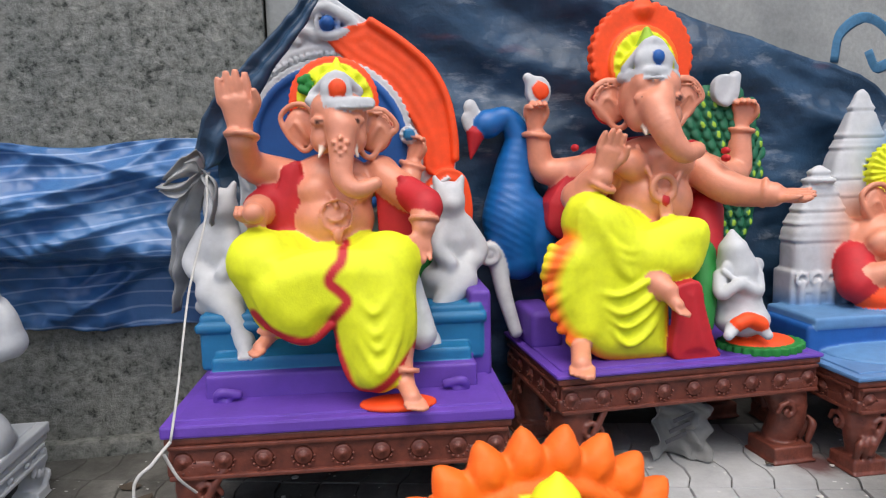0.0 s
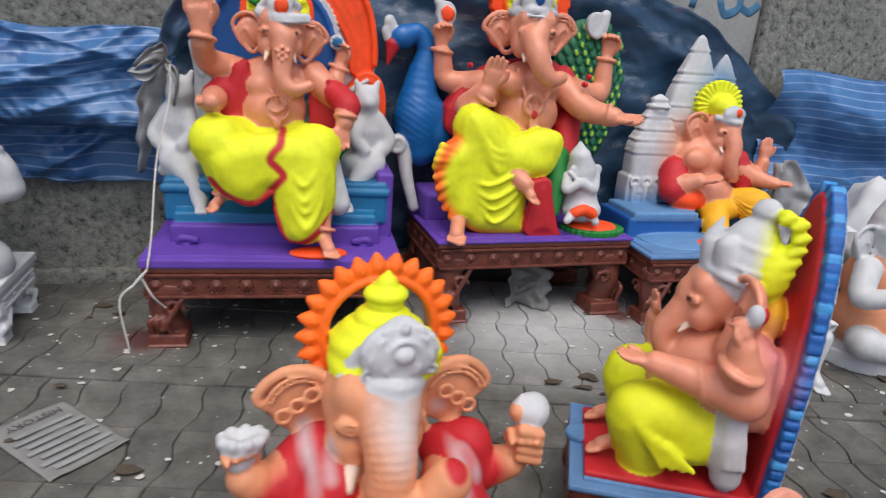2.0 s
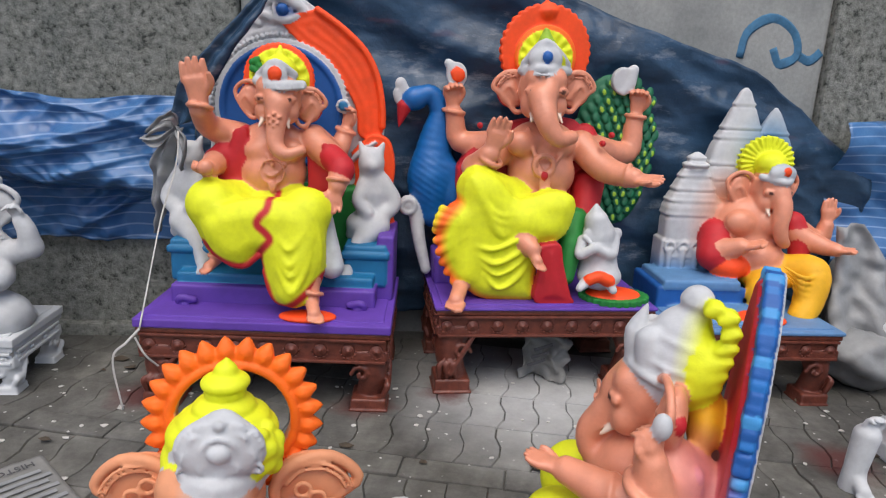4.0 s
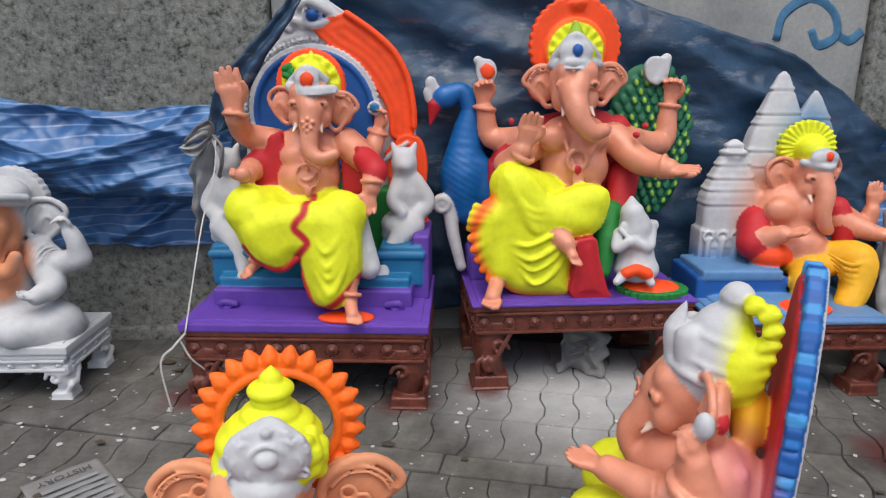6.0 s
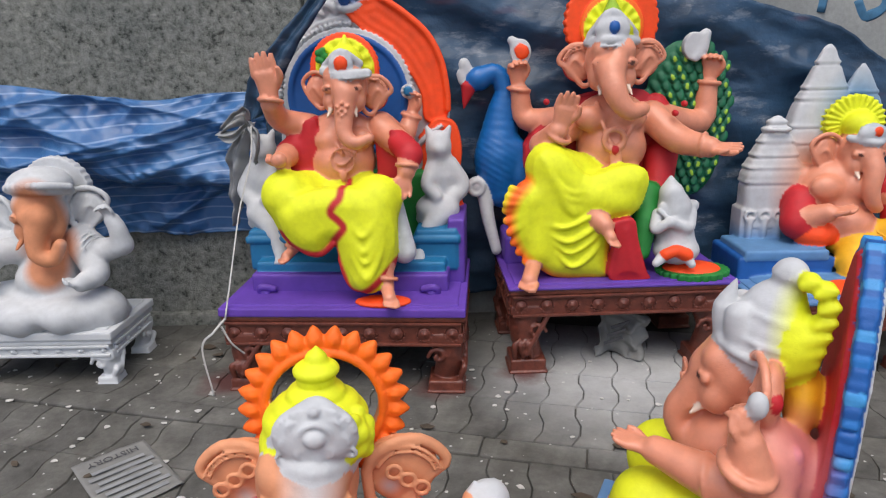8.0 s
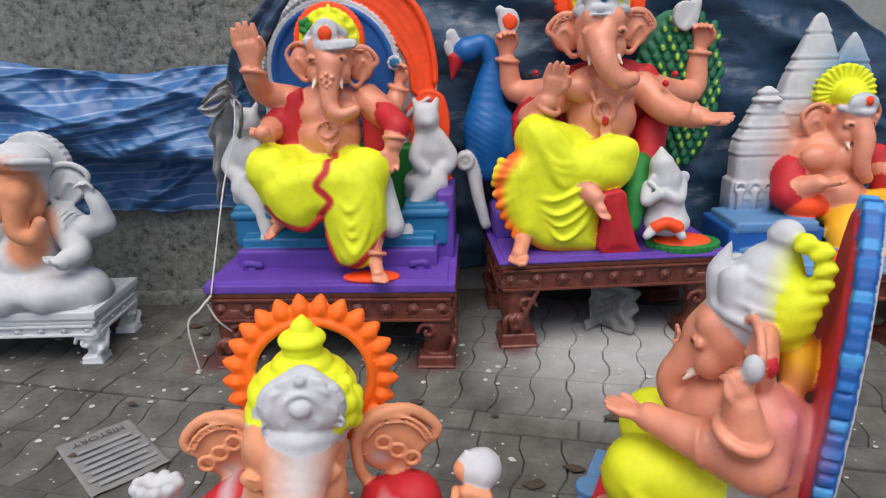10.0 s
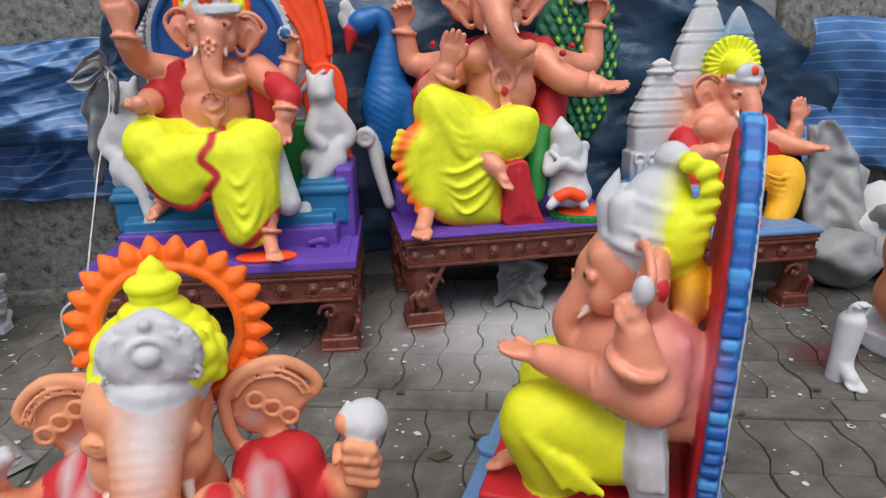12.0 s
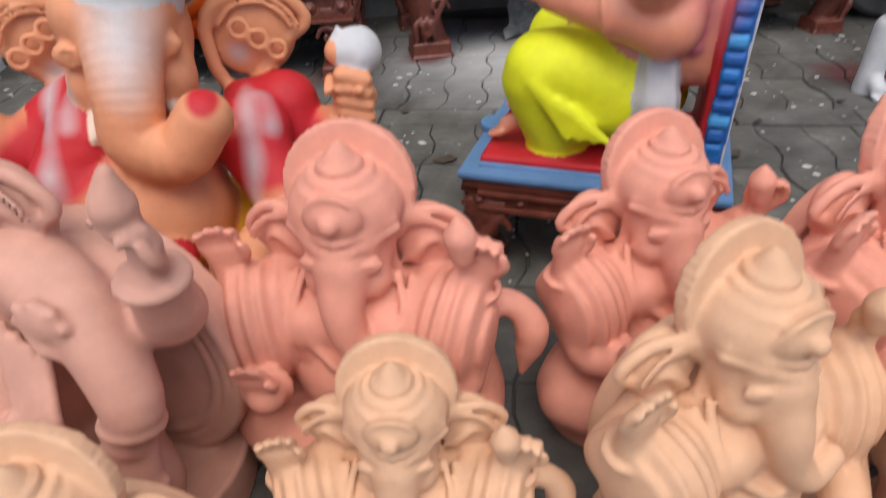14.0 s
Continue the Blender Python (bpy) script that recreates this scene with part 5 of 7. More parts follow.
studs(s, (-0.059, -0.030, 0.514), (0.008, -0.088, 0.514), (0.062, -0.030, 0.499), 19, 0.008, "white")
elephant_face(s, (-0.011, -0.010, 0.458), 0.082, [(0.001, -0.060, 0.480), (-0.004, -0.095, 0.444), (-0.006, -0.115, 0.408), (-0.007, -0.125, 0.370), (0.039, -0.140, 0.353), (0.077, -0.145, 0.394)], [0.056, 0.05, 0.046, 0.044, 0.042, 0.04], "peach", eye="peach")
s.limb([(0.012, -0.100, 0.520), (0.011, -0.125, 0.488), (0.008, -0.150, 0.450)], [0.03, 0.032, 0.014], "white", paint=True, soft=0.035)
s.ball((0.083, -0.160, 0.422), (0.018, 0.03, 0.018), "red", paint=True, soft=0.004)
s.ear((-0.118, 0.030, 0.452), 0.066, 0.066, -1, "peach", ridges=False, wide=True)
s.ear((0.138, 0.030, 0.438), 0.07, 0.068, 1, "peach", ridges=False, wide=True)
for sx, p in ((-1, (-0.124, 0.020, 0.462)), (1, (0.143, 0.020, 0.440))):
    for i in range(3):
        s.ring(np.array(p) + V(sx * (-0.02 + 0.022 * i), -0.012, 0.012 - 0.016 * i), (0, 1, 0), 0.012, 0.004, "peach", 9)
# body
s.ball((-0.036, 0.000, 0.323), (0.11, 0.08, 0.09), "peach", 0.03)
s.ball((-0.042, -0.060, 0.245), (0.12, 0.11, 0.1), "peach", 0.03)
s.limb([(-0.093, -0.000, 0.377), (-0.088, -0.060, 0.352), (-0.089, -0.080, 0.297)], [0.042, 0.04, 0.03], "red", 0.01)
s.limb([(0.121, -0.000, 0.345), (0.125, -0.060, 0.336), (0.128, -0.070, 0.288)], [0.042, 0.045, 0.03], "red", 0.01)
s.limb([(-0.089, -0.050, 0.422), (-0.090, -0.090, 0.389)], 0.008, "white", paint=True, soft=0.012)
s.limb([(0.136, -0.050, 0.372), (0.145, -0.090, 0.352)], 0.008, "white", paint=True, soft=0.012)
s.limb([(0.157, -0.000, 0.340), (0.195, -0.010, 0.302), (0.235, -0.030, 0.318)], [0.04, 0.038, 0.03], "peach")
s.limb([(0.166, 0.000, 0.348), (0.177, -0.010, 0.295)], [0.045, 0.04], "red")
s.hand((0.254, -0.030, 0.320), (0.0, -0.05, 1), (-0.3, -1, 0), 0.095, "peach", 0.95)
for i in range(4):
    s.limb([np.array((0.243, -0.050, 0.397)) + V(0, -0.008, -0.017 * i), np.array((0.274, -0.050, 0.388)) + V(0, -0.012, -0.017 * i)], 0.0105, "peach", 0.003)
s.limb([(0.259, -0.030, 0.370), (0.257, -0.030, 0.296)], [0.02, 0.008], "peach")
s.limb([(0.248, -0.030, 0.449), (0.251, -0.030, 0.425), (0.268, -0.030, 0.416)], [0.004, 0.016, 0.032], "white", 0.008)
s.ball((0.273, -0.030, 0.418), (0.028, 0.024, 0.03), "white")
s.ball((0.242, -0.035, 0.421), 0.014, "peach")
s.limb([(-0.117, 0.000, 0.354), (-0.176, -0.020, 0.340), (-0.209, -0.030, 0.369)], [0.045, 0.038, 0.03], "peach")
s.limb([(-0.117, 0.000, 0.354), (-0.164, -0.020, 0.329)], [0.05, 0.04], "red")
s.hand((-0.213, -0.030, 0.366), (-0.2, 0, 1), (0.2, -1, 0), 0.08, "peach", 0.8)
for i in range(9):
    a = i * math.tau / 9
    s.limb([(-0.218, -0.030, 0.405), np.array((-0.212, -0.030, 0.431)) + V(0.03 * math.cos(a), 0.02 * math.sin(a), 0.008)], [0.02, 0.01], "white", 0.004)
for q in ((-0.12, -0.03, 0.325), (0.135, -0.04, 0.315)):
    s.ball(q, (0.085, 0.12, 0.06), "red", paint=True, soft=0.012)
    s.upon("peach")
for q in (-1, 1):
    s.limb([(q * 0.115, 0.03, 0.42), (q * 0.12, -0.1, 0.37), (q * 0.115, -0.13, 0.27)], 0.007, "white", paint=True, soft=0.014)
# front arms, legs and seat
s.limb([(-0.1, -0.06, 0.33), (-0.15, -0.14, 0.26), (-0.1, -0.2, 0.24)], [0.045, 0.04, 0.032], "peach")
s.limb([(0.11, -0.06, 0.33), (0.15, -0.13, 0.25), (0.1, -0.2, 0.23)], [0.045, 0.04, 0.032], "peach")
s.hand((-0.1, -0.2, 0.24), (0.2, -1, 0.5), (0, -0.5, 1), 0.09, "peach", 0.3)
s.hand((0.1, -0.2, 0.23), (-0.2, -1, 0.2), (0, -0.2, 1), 0.09, "peach", 0.5)
for sx in (-1, 1):
    s.limb([(sx * 0.06, 0.0, 0.17), (sx * 0.16, -0.08, 0.17), (sx * 0.05, -0.17, 0.14)], [0.07, 0.06, 0.05], "gold", 0.02)
s.limb([(0.0, -0.16, 0.22), (0.0, -0.19, 0.14)], [0.03, 0.035], "red")
s.ball((0, -0.02, 0.12), (0.19, 0.15, 0.035), "clay", 0.02)
s.put("seated_statue", F3, "half painted elephant-headed statue with yellow crown and orange petal ring", "statue", "elephant-headed statues", 0.0037)

# ---- the small statue in profile before a tall blue-edged backrest ----
s = Sculpt()
s.box((0, 0.2, 0.198), (0.13, 0.17, 0.008), "red", r=0.004)
s.disc((-0.02, 0.02, 0.196), 0.03, 0.008, "slate", rx=90)
s.at(0, 0.374, 0.14, rx=-2.6)
half = [(0.142, 0.0), (0.142, 0.12), (0.14, 0.26), (0.13, 0.4), (0.105, 0.52), (0.065, 0.615), (0.018, 0.672)]
arch = half + [(-x, z) for x, z in half[::-1]]
s.plate(0.0, arch, 0.012, "blue", 0.003, n=60)
s.plate(-0.01, [(x * 0.86, 0.012 + z * 0.955) for x, z in arch], 0.012, "red", 0.004, n=60)
s.plate(0.013, [(x * 0.97, z) for x, z in arch], 0.004, "white", 0.002, n=60)
edge = spline(half, 40)
for sx in (-1, 1):
    for i, (p, q) in enumerate(zip(edge, edge[1:])):
        c = (p + q) / 2
        s.box((sx * (c[0] - 0.002), -0.003, c[1]), (0.011, 0.0125 + 0.0015 * math.sin(i * 1.7), 0.0085), ("blue", "azure", "blue", "sky", "blue")[i % 5], r=0.003, k=0.004, ry=sx * (math.degrees(math.atan2(p[0] - q[0], q[1] - p[1])) * -1 + 9 * math.sin(i * 2.3)))
s.at(0, 0, 0)
s.ball((0.000, 0.247, 0.431), (0.085, 0.085, 0.08), "skin", 0.03)
s.ball((0.000, 0.255, 0.372), (0.1, 0.09, 0.08), "skin", 0.03)
s.ball((0.000, 0.202, 0.381), (0.07, 0.06, 0.07), "skin", 0.03)
elephant_face(s, (0.000, 0.237, 0.570), 0.062, [(0.000, 0.208, 0.568), (0.000, 0.177, 0.520), (0.000, 0.154, 0.480), (0.010, 0.164, 0.446), (0.030, 0.201, 0.443)], [0.044, 0.036, 0.031, 0.026, 0.02], "skin")
s.ear(np.array((0.090, 0.274, 0.583)), 0.05, 0.06, 1, "skin", "skin")
s.ear(np.array((-0.090, 0.276, 0.534)), 0.05, 0.06, -1, "skin", "skin")
s.ball((0.120, 0.293, 0.588), (0.014, 0.014, 0.018), "red", 0.004)
s.limb([(0.0, 0.268, 0.615), (0.0, 0.275, 0.655), (0.0, 0.283, 0.69), (0.0, 0.292, 0.71)], [0.062, 0.058, 0.048, 0.036], "white", 0.006)
s.limb([(0.0, 0.293, 0.715), (0.0, 0.297, 0.735), (0.0, 0.3, 0.752)], [0.03, 0.022, 0.027], "white", 0.004)
for c, r, w in (((0.0, 0.268, 0.622), 0.064, 0.008), ((0.0, 0.273, 0.648), 0.06, 0.005), ((0.0, 0.283, 0.688), 0.049, 0.006), ((0.0, 0.292, 0.714), 0.034, 0.005), ((0.0, 0.3, 0.75), 0.024, 0.005)):
    s.ring(c, (0, 0.25, 1), r, w, "white")
for sx in (-1, 0, 1):
    s.limb([(sx * 0.03, 0.222 + 0.02 * abs(sx), 0.64), (sx * 0.032, 0.212 + 0.02 * abs(sx), 0.685), (sx * 0.03, 0.224 + 0.02 * abs(sx), 0.735 - 0.03 * abs(sx))], [0.026, 0.02, 0.003], "white", 0.006)
for p in ((0.03, 0.325, 0.752), (0.034, 0.347, 0.742), (0.036, 0.354, 0.718), (0.036, 0.352, 0.694), (0.036, 0.348, 0.67), (0.034, 0.342, 0.646), (0.03, 0.335, 0.622)):
    s.ball(p, (0.02, 0.016, 0.016), "yellow", 0.004)
    for q in (-1, 1):
        s.ball(np.array(p) + V(0.012, q * 0.009, 0.004 * q), 0.008, "yellow", 0.003)
s.ball((0.02, 0.315, 0.64), (0.045, 0.035, 0.06), "yellow", 0.02)
s.ball((0.01, 0.33, 0.66), (0.08, 0.045, 0.09), "yellow", paint=True, soft=0.02)
s.upon("white")
s.ball((0.000, 0.338, 0.549), (0.06, 0.03, 0.06), "gold", 0.02)
# shawl fans on the shoulder, arms
s.limb([(0.080, 0.288, 0.493), (0.060, 0.331, 0.445), (0.060, 0.330, 0.371)], [0.05, 0.055, 0.05], "skin", 0.02)
s.ball((0.090, 0.327, 0.474), (0.05, 0.05, 0.07), "rosy", paint=True, soft=0.04)
for i in range(6):
    s.limb([(0.100, 0.299, 0.475), np.array((0.100, 0.331, 0.504)) + V(0.01, 0.0, -0.022 * i)], [0.006, 0.012], "rosy", 0.008)
s.limb([(0.100, 0.296, 0.484), (0.130, 0.294, 0.427)], [0.046, 0.042], "skin")
s.limb([(0.130, 0.294, 0.423), (0.120, 0.208, 0.443), (0.100, 0.132, 0.454)], [0.042, 0.034, 0.024], "skin")
s.ring((0.120, 0.216, 0.439), (0.1, 1, 0.2), 0.036, 0.006, "skin")
s.hand((0.100, 0.128, 0.453), (-0.1, -1, 0.12), (0, -0.2, 1), 0.075, "skin", 0.15)
s.limb([(0.080, 0.293, 0.484), (0.150, 0.275, 0.484), (0.160, 0.263, 0.536)], [0.04, 0.036, 0.026], "skin")
s.ring((0.160, 0.268, 0.496), (0.2, 0.3, 1), 0.037, 0.009, "skin")
s.hand((0.160, 0.265, 0.528), (0.0, -0.05, 1), (-0.5, -0.9, 0), 0.08, "skin", 0.8)
s.ball((0.160, 0.272, 0.6), (0.015, 0.015, 0.022), "white", 0.006)
s.limb([(-0.080, 0.203, 0.416), (-0.130, 0.169, 0.416), (-0.130, 0.156, 0.458)], [0.036, 0.03, 0.022], "skin")
s.hand((-0.130, 0.155, 0.458), (0, -0.1, 1), (0.2, -1, 0), 0.07, "skin", 0.1)
# lower cloth and feet
s.ball((0.000, 0.216, 0.284), (0.13, 0.12, 0.07), "yellow", 0.03)
for sx in (-1, 1):
    s.limb([np.array((0.000, 0.251, 0.310)) + V(sx * 0.06, 0, 0), np.array((0.000, 0.121, 0.340)) + V(sx * 0.085, 0, 0), np.array((0.000, 0.143, 0.245)) + V(sx * 0.07, 0, 0)], [0.065, 0.06, 0.055], "yellow", 0.02)
    for i in range(4):
        s.limb([np.array((0.000, 0.116, 0.334)) + V(sx * 0.14, 0.02 * i, -0.012 * i), np.array((0.000, 0.171, 0.255)) + V(sx * 0.142, 0.02 * i, 0.0)], 0.006, "yellow", 0.012)
    s.foot(np.array((0.000, 0.089, 0.264)) + V(sx * 0.06, 0.01, -0.01), (0.1 * sx, -1, -0.3), 0.075, "skin")
s.limb([(0.100, 0.289, 0.394), (0.110, 0.291, 0.316), (0.110, 0.301, 0.239)], [0.02, 0.035, 0.03], "white", 0.01)
for i in range(3):
    s.limb([np.array((0.125, 0.277, 0.396)) + V(0, 0.014 * i, 0), np.array((0.140, 0.287, 0.276)) + V(0, 0.016 * i, 0)], 0.006, "white", 0.008)
s.put("seated_statue", F5, "small painted elephant-headed statue against a red blue-edged backrest", "statue", "elephant-headed statues", 0.0045)

# ---- the statue before the white temple spires ----
s = Sculpt()
s.box((-0.12, 0.36, 0.32), (0.17, 0.13, 0.05), "blue", r=0.01)
s.box((-0.12, 0.345, 0.375), (0.15, 0.12, 0.02), "slate", r=0.01)
s.ball((-0.05, 0.2, 0.29), (0.2, 0.16, 0.02), "slate", 0.01)


s.box((-0.09, 0.46, 0.43), (0.13, 0.05, 0.08), "white", r=0.01)
s.tower(0.075, 0.5, [(0.37, 0.155), (0.6, 0.15), (0.75, 0.135), (0.87, 0.106), (0.96, 0.072), (1.04, 0.04), (1.085, 0.022), (1.1, 0.006)], 0.42, "white", (0.5, 0.62, 0.74, 0.8, 0.9, 0.94, 1.03))
s.tower(-0.105, 0.455, [(0.37, 0.106), (0.5, 0.106), (0.63, 0.108), (0.66, 0.1), (0.74, 0.068), (0.8, 0.044), (0.835, 0.03), (0.85, 0.008)], 0.5, "white", (0.43, 0.49, 0.6, 0.655, 0.7, 0.75, 0.79, 0.82))
s.ring((-0.105, 0.455, 0.8), (0, 0, 1), 0.045, 0.008, "white")
s.tower(0.215, 0.51, [(0.37, 0.11), (0.7, 0.105), (0.85, 0.09), (0.93, 0.06), (1.0, 0.026), (1.03, 0.006)], 0.4, "white", (0.6, 0.72, 0.84, 0.92))
for i in range(4):
    s.limb([(-0.19 + 0.055 * i, 0.4, 0.385), (-0.19 + 0.055 * i, 0.4, 0.47)], 0.012, "white", 0.006)
    s.ring((-0.19 + 0.055 * i, 0.4, 0.48), (0, 1, 0), 0.02, 0.006, "white", 10)
s.ball((0.2, 0.47, 0.84), (0.11, 0.12, 0.13), "cyan", paint=True, soft=0.07)
s.upon("white")
s.ball((0.28, 0.47, 0.66), (0.12, 0.12, 0.1), "gold", paint=True, soft=0.05)
s.upon("white")
s.ball((0.03, 0.42, 0.6), (0.1, 0.1, 0.14), "clay", paint=True, soft=0.07)
s.upon("white")
s.box((-0.1, 0.44, 0.38), (0.2, 0.12, 0.045), "slate", paint=True, soft=0.03)
s.upon("white")
s.ball((0.11, 0.400, 0.58), (0.135, 0.085, 0.115), "skin", 0.03)
for x in (0.04, 0.17):
    s.ball((x, 0.33, 0.6), (0.055, 0.035, 0.045), "skin", 0.02)
s.ball((0.136, 0.360, 0.464), (0.105, 0.1, 0.08), "skin", 0.03)
h4 = np.array((0.164, 0.380, 0.717))
s.at(*h4, rz=12)
elephant_face(s, (0, 0, 0), 0.075, [(0, -0.05, 0), (0.0, -0.085, -0.05), (-0.01, -0.095, -0.11), (0.0, -0.1, -0.16), (0.025, -0.095, -0.185)], [0.047, 0.041, 0.035, 0.03, 0.025], "skin")
s.ear((-0.105, 0.03, 0.0), 0.06, 0.068, -1, "skin")
s.ear((0.105, 0.03, 0.0), 0.06, 0.068, 1, "skin")
s.disc((0, 0.04, 0.105), 0.1, 0.018, "yellow", petals=28, amp=0.004, ribs=28, rib=0.005, rz=-18)
s.ball((0, 0.01, 0.1), (0.06, 0.06, 0.05), "yellow", 0.01)
s.ball((0, -0.055, 0.075), (0.06, 0.025, 0.035), "white", 0.01)
s.ball((0, -0.08, 0.085), (0.016, 0.01, 0.018), "orange", 0.002)
s.limb([(-0.07, -0.03, 0.06), (0, -0.08, 0.045), (0.07, -0.03, 0.06)], 0.013, "white", 0.006)
s.at(0, 0, 0)
s.limb([(0.000, 0.450, 0.624), (-0.030, 0.440, 0.558)], [0.05, 0.045], "skin", 0.02)
s.limb([(0.029, 0.400, 0.567), (-0.040, 0.330, 0.494), (0.024, 0.270, 0.521)], [0.052, 0.046, 0.034], "skin")
s.hand((0.021, 0.265, 0.522), (0.85, -0.5, 0.25), (0, -0.4, 1), 0.1, "skin", 0.2)
s.limb([(-0.022, 0.380, 0.538), (-0.048, 0.330, 0.471)], [0.06, 0.06], "red")
s.ball((0.013, 0.310, 0.433), (0.075, 0.06, 0.05), "orange", 0.02)
s.limb([(0.297, 0.400, 0.592), (0.320, 0.370, 0.509), (0.309, 0.360, 0.443)], [0.045, 0.045, 0.03], "red")
s.limb([(0.312, 0.420, 0.576), (0.439, 0.440, 0.515), (0.463, 0.440, 0.573)], [0.042, 0.038, 0.03], "skin")
s.hand((0.462, 0.440, 0.580), (0.0, 0, 1), (0.1, -1, 0), 0.11, "skin", 0.0)
s.limb([(0.303, 0.380, 0.551), (0.378, 0.330, 0.519), (0.413, 0.280, 0.514)], [0.042, 0.036, 0.026], "skin")
s.hand((0.401, 0.280, 0.519), (0.85, -0.5, -0.05), (0, -0.3, 1), 0.085, "skin", 0.2)
s.ball((0.175, 0.330, 0.393), (0.12, 0.1, 0.055), "gold", 0.02)
s.limb([(0.167, 0.320, 0.408), (0.109, 0.220, 0.350), (0.127, 0.170, 0.257)], [0.06, 0.055, 0.04], "gold", 0.02)
s.limb([(0.232, 0.320, 0.420), (0.303, 0.240, 0.432), (0.283, 0.200, 0.335), (0.242, 0.170, 0.279)], [0.06, 0.064, 0.055, 0.045], "gold", 0.02)
for i in range(5):
    s.limb([np.array((0.178, 0.220, 0.460)) + V(0.012 * i, 0, -0.02 * i), np.array((0.237, 0.170, 0.432)) + V(0.002 * i, 0, -0.022 * i), np.array((0.325, 0.210, 0.442)) + V(-0.004 * i, 0, -0.022 * i)], [0.004, 0.008, 0.004], "gold", 0.012)
s.foot((0.252, 0.170, 0.284), (0.2, -0.95, -0.3), 0.1, "skin")
s.ball((0.04, 0.1, 0.296), (0.1, 0.07, 0.018), "orange", 0.008)
s.put("seated_statue", F4, "painted elephant-headed statue in orange cloth before bulging white temple spires", "statue", "elephant-headed statues", 0.006)

# ---- the bare white statue with a first coat of orange on its face ----
s = Sculpt()
s.ball((0.011, 0.200, 0.444), (0.115, 0.09, 0.12), "white", 0.03)
s.ball((0.011, 0.150, 0.352), (0.11, 0.1, 0.09), "white", 0.03)
elephant_face(s, (0.035, 0.140, 0.587), 0.088, [(0.069, 0.070, 0.594), (0.057, 0.050, 0.530), (0.061, 0.040, 0.472), (0.107, 0.040, 0.455), (0.135, 0.050, 0.504)], [0.052, 0.042, 0.036, 0.03, 0.024], "white", eye="white")
s.ear((-0.163, 0.200, 0.566), 0.075, 0.08, -1, "white")
s.ear((0.162, 0.200, 0.594), 0.075, 0.075, 1, "white")
s.ball((0.041, 0.150, 0.696), (0.105, 0.09, 0.06), "white", 0.01)
s.limb([(-0.038, 0.100, 0.689), (0.101, 0.050, 0.690), (0.168, 0.100, 0.683)], 0.018, "white", 0.006)
studs(s, (-0.026, 0.085, 0.697), (0.117, 0.030, 0.709), (0.179, 0.085, 0.696), 13, 0.014, "white")
s.disc((0.047, 0.240, 0.657), 0.12, 0.02, "white", petals=30, amp=0.003)
s.ball((0.061, 0.060, 0.527), (0.105, 0.11, 0.19), "clay", paint=True, soft=0.02)
s.limb([(0.136, 0.180, 0.490), (0.218, 0.150, 0.455), (0.304, 0.130, 0.480)], [0.05, 0.044, 0.036], "white")
s.limb([(0.303, 0.130, 0.476), (0.302, 0.120, 0.535), (0.288, 0.120, 0.570)], [0.036, 0.03, 0.026], "white")
s.hand((0.287, 0.120, 0.562), (-0.3, -0.1, 1), (-0.3, -1, 0), 0.085, "white", 0.9)
for i in range(4):
    s.ring(np.array((0.150, 0.170, 0.482)) + V(0.016 * i, -0.01 * i, -0.008 * i), (1, -0.4, -0.4), 0.05, 0.004, "white")
s.limb([(0.156, 0.150, 0.456), (0.211, 0.100, 0.387), (0.189, 0.040, 0.367)], [0.05, 0.045, 0.03], "white")
s.hand((0.194, 0.050, 0.369), (-0.6, -0.8, 0.1), (0, -0.3, 1), 0.08, "white", 0.6)
s.limb([(-0.060, 0.150, 0.461), (-0.131, 0.100, 0.458), (-0.163, 0.050, 0.391)], [0.05, 0.045, 0.034], "white")
s.limb([(-0.111, 0.200, 0.469), (-0.248, 0.200, 0.515), (-0.239, 0.200, 0.600)], [0.045, 0.04, 0.03], "white")
s.limb([(-0.013, 0.150, 0.287), (0.204, 0.120, 0.239), (0.110, 0.030, 0.245)], [0.075, 0.08, 0.06], "white", 0.02)
s.limb([(-0.034, 0.150, 0.287), (-0.235, 0.120, 0.248), (-0.033, 0.030, 0.238)], [0.075, 0.08, 0.06], "white", 0.02)
s.ball((0.0, 0.1, 0.255), (0.25, 0.12, 0.06), "white", 0.03)
s.ball((0.02, 0.17, 0.215), (0.25, 0.15, 0.045), "white", 0.02, fold=(0.003, 0.07, (1, 0, 0.4)))
for i in range(5):
    s.limb([np.array((-0.12, 0.06, 0.27)) + V(0.05 * i, 0, 0), np.array((-0.1, 0.02, 0.21)) + V(0.06 * i, 0, 0)], 0.01, "white", 0.016)
s.put("seated_statue", FW, "bare white plaster elephant-headed statue with its face sprayed orange", "statue", "elephant-headed statues", 0.006)


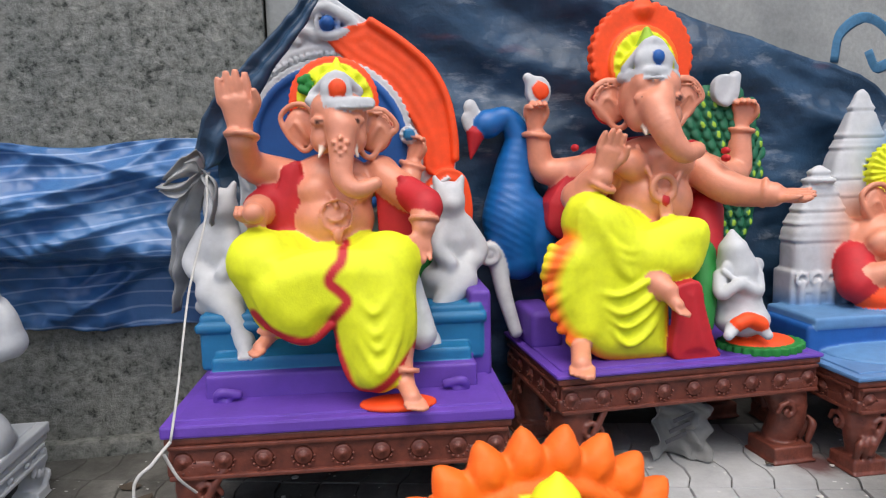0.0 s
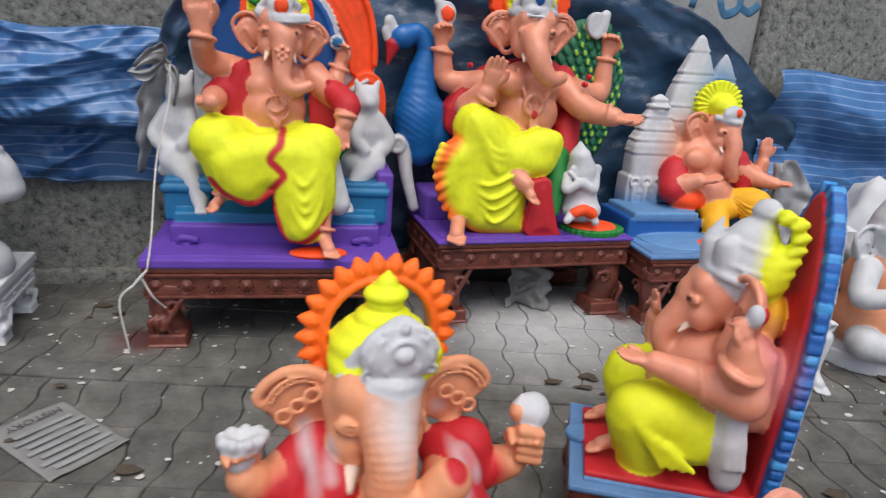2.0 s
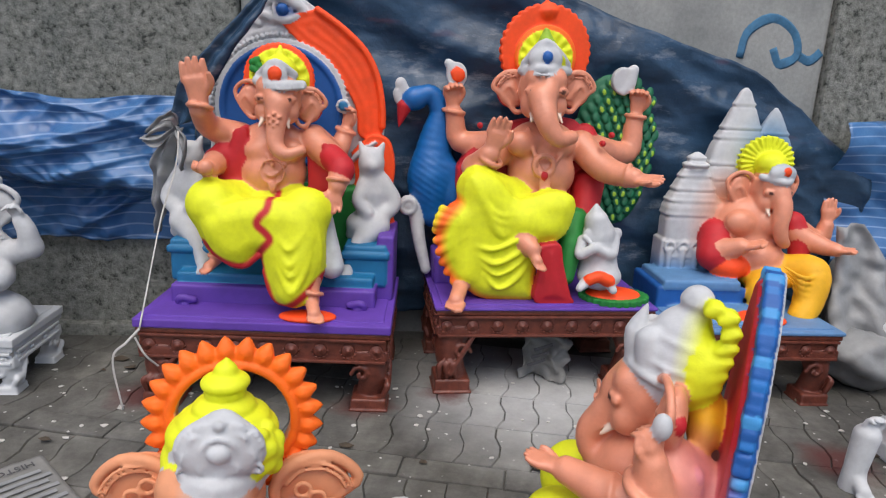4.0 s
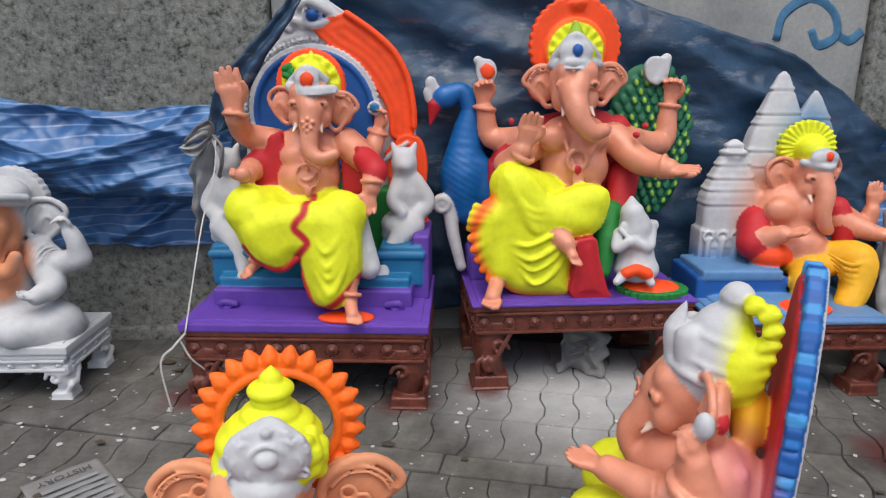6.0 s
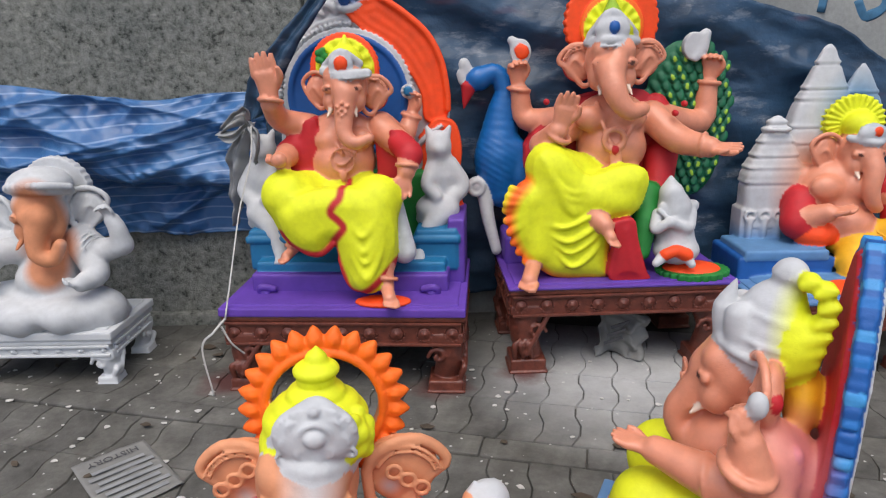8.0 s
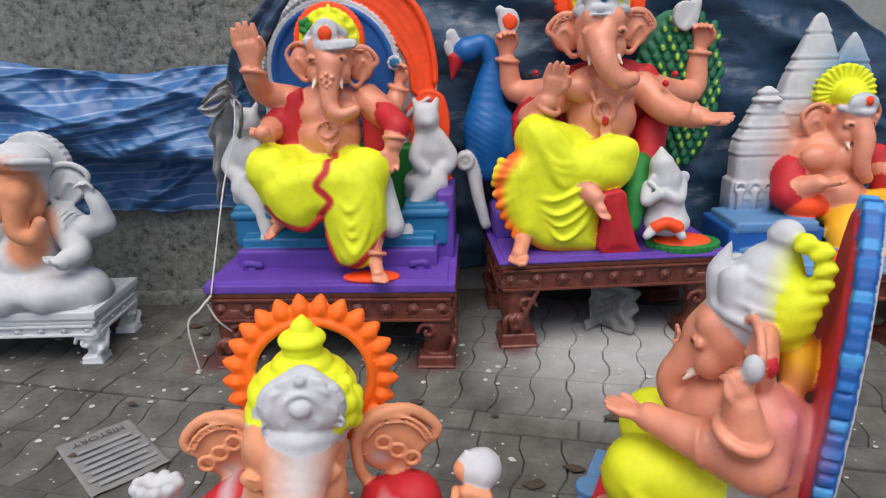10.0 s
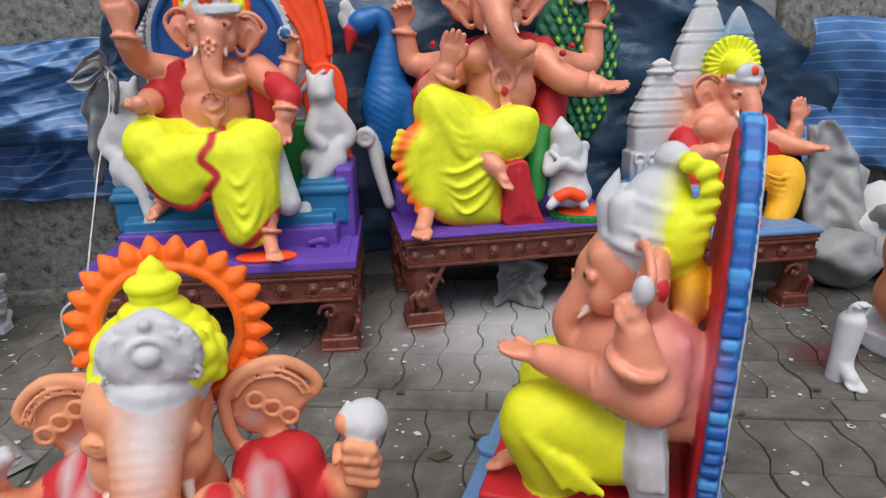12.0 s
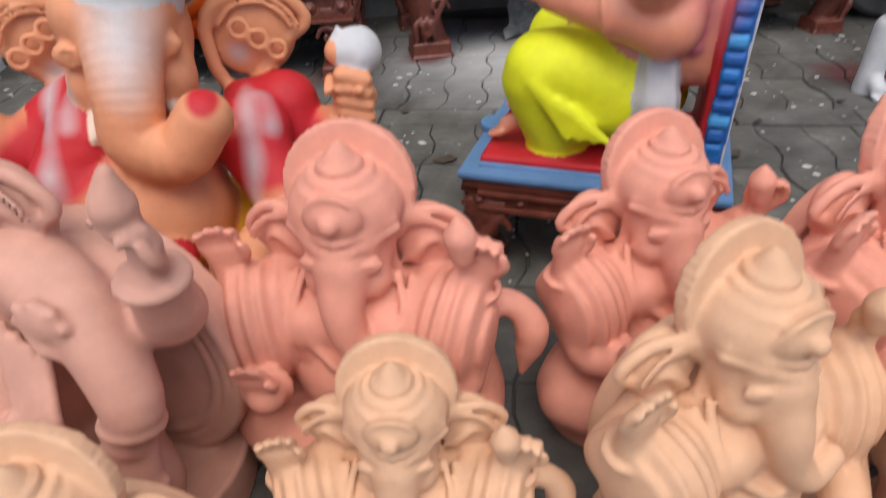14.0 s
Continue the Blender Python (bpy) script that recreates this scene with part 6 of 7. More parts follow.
# ---- small bare plaster statues crowded in front ----
def small_statue(col, m, label, sc=1.0, turn=0.0, variant=0):
    s = Sculpt()
    s.at(0, 0, 0, 0, 0, sc)
    s.disc((0, 0.0, 0.018), 0.125, 0.018, col, rx=90, tall=0.85, k=0.006)
    s.disc((0, 0.0, 0.042), 0.115, 0.012, col, rx=90, tall=0.85, petals=26, amp=0.003, k=0.006)
    s.disc((0.01, 0.07, 0.18), 0.105, 0.014, col, tall=1.15, k=0.008)
    for sx in (-1, 1):
        s.limb([(sx * 0.05, 0.02, 0.09), (sx * 0.115, -0.035, 0.085), (sx * 0.03, -0.085, 0.07)], [0.05, 0.045, 0.036], col, 0.015)
        for i in range(4):
            s.limb([(sx * (0.12 - 0.012 * i), -0.07 + 0.002 * i, 0.11), (sx * (0.1 - 0.014 * i), -0.095, 0.07), (sx * (0.09 - 0.014 * i), -0.09, 0.05)], 0.0035, col, 0.006)
    s.foot((0.03, -0.08, 0.075), (-0.6, -0.7, -0.1), 0.05, col)
    s.ball((0, -0.01, 0.165), (0.082, 0.075, 0.07), col, 0.025)
    s.ball((0, 0.0, 0.235), (0.082, 0.055, 0.06), col, 0.025)
    for sx in (-1, 1):
        s.ball((sx * 0.102, -0.028, 0.225), (0.046, 0.055, 0.072), col, 0.006, ry=sx * 12, fold=(0.0026, 0.0165, (1, -0.25 * sx, 0.12 * sx)))
        s.ball((sx * 0.04, -0.045, 0.235), (0.034, 0.022, 0.028), col, 0.012)
        for i in range(5):
            x = sx * (0.05 + 0.011 * i)
            s.limb([(x, -0.02 + 0.004 * i, 0.292 - 0.007 * i), (x + sx * 0.008, -0.056 + 0.006 * i, 0.25 - 0.004 * i), (x - sx * 0.006, -0.058 + 0.004 * i, 0.2)], 0.0042, col, 0.005)
    s.limb([(-0.06, -0.05, 0.25), (0.0, -0.075, 0.2), (0.05, -0.06, 0.25)], 0.006, col, 0.004)
    # arms
    s.limb([(-0.085, 0.01, 0.26), (-0.125, 0.01, 0.235), (-0.125, -0.02, 0.28)], [0.03, 0.024, 0.02], col)
    s.ring((-0.132, -0.02, 0.272), (0, -0.1, 1), 0.021, 0.004, col)
    s.hand((-0.132, -0.022, 0.282), (0, -0.1, 1), (0.2, -1, 0), 0.075, col, 0.3)
    s.limb([(0.085, 0.01, 0.26), (0.125, 0.01, 0.235), (0.122, -0.02, 0.285)], [0.03, 0.024, 0.02], col)
    s.ring((0.13, -0.02, 0.276), (0, -0.1, 1), 0.021, 0.004, col)
    s.hand((0.13, -0.022, 0.287), (0.1, -0.1, 1), (-0.2, -1, 0), 0.075, col, 0.6)
    s.limb([(0.118, -0.04, 0.33), (0.116, -0.04, 0.35), (0.114, -0.04, 0.368)], [0.012, 0.016, 0.005], col, 0.004)
    s.limb([(-0.085, -0.02, 0.25), (-0.11, -0.05, 0.18), (-0.085, -0.095, 0.185)], [0.034, 0.028, 0.022], col)
    s.ring((-0.087, -0.088, 0.185), (0.3, -1, 0.2), 0.023, 0.005, col)
    s.hand((-0.085, -0.095, 0.187), (-0.1, -0.4, 1), (0, -1, -0.3), 0.062, col, 0.1)
    s.limb([(0.085, -0.02, 0.25), (0.11, -0.05, 0.18), (0.07, -0.1, 0.17)], [0.034, 0.028, 0.022], col)
    s.hand((0.07, -0.1, 0.17), (-0.4, -0.8, 0.3), (0, 0, 1), 0.055, col, 0.7)
    # scroll beside the body
    pts = [(0.152 + 0.034 * math.cos(a), 0.0, 0.2 + 0.045 * math.sin(a)) for a in np.linspace(-0.5, 3.6, 9)]
    s.limb([(0.09, 0.01, 0.07), (0.118, 0.005, 0.11)] + pts[::-1] + [(0.176, -0.004, 0.15)], [0.034, 0.028, 0.021, 0.018, 0.016, 0.015, 0.015, 0.019, 0.016, 0.004], col, 0.006)
    s.ball((0.1, 0.01, 0.1), (0.055, 0.04, 0.07), col, 0.02)
    # head
    s.at(0, 0, 0, turn, 0, sc)
    elephant_face(s, (0, -0.015, 0.318), 0.047, [(0, -0.045, 0.315), (0, -0.064, 0.275), (0.008, -0.07, 0.24), (0.028, -0.078, 0.215), (0.052, -0.078, 0.228)], [0.032, 0.026, 0.022, 0.019, 0.015], col, eye=col, rings=False, tusk=False)
    for sx in (-1, 1):
        s.ear((sx * 0.074, 0.012, 0.312), 0.042, 0.042, sx, col, wide=True)
    s.disc((0, 0.015, 0.372), 0.067, 0.009, col, petals=46, amp=0.001, rx=-12)
    s.ball((0, -0.005, 0.362), (0.057, 0.05, 0.046), col, 0.006)
    for i, (z, r) in enumerate(((0.395, 0.04), (0.405, 0.03), (0.413, 0.02))):
        s.ring((0, -0.008, z - 0.004), (0, -0.12, 1), r, 0.0035, col, 16)
    s.limb([(0, -0.008, 0.4), (0, -0.008, 0.415), (0, -0.006, 0.428)], [0.022, 0.014, 0.004], col, 0.005)
    s.limb([(-0.052, -0.025, 0.35), (0, -0.06, 0.338), (0.052, -0.025, 0.35)], 0.006, col, 0.003)
    s.limb([(-0.052, -0.025, 0.36), (0, -0.062, 0.35), (0.052, -0.025, 0.36)], 0.0035, col, 0.003)
    s.ball((0, -0.05, 0.372), (0.027, 0.014, 0.024), col, 0.004)
    s.ball((0, -0.064, 0.373), 0.01, col, 0.002)
    for r in (0.017, 0.026):
        s.ring((0, -0.05 - 0.1 * (0.026 - r), 0.373), (0, 1, 0.3), r, 0.0034, col, 14)
    s.at(0, 0, 0)
    return s.put("small_statue", m, label, "statue", "small bare plaster statues", 0.0034 * sc)


pink = small_statue("pink", pose(0.345, 0.262, 0, 0, 0, -6), "small bare pink plaster elephant-headed statue with a ringed crown")
for x, y, a, k in ((0.672, 0.34, 22, 0.93), (0.93, 0.33, 30, 1.0)):
    tagged(copy_thing(pink, pose(x, y, 0, 0, 0, a) @ Matrix.Scale(k, 4)), "small bare pink plaster elephant-headed statue turned aside")
cream = small_statue("cream", pose(0.69, 0.115, 0, 0, 0, 26) @ Matrix.Scale(0.93, 4), "small bare cream plaster elephant-headed statue with a pleated shoulder cloth")
for x, y, a, k in ((0.402, 0.075, 0, 0.76), (0.96, 0.1, 14, 0.9), (0.17, -0.04, 0, 0.82)):
    o = copy_thing(cream, Matrix())
    o.matrix_world = pose(x, y, 0, 0, 0, a) @ Matrix.Scale(k, 4)
    tagged(o, "small bare cream plaster elephant-headed statue with a scalloped crown")


def draped_statue(m):
    """A larger bare statue: round back, one arm resting on the knee, the other raised with a bud."""
    s = Sculpt()
    c = "dusk"
    s.disc((-0.03, 0.02, 0.03), 0.19, 0.03, c, rx=90, tall=0.8)
    s.disc((0.03, 0.07, 0.2), 0.155, 0.02, c, tall=1.05, k=0.008)
    for r in (0.15, 0.138, 0.124):
        s.ring((0.03, 0.052, 0.2), (0, 1, 0), r, 0.007, c, 30)
    s.ball((-0.05, 0.0, 0.31), (0.12, 0.075, 0.09), c, 0.03)
    s.ball((-0.05, -0.04, 0.22), (0.115, 0.095, 0.095), c, 0.03)
    s.limb([(-0.15, -0.06, 0.16), (-0.04, -0.135, 0.17), (0.06, -0.09, 0.25)], 0.009, c, 0.006)
    for i in range(4):
        s.limb([(0.05 + 0.012 * i, -0.06, 0.33 - 0.01 * i), (0.06 + 0.014 * i, -0.09, 0.24), (0.04 + 0.02 * i, -0.1, 0.13)], 0.006, c, 0.006)
    for sx in (-1, 1):
        s.limb([(-0.05 + sx * 0.05, 0.0, 0.12), (-0.05 + sx * 0.15, -0.07, 0.11), (-0.05 + sx * 0.02, -0.14, 0.09)], [0.06, 0.06, 0.045], c, 0.02)
        for i in range(4):
            s.limb([(-0.05 + sx * (0.16 - 0.02 * i), -0.11, 0.15), (-0.05 + sx * (0.15 - 0.02 * i), -0.135, 0.09)], 0.006, c, 0.008)
    # the arm on the knee
    s.limb([(0.045, -0.01, 0.355), (0.11, -0.03, 0.335), (0.152, -0.05, 0.265), (0.145, -0.06, 0.22)], [0.04, 0.034, 0.029, 0.023], c)
    s.ring((0.149, -0.055, 0.235), (0.1, 0.2, 1), 0.026, 0.005, c)
    s.hand((0.145, -0.06, 0.222), (-0.12, -0.2, -1), (0.4, -1, 0), 0.11, c, 0.25)
    s.ball((0.105, -0.06, 0.345), (0.026, 0.012, 0.022), c, 0.004)
    for i in range(8):
        a = i * math.tau / 8
        s.ball((0.105 + 0.024 * math.cos(a), -0.062, 0.345 + 0.02 * math.sin(a)), 0.006, c, 0.003)
    s.limb([(0.08, -0.045, 0.36), (0.105, -0.068, 0.322), (0.125, -0.03, 0.3)], 0.007, c, 0.004)
    # the raised arm
    s.limb([(0.06, 0.03, 0.33), (0.165, 0.01, 0.315), (0.204, -0.03, 0.385)], [0.036, 0.033, 0.023], c)
    s.ring((0.205, -0.03, 0.388), (0.1, -0.1, 1), 0.025, 0.006, c)
    s.hand((0.206, -0.03, 0.393), (0.15, -0.1, 1), (-0.4, -1, 0), 0.08, c, 0.75)
    s.limb([(0.212, -0.045, 0.44), (0.214, -0.05, 0.465), (0.218, -0.05, 0.492)], [0.012, 0.017, 0.006], c, 0.004)
    s.limb([(-0.15, 0.0, 0.35), (-0.2, -0.03, 0.27), (-0.15, -0.1, 0.24)], [0.045, 0.038, 0.03], c)
    elephant_face(s, (-0.055, -0.03, 0.405), 0.058, [(-0.055, -0.075, 0.4), (-0.055, -0.105, 0.35), (-0.06, -0.12, 0.29), (-0.03, -0.125, 0.25)], [0.042, 0.037, 0.032, 0.026], c, eye=c, rings=False)
    s.ear((-0.14, 0.0, 0.405), 0.05, 0.05, -1, c, wide=True)
    s.ear((0.03, 0.0, 0.405), 0.05, 0.05, 1, c, wide=True)
    s.disc((-0.055, 0.015, 0.44), 0.062, 0.01, c, petals=40, amp=0.002)
    s.limb([(-0.055, -0.02, 0.44), (-0.055, -0.02, 0.465), (-0.055, -0.015, 0.49)], [0.05, 0.034, 0.006], c, 0.01)
    return s.put("small_statue", m, "larger bare dusky plaster elephant-headed statue holding up a bud", "statue", "small bare plaster statues", 0.0038)


draped_statue(pose(0.03, 0.19, 0, 0, 0, -16))


# ---- wrapping, twine, paper and litter ----
def strip(name, pts, w, mat, label, category, n=40, seed=1, crumple=0.012, across=(1, 0, 0.2), base=F1):
    """A crumpled band along pts of half-width w (a list runs along it)."""
    line = spline(pts, n)
    ac = Vector(across).normalized()

    def fn(u, v):
        p = Vector(line[min(n - 1, round(u * (n - 1)))])
        k = float(np.interp(u, np.linspace(0, 1, len(w)), w)) if isinstance(w, (list, tuple)) else w
        q = p + ac * (k * (2 * v - 1))
        q += Vector((0.3, 1, 0.1)) * (crumple * folds(q.x * 22, q.z * 22, seed) + crumple * 1.4 * math.sin(v * 8 + u * 3 + seed) * 0.5)
        return base @ q
    return tagged(grid_sheet(name, fn, n - 1, 12, mat, 0.0015), label, category)


strip("navy_tarpaulin", [(-0.035, 0.42, 1.39), (-0.085, 0.40, 1.305), (-0.165, 0.385, 1.205), (-0.255, 0.38, 1.095), (-0.315, 0.385, 0.985), (-0.365, 0.39, 0.88)], [0.025, 0.055, 0.09, 0.1, 0.08, 0.035], M_NAVY,
      "fold of navy polythene gathered down to a knot beside the arch", "tarpaulin", 44, 3, 0.014, (1, 0, 0.55))
strip("plastic_wrapping", [(-0.372, 0.360, 0.872), (-0.413, 0.340, 0.774), (-0.441, 0.360, 0.647), (-0.474, 0.400, 0.489)], [0.025, 0.04, 0.03, 0.012], M_RAG, "torn grey plastic wrapping tied beside the throne", "wrapping", 30, 5, 0.02)
for i, (ps, ww) in enumerate((([(-0.365, 0.340, 0.874), (-0.401, 0.310, 0.891), (-0.449, 0.300, 0.853)], [0.02, 0.03, 0.012]), ([(-0.357, 0.330, 0.879), (-0.360, 0.310, 0.919), (-0.386, 0.300, 0.912)], [0.02, 0.02, 0.01]),
                             ([(-0.355, 0.330, 0.875), (-0.320, 0.300, 0.830), (-0.331, 0.290, 0.743)], [0.014, 0.02, 0.008]), ([(-0.361, 0.330, 0.871), (-0.406, 0.300, 0.834), (-0.464, 0.300, 0.841)], [0.015, 0.022, 0.01]))):
    strip("plastic_rag", ps, ww, M_RAG, "torn end of grey plastic sticking out of a knot", "rag", 16, 7 + i, 0.016, (0.2, 0.2, 1))


def twine(pts, r, label):
    bm = bmesh.new()
    tube(bm, [F1 @ Vector(p) for p in spline(pts, 30)], r, 7, 0.45)
    return tagged(part("twine", bm, M_ROPE, smooth=True), label, "string", "white strings")


twine([(-0.341, 0.300, 0.868), (-0.342, 0.270, 0.765), (-0.373, 0.200, 0.601), (-0.376, 0.120, 0.484), (-0.371, 0.030, 0.377), (-0.381, -0.012, 0.276)], 0.0038, "frayed white plastic string hanging from the knot")
twine([(-0.381, -0.012, 0.276), (-0.417, -0.030, 0.235), (-0.459, -0.040, 0.179), (-0.44, -0.04, 0.006)], 0.0042, "loose end of white plastic string on the ground")
twine([(-0.398, -0.012, 0.247), (-0.369, -0.014, 0.189), (-0.337, 0.010, 0.138)], 0.005, "white plastic string caught on the pedestal's leg")


def paper(name, fn, mat, label, n=22):
    return tagged(grid_sheet(name, fn, n, n, mat, 0.001), label, "newspaper")


hung = paper("crumpled_newspaper", lambda u, v: F2 @ Vector((-0.06 + 0.17 * u + 0.03 * v + 0.03 * folds(u * 3, v * 3, 41), 0.16 + 0.05 * folds(u * 4, v * 5, 43) + 0.03 * math.sin(u * 6) - 0.05 * (1 - v), 0.004 + 0.2 * v * (1 - 0.3 * u) + 0.02 * abs(folds(u * 5, v * 4, 44)))),
      M_PAPER, "crumpled printed newspaper hanging under the pedestal")
bm = bmesh.new()
for i in range(3):
    block(bm, (0.02 + 0.02 * i, 0.085, 0.08 + 0.025 * i), (0.07, 0.004, 0.012), 0.001, 1, pose(0, 0, 0, 0, -18, 0))
part("print_bars", bm, M_INK, hung, "dark printed bars").matrix_world = F2
NEWS = pose(-0.72, 1.08, 0.004, 0, 0, -38)


def news(u, v):
    return NEWS @ Vector((-0.15 + 0.3 * u, -0.1 + 0.2 * v, 0.002 + 0.006 * abs(folds(u * 4, v * 4, 51)) + 0.008 * max(0, u + v - 1.5)))


sheet = grid_sheet("newspaper", news, 24, 18, M_PAPER, 0.001)
tagged(sheet, "flat grey newspaper sheet lying on the paving, headline showing", "newspaper")
ft = bpy.data.curves.new("headline", "FONT")
ft.body, ft.size, ft.extrude, ft.align_x = "HISTORY", 0.034, 0.0006, "CENTER"
ft.materials.append(M_INK)
o = new("headline", ft)
o.parent = sheet
o.matrix_world = NEWS @ pose(-0.115, 0.0, 0.0115, 0, 0, -90)
for i in range(7):
    bm = bmesh.new()
    block(bm, (-0.06 + 0.03 * i, 0.0, 0.0095), (0.016, 0.17 if i % 2 else 0.14, 0.0006))
    part("print_column", bm, M_RAG, sheet).matrix_world = NEWS


def litter():
    """Dry leaves, flakes of plaster and paint chips on the paving."""
    rl = random.Random(12)
    for kind, count in (("leaf_litter", 60), ("plaster_flakes", 260)):
        bm = bmesh.new()
        for _ in range(count):
            x, y = rl.uniform(-1.6, 1.9), rl.uniform(0.4, 1.95)
            r = rl.uniform(0.008, 0.026) if kind == "leaf_litter" else rl.uniform(0.002, 0.012)
            n = 6
            a0 = rl.uniform(0, 6.28)
            vs = []
            for i in range(n):
                a = a0 + i * math.tau / n
                k = r * rl.uniform(0.5, 1.1)
                vs.append((x + k * math.cos(a) * (1.6 if kind == "leaf_litter" else 1.2), y + k * math.sin(a), 0.004 + (rl.uniform(0, 0.008) if kind == "leaf_litter" else 0.0)))
            lo = [bm.verts.new(p) for p in vs]
            hi = [bm.verts.new((p[0], p[1], p[2] + 0.002)) for p in vs]
            bm.faces.new(hi)
            for i in range(n):
                bm.faces.new((lo[i], lo[(i + 1) % n], hi[(i + 1) % n], hi[i]))
        mat = plain("dry_leaf", (0.06, 0.045, 0.03), 0.8, 0.4, 30) if kind == "leaf_litter" else M_ROPE
        tagged(part(kind, bm, mat), "dry dark leaves strewn on the paving" if kind == "leaf_litter" else "small white flakes of plaster on the paving", "litter", kind="stuff")


litter()


# ---- broken plaster and a further statue past the backrest ----
def rubble(m, size, seed, mat, label):
    bm = bmesh.new()
    bmesh.ops.create_icosphere(bm, subdivisions=3, radius=1.0)
    for v in bm.verts:
        n = v.co.normalized()
        k = 1 + 0.45 * noise.noise(n * 1.6 + Vector((seed, 0, 0))) + 0.2 * noise.noise(n * 4 + Vector((seed, 3, 0)))
        v.co = Vector((n.x * size[0], n.y * size[1], n.z * size[2])) * k
    lowest = min(v.co.z for v in bm.verts)
    for v in bm.verts:
        v.co.z -= lowest
    o = part("plaster_rubble", bm, mat, smooth=True)
    o.matrix_world = m
    return tagged(o, label, "rubble", "broken plaster lumps")


for i, (x, y, z, sx, sy, sz) in enumerate(((1.9, 2.15, 0.0, 0.16, 0.13, 0.1), (2.12, 2.25, 0.0, 0.18, 0.14, 0.16), (1.96, 2.38, 0.0, 0.14, 0.12, 0.22), (2.3, 2.0, 0.0, 0.2, 0.16, 0.08), (2.1, 2.1, 0.2, 0.1, 0.08, 0.07), (2.35, 2.35, 0.0, 0.15, 0.15, 0.24))):
    rubble(pose(x, y, z, 0, 0, 40 * i), (sx, sy, sz), i * 3.7, M_WHITE if i % 2 else M_RAG, "broken lump of grey-white plaster heaped by the wall")
strip("plastic_wrapping", [(2.16, 0.5, 0.6), (2.2, 0.46, 0.45), (2.18, 0.38, 0.28), (2.26, 0.3, 0.12)], [0.05, 0.1, 0.12, 0.1], M_RAG, "crumpled grey plastic hanging beside the rubble", "wrapping", 30, 15, 0.03)

s = Sculpt()
s.disc((0, 0, 0.03), 0.17, 0.03, "white", rx=90)
s.ball((0, 0.0, 0.16), (0.15, 0.12, 0.11), "clay", 0.03)
s.ball((0, 0.02, 0.3), (0.12, 0.1, 0.12), "clay", 0.03)
elephant_face(s, (0, -0.02, 0.44), 0.075, [(0, -0.07, 0.44), (-0.01, -0.12, 0.38), (-0.02, -0.13, 0.3), (0.02, -0.13, 0.25)], [0.045, 0.04, 0.034, 0.026], "white", eye="white")
for sx in (-1, 1):
    s.ear((sx * 0.11, 0.03, 0.44), 0.06, 0.065, sx, "white")
    s.limb([(sx * 0.11, 0, 0.36), (sx * 0.18, -0.04, 0.28), (sx * 0.15, -0.12, 0.3)], [0.045, 0.04, 0.03], "white")
    s.limb([(sx * 0.06, -0.03, 0.1), (sx * 0.17, -0.09, 0.12), (sx * 0.04, -0.15, 0.09)], [0.06, 0.055, 0.045], "white")
s.limb([(0, 0, 0.5), (0, 0, 0.56), (0, 0, 0.62)], [0.085, 0.06, 0.015], "white")
s.put("seated_statue", pose(1.86, 1.62, 0, 0, 0, 25), "bare white plaster elephant-headed statue with a sprayed orange body", "statue", "elephant-headed statues", 0.007)
s = Sculpt()
s.limb([(0, 0, 0.0), (0, 0, 0.06), (0.015, 0, 0.16)], [0.035, 0.03, 0.036], "white")
s.foot((0, 0, 0.045), (-0.3, -1, -0.35), 0.1, "white")
s.hand((0.015, 0, 0.15), (0.1, 0, 1), (0, -1, 0), 0.09, "white", 0.7)
s.put("plaster_limb", pose(1.52, 1.42, 0.005, 0, 0, 20), "loose white plaster arm of a statue standing on the paving", "statue piece", "", 0.005)


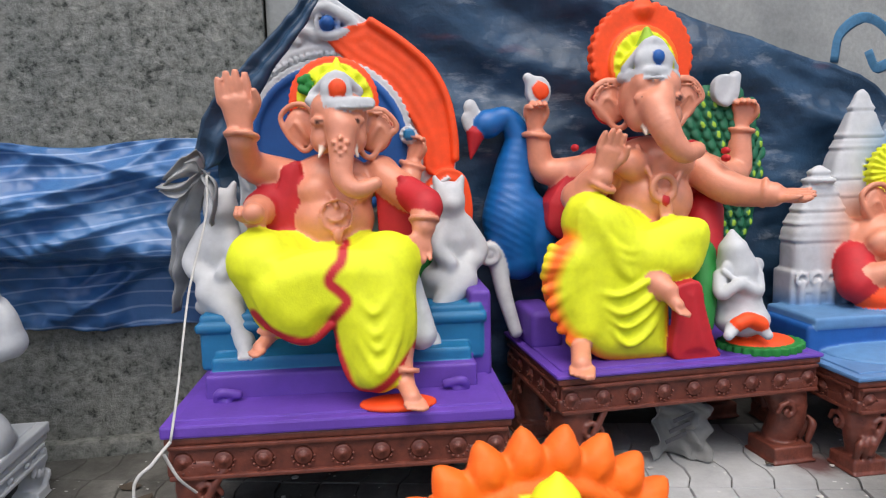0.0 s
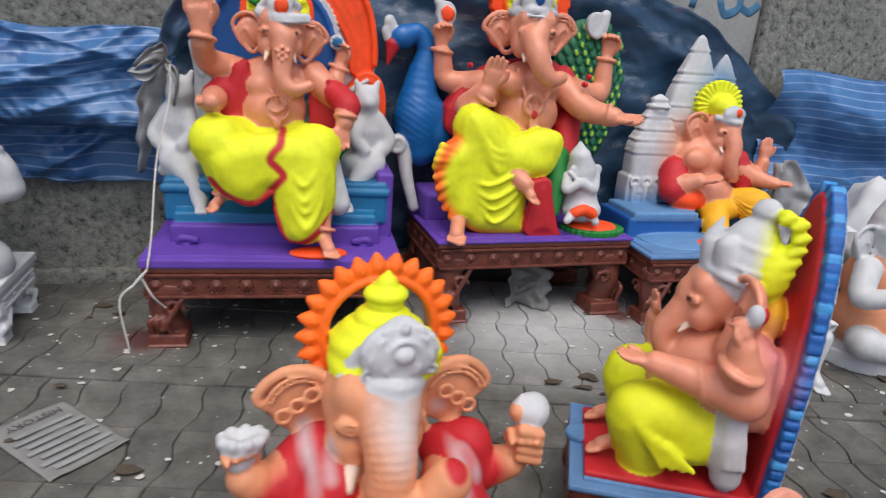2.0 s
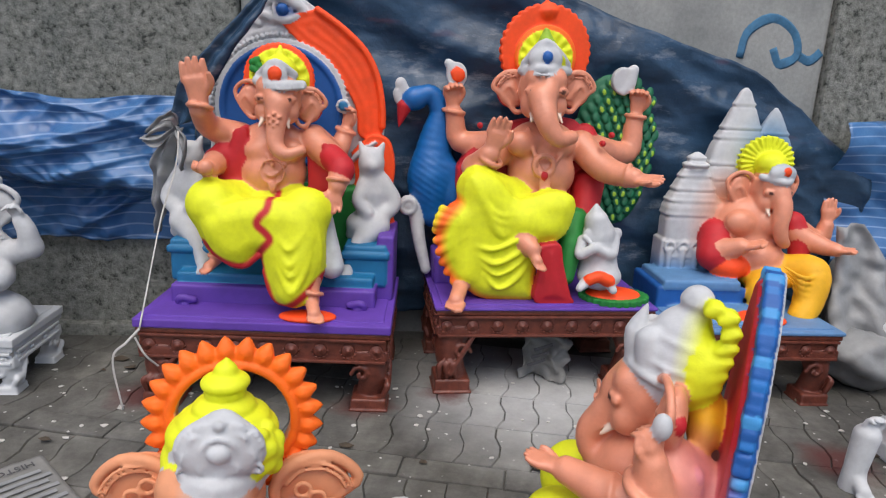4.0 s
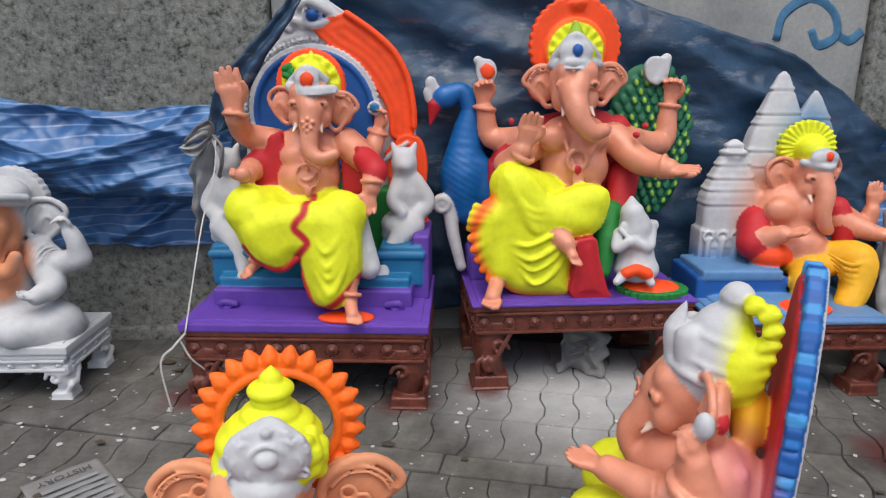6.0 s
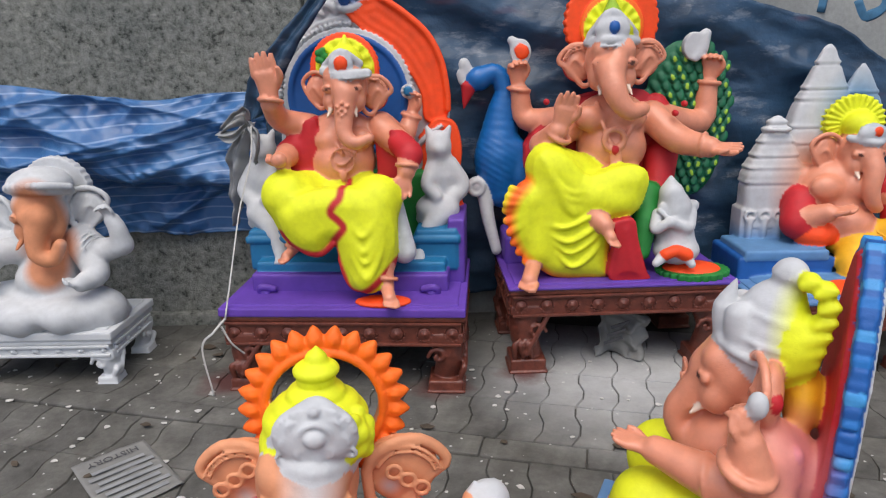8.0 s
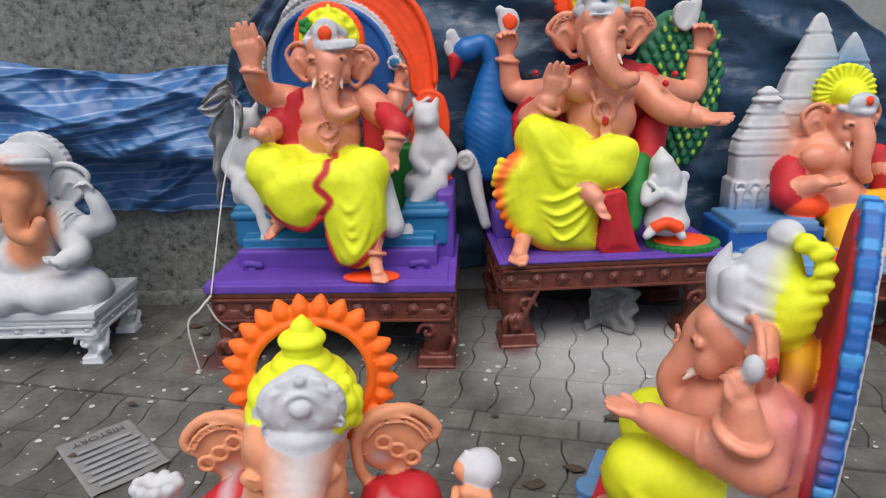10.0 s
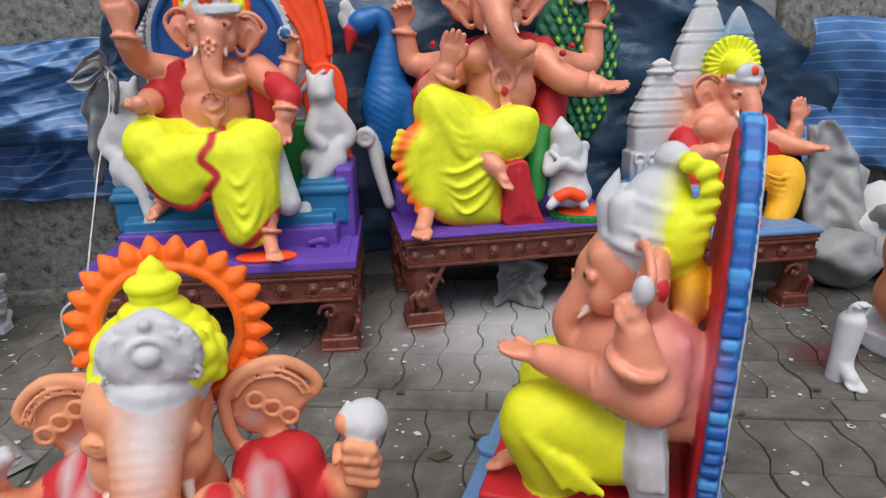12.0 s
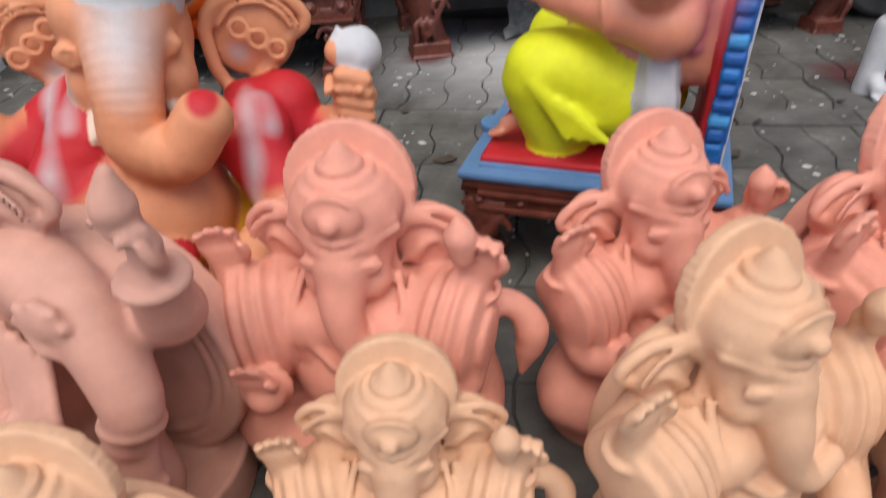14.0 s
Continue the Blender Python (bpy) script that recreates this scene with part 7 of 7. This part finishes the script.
# ---- paving, piece by piece ----
def paver_mesh():
    """A zigzag-sided block, 225 x 112 mm, its top edge chamfered."""
    L, W, a, g = 0.225, 0.1125, 0.010, 0.0011
    ys = [0, 0.25 * L, 0.5 * L, 0.75 * L, L]
    zig = [-a, a, a, -a, -a]
    left = [(zig[i] + g, min(max(y, g), L - g)) for i, y in enumerate(ys)]
    right = [(W + zig[i] - g, min(max(y, g), L - g)) for i, y in enumerate(ys)]
    ring = right + left[::-1]
    cx, cy = W / 2, L / 2
    bm = bmesh.new()
    rows = []
    for z, k in ((-0.03, 0.0), (-0.005, 0.0), (0.0, 0.0022)):
        rows.append([bm.verts.new((x - math.copysign(k, x - cx), y - math.copysign(k, y - cy), z)) for x, y in ring])
    for p, q in zip(rows, rows[1:]):
        for i in range(len(ring)):
            j = (i + 1) % len(ring)
            bm.faces.new((p[i], p[j], q[j], q[i]))
    bm.faces.new(rows[-1])
    return mesh_of("paver", bm, M_PAVER, False)


paving = tagged(thing("pavement", FLOOR, "grey zigzag concrete pavers, dusty and spotted with paint", "pavement", kind="structure"))
pm = paver_mesh()
rp = random.Random(7)
rest = bmesh.new()
for row in range(-9, 4):
    for colm in range(-22, 24):
        x, y = colm * 0.1125, row * 0.225 + (0.0 if row >= 0 else -0.105)
        m = pose(x, y, rp.uniform(-0.0015, 0.002), rp.uniform(-0.5, 0.5), rp.uniform(-0.5, 0.5), rp.uniform(-0.4, 0.4))
        if -3 <= row <= 2 and -13 <= colm <= 15 or (row == -4 and -2 <= colm <= 15):
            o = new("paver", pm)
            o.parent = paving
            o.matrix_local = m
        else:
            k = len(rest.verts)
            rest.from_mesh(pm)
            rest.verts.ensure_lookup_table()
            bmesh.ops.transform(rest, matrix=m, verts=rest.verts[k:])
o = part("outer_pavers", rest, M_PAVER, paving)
tagged(o, kind="stuff")
for i in range(-8, 9):
    bm = bmesh.new()
    block(bm, (0.15, -0.05, -0.018), (0.296, 0.094, 0.04), 0.006, 2)
    o = part("edging_block", bm, M_PAVER, paving)
    o.matrix_local = pose(i * 0.3 + 0.07, 0, rp.uniform(-0.002, 0.003), 0, rp.uniform(-0.3, 0.3), 0)
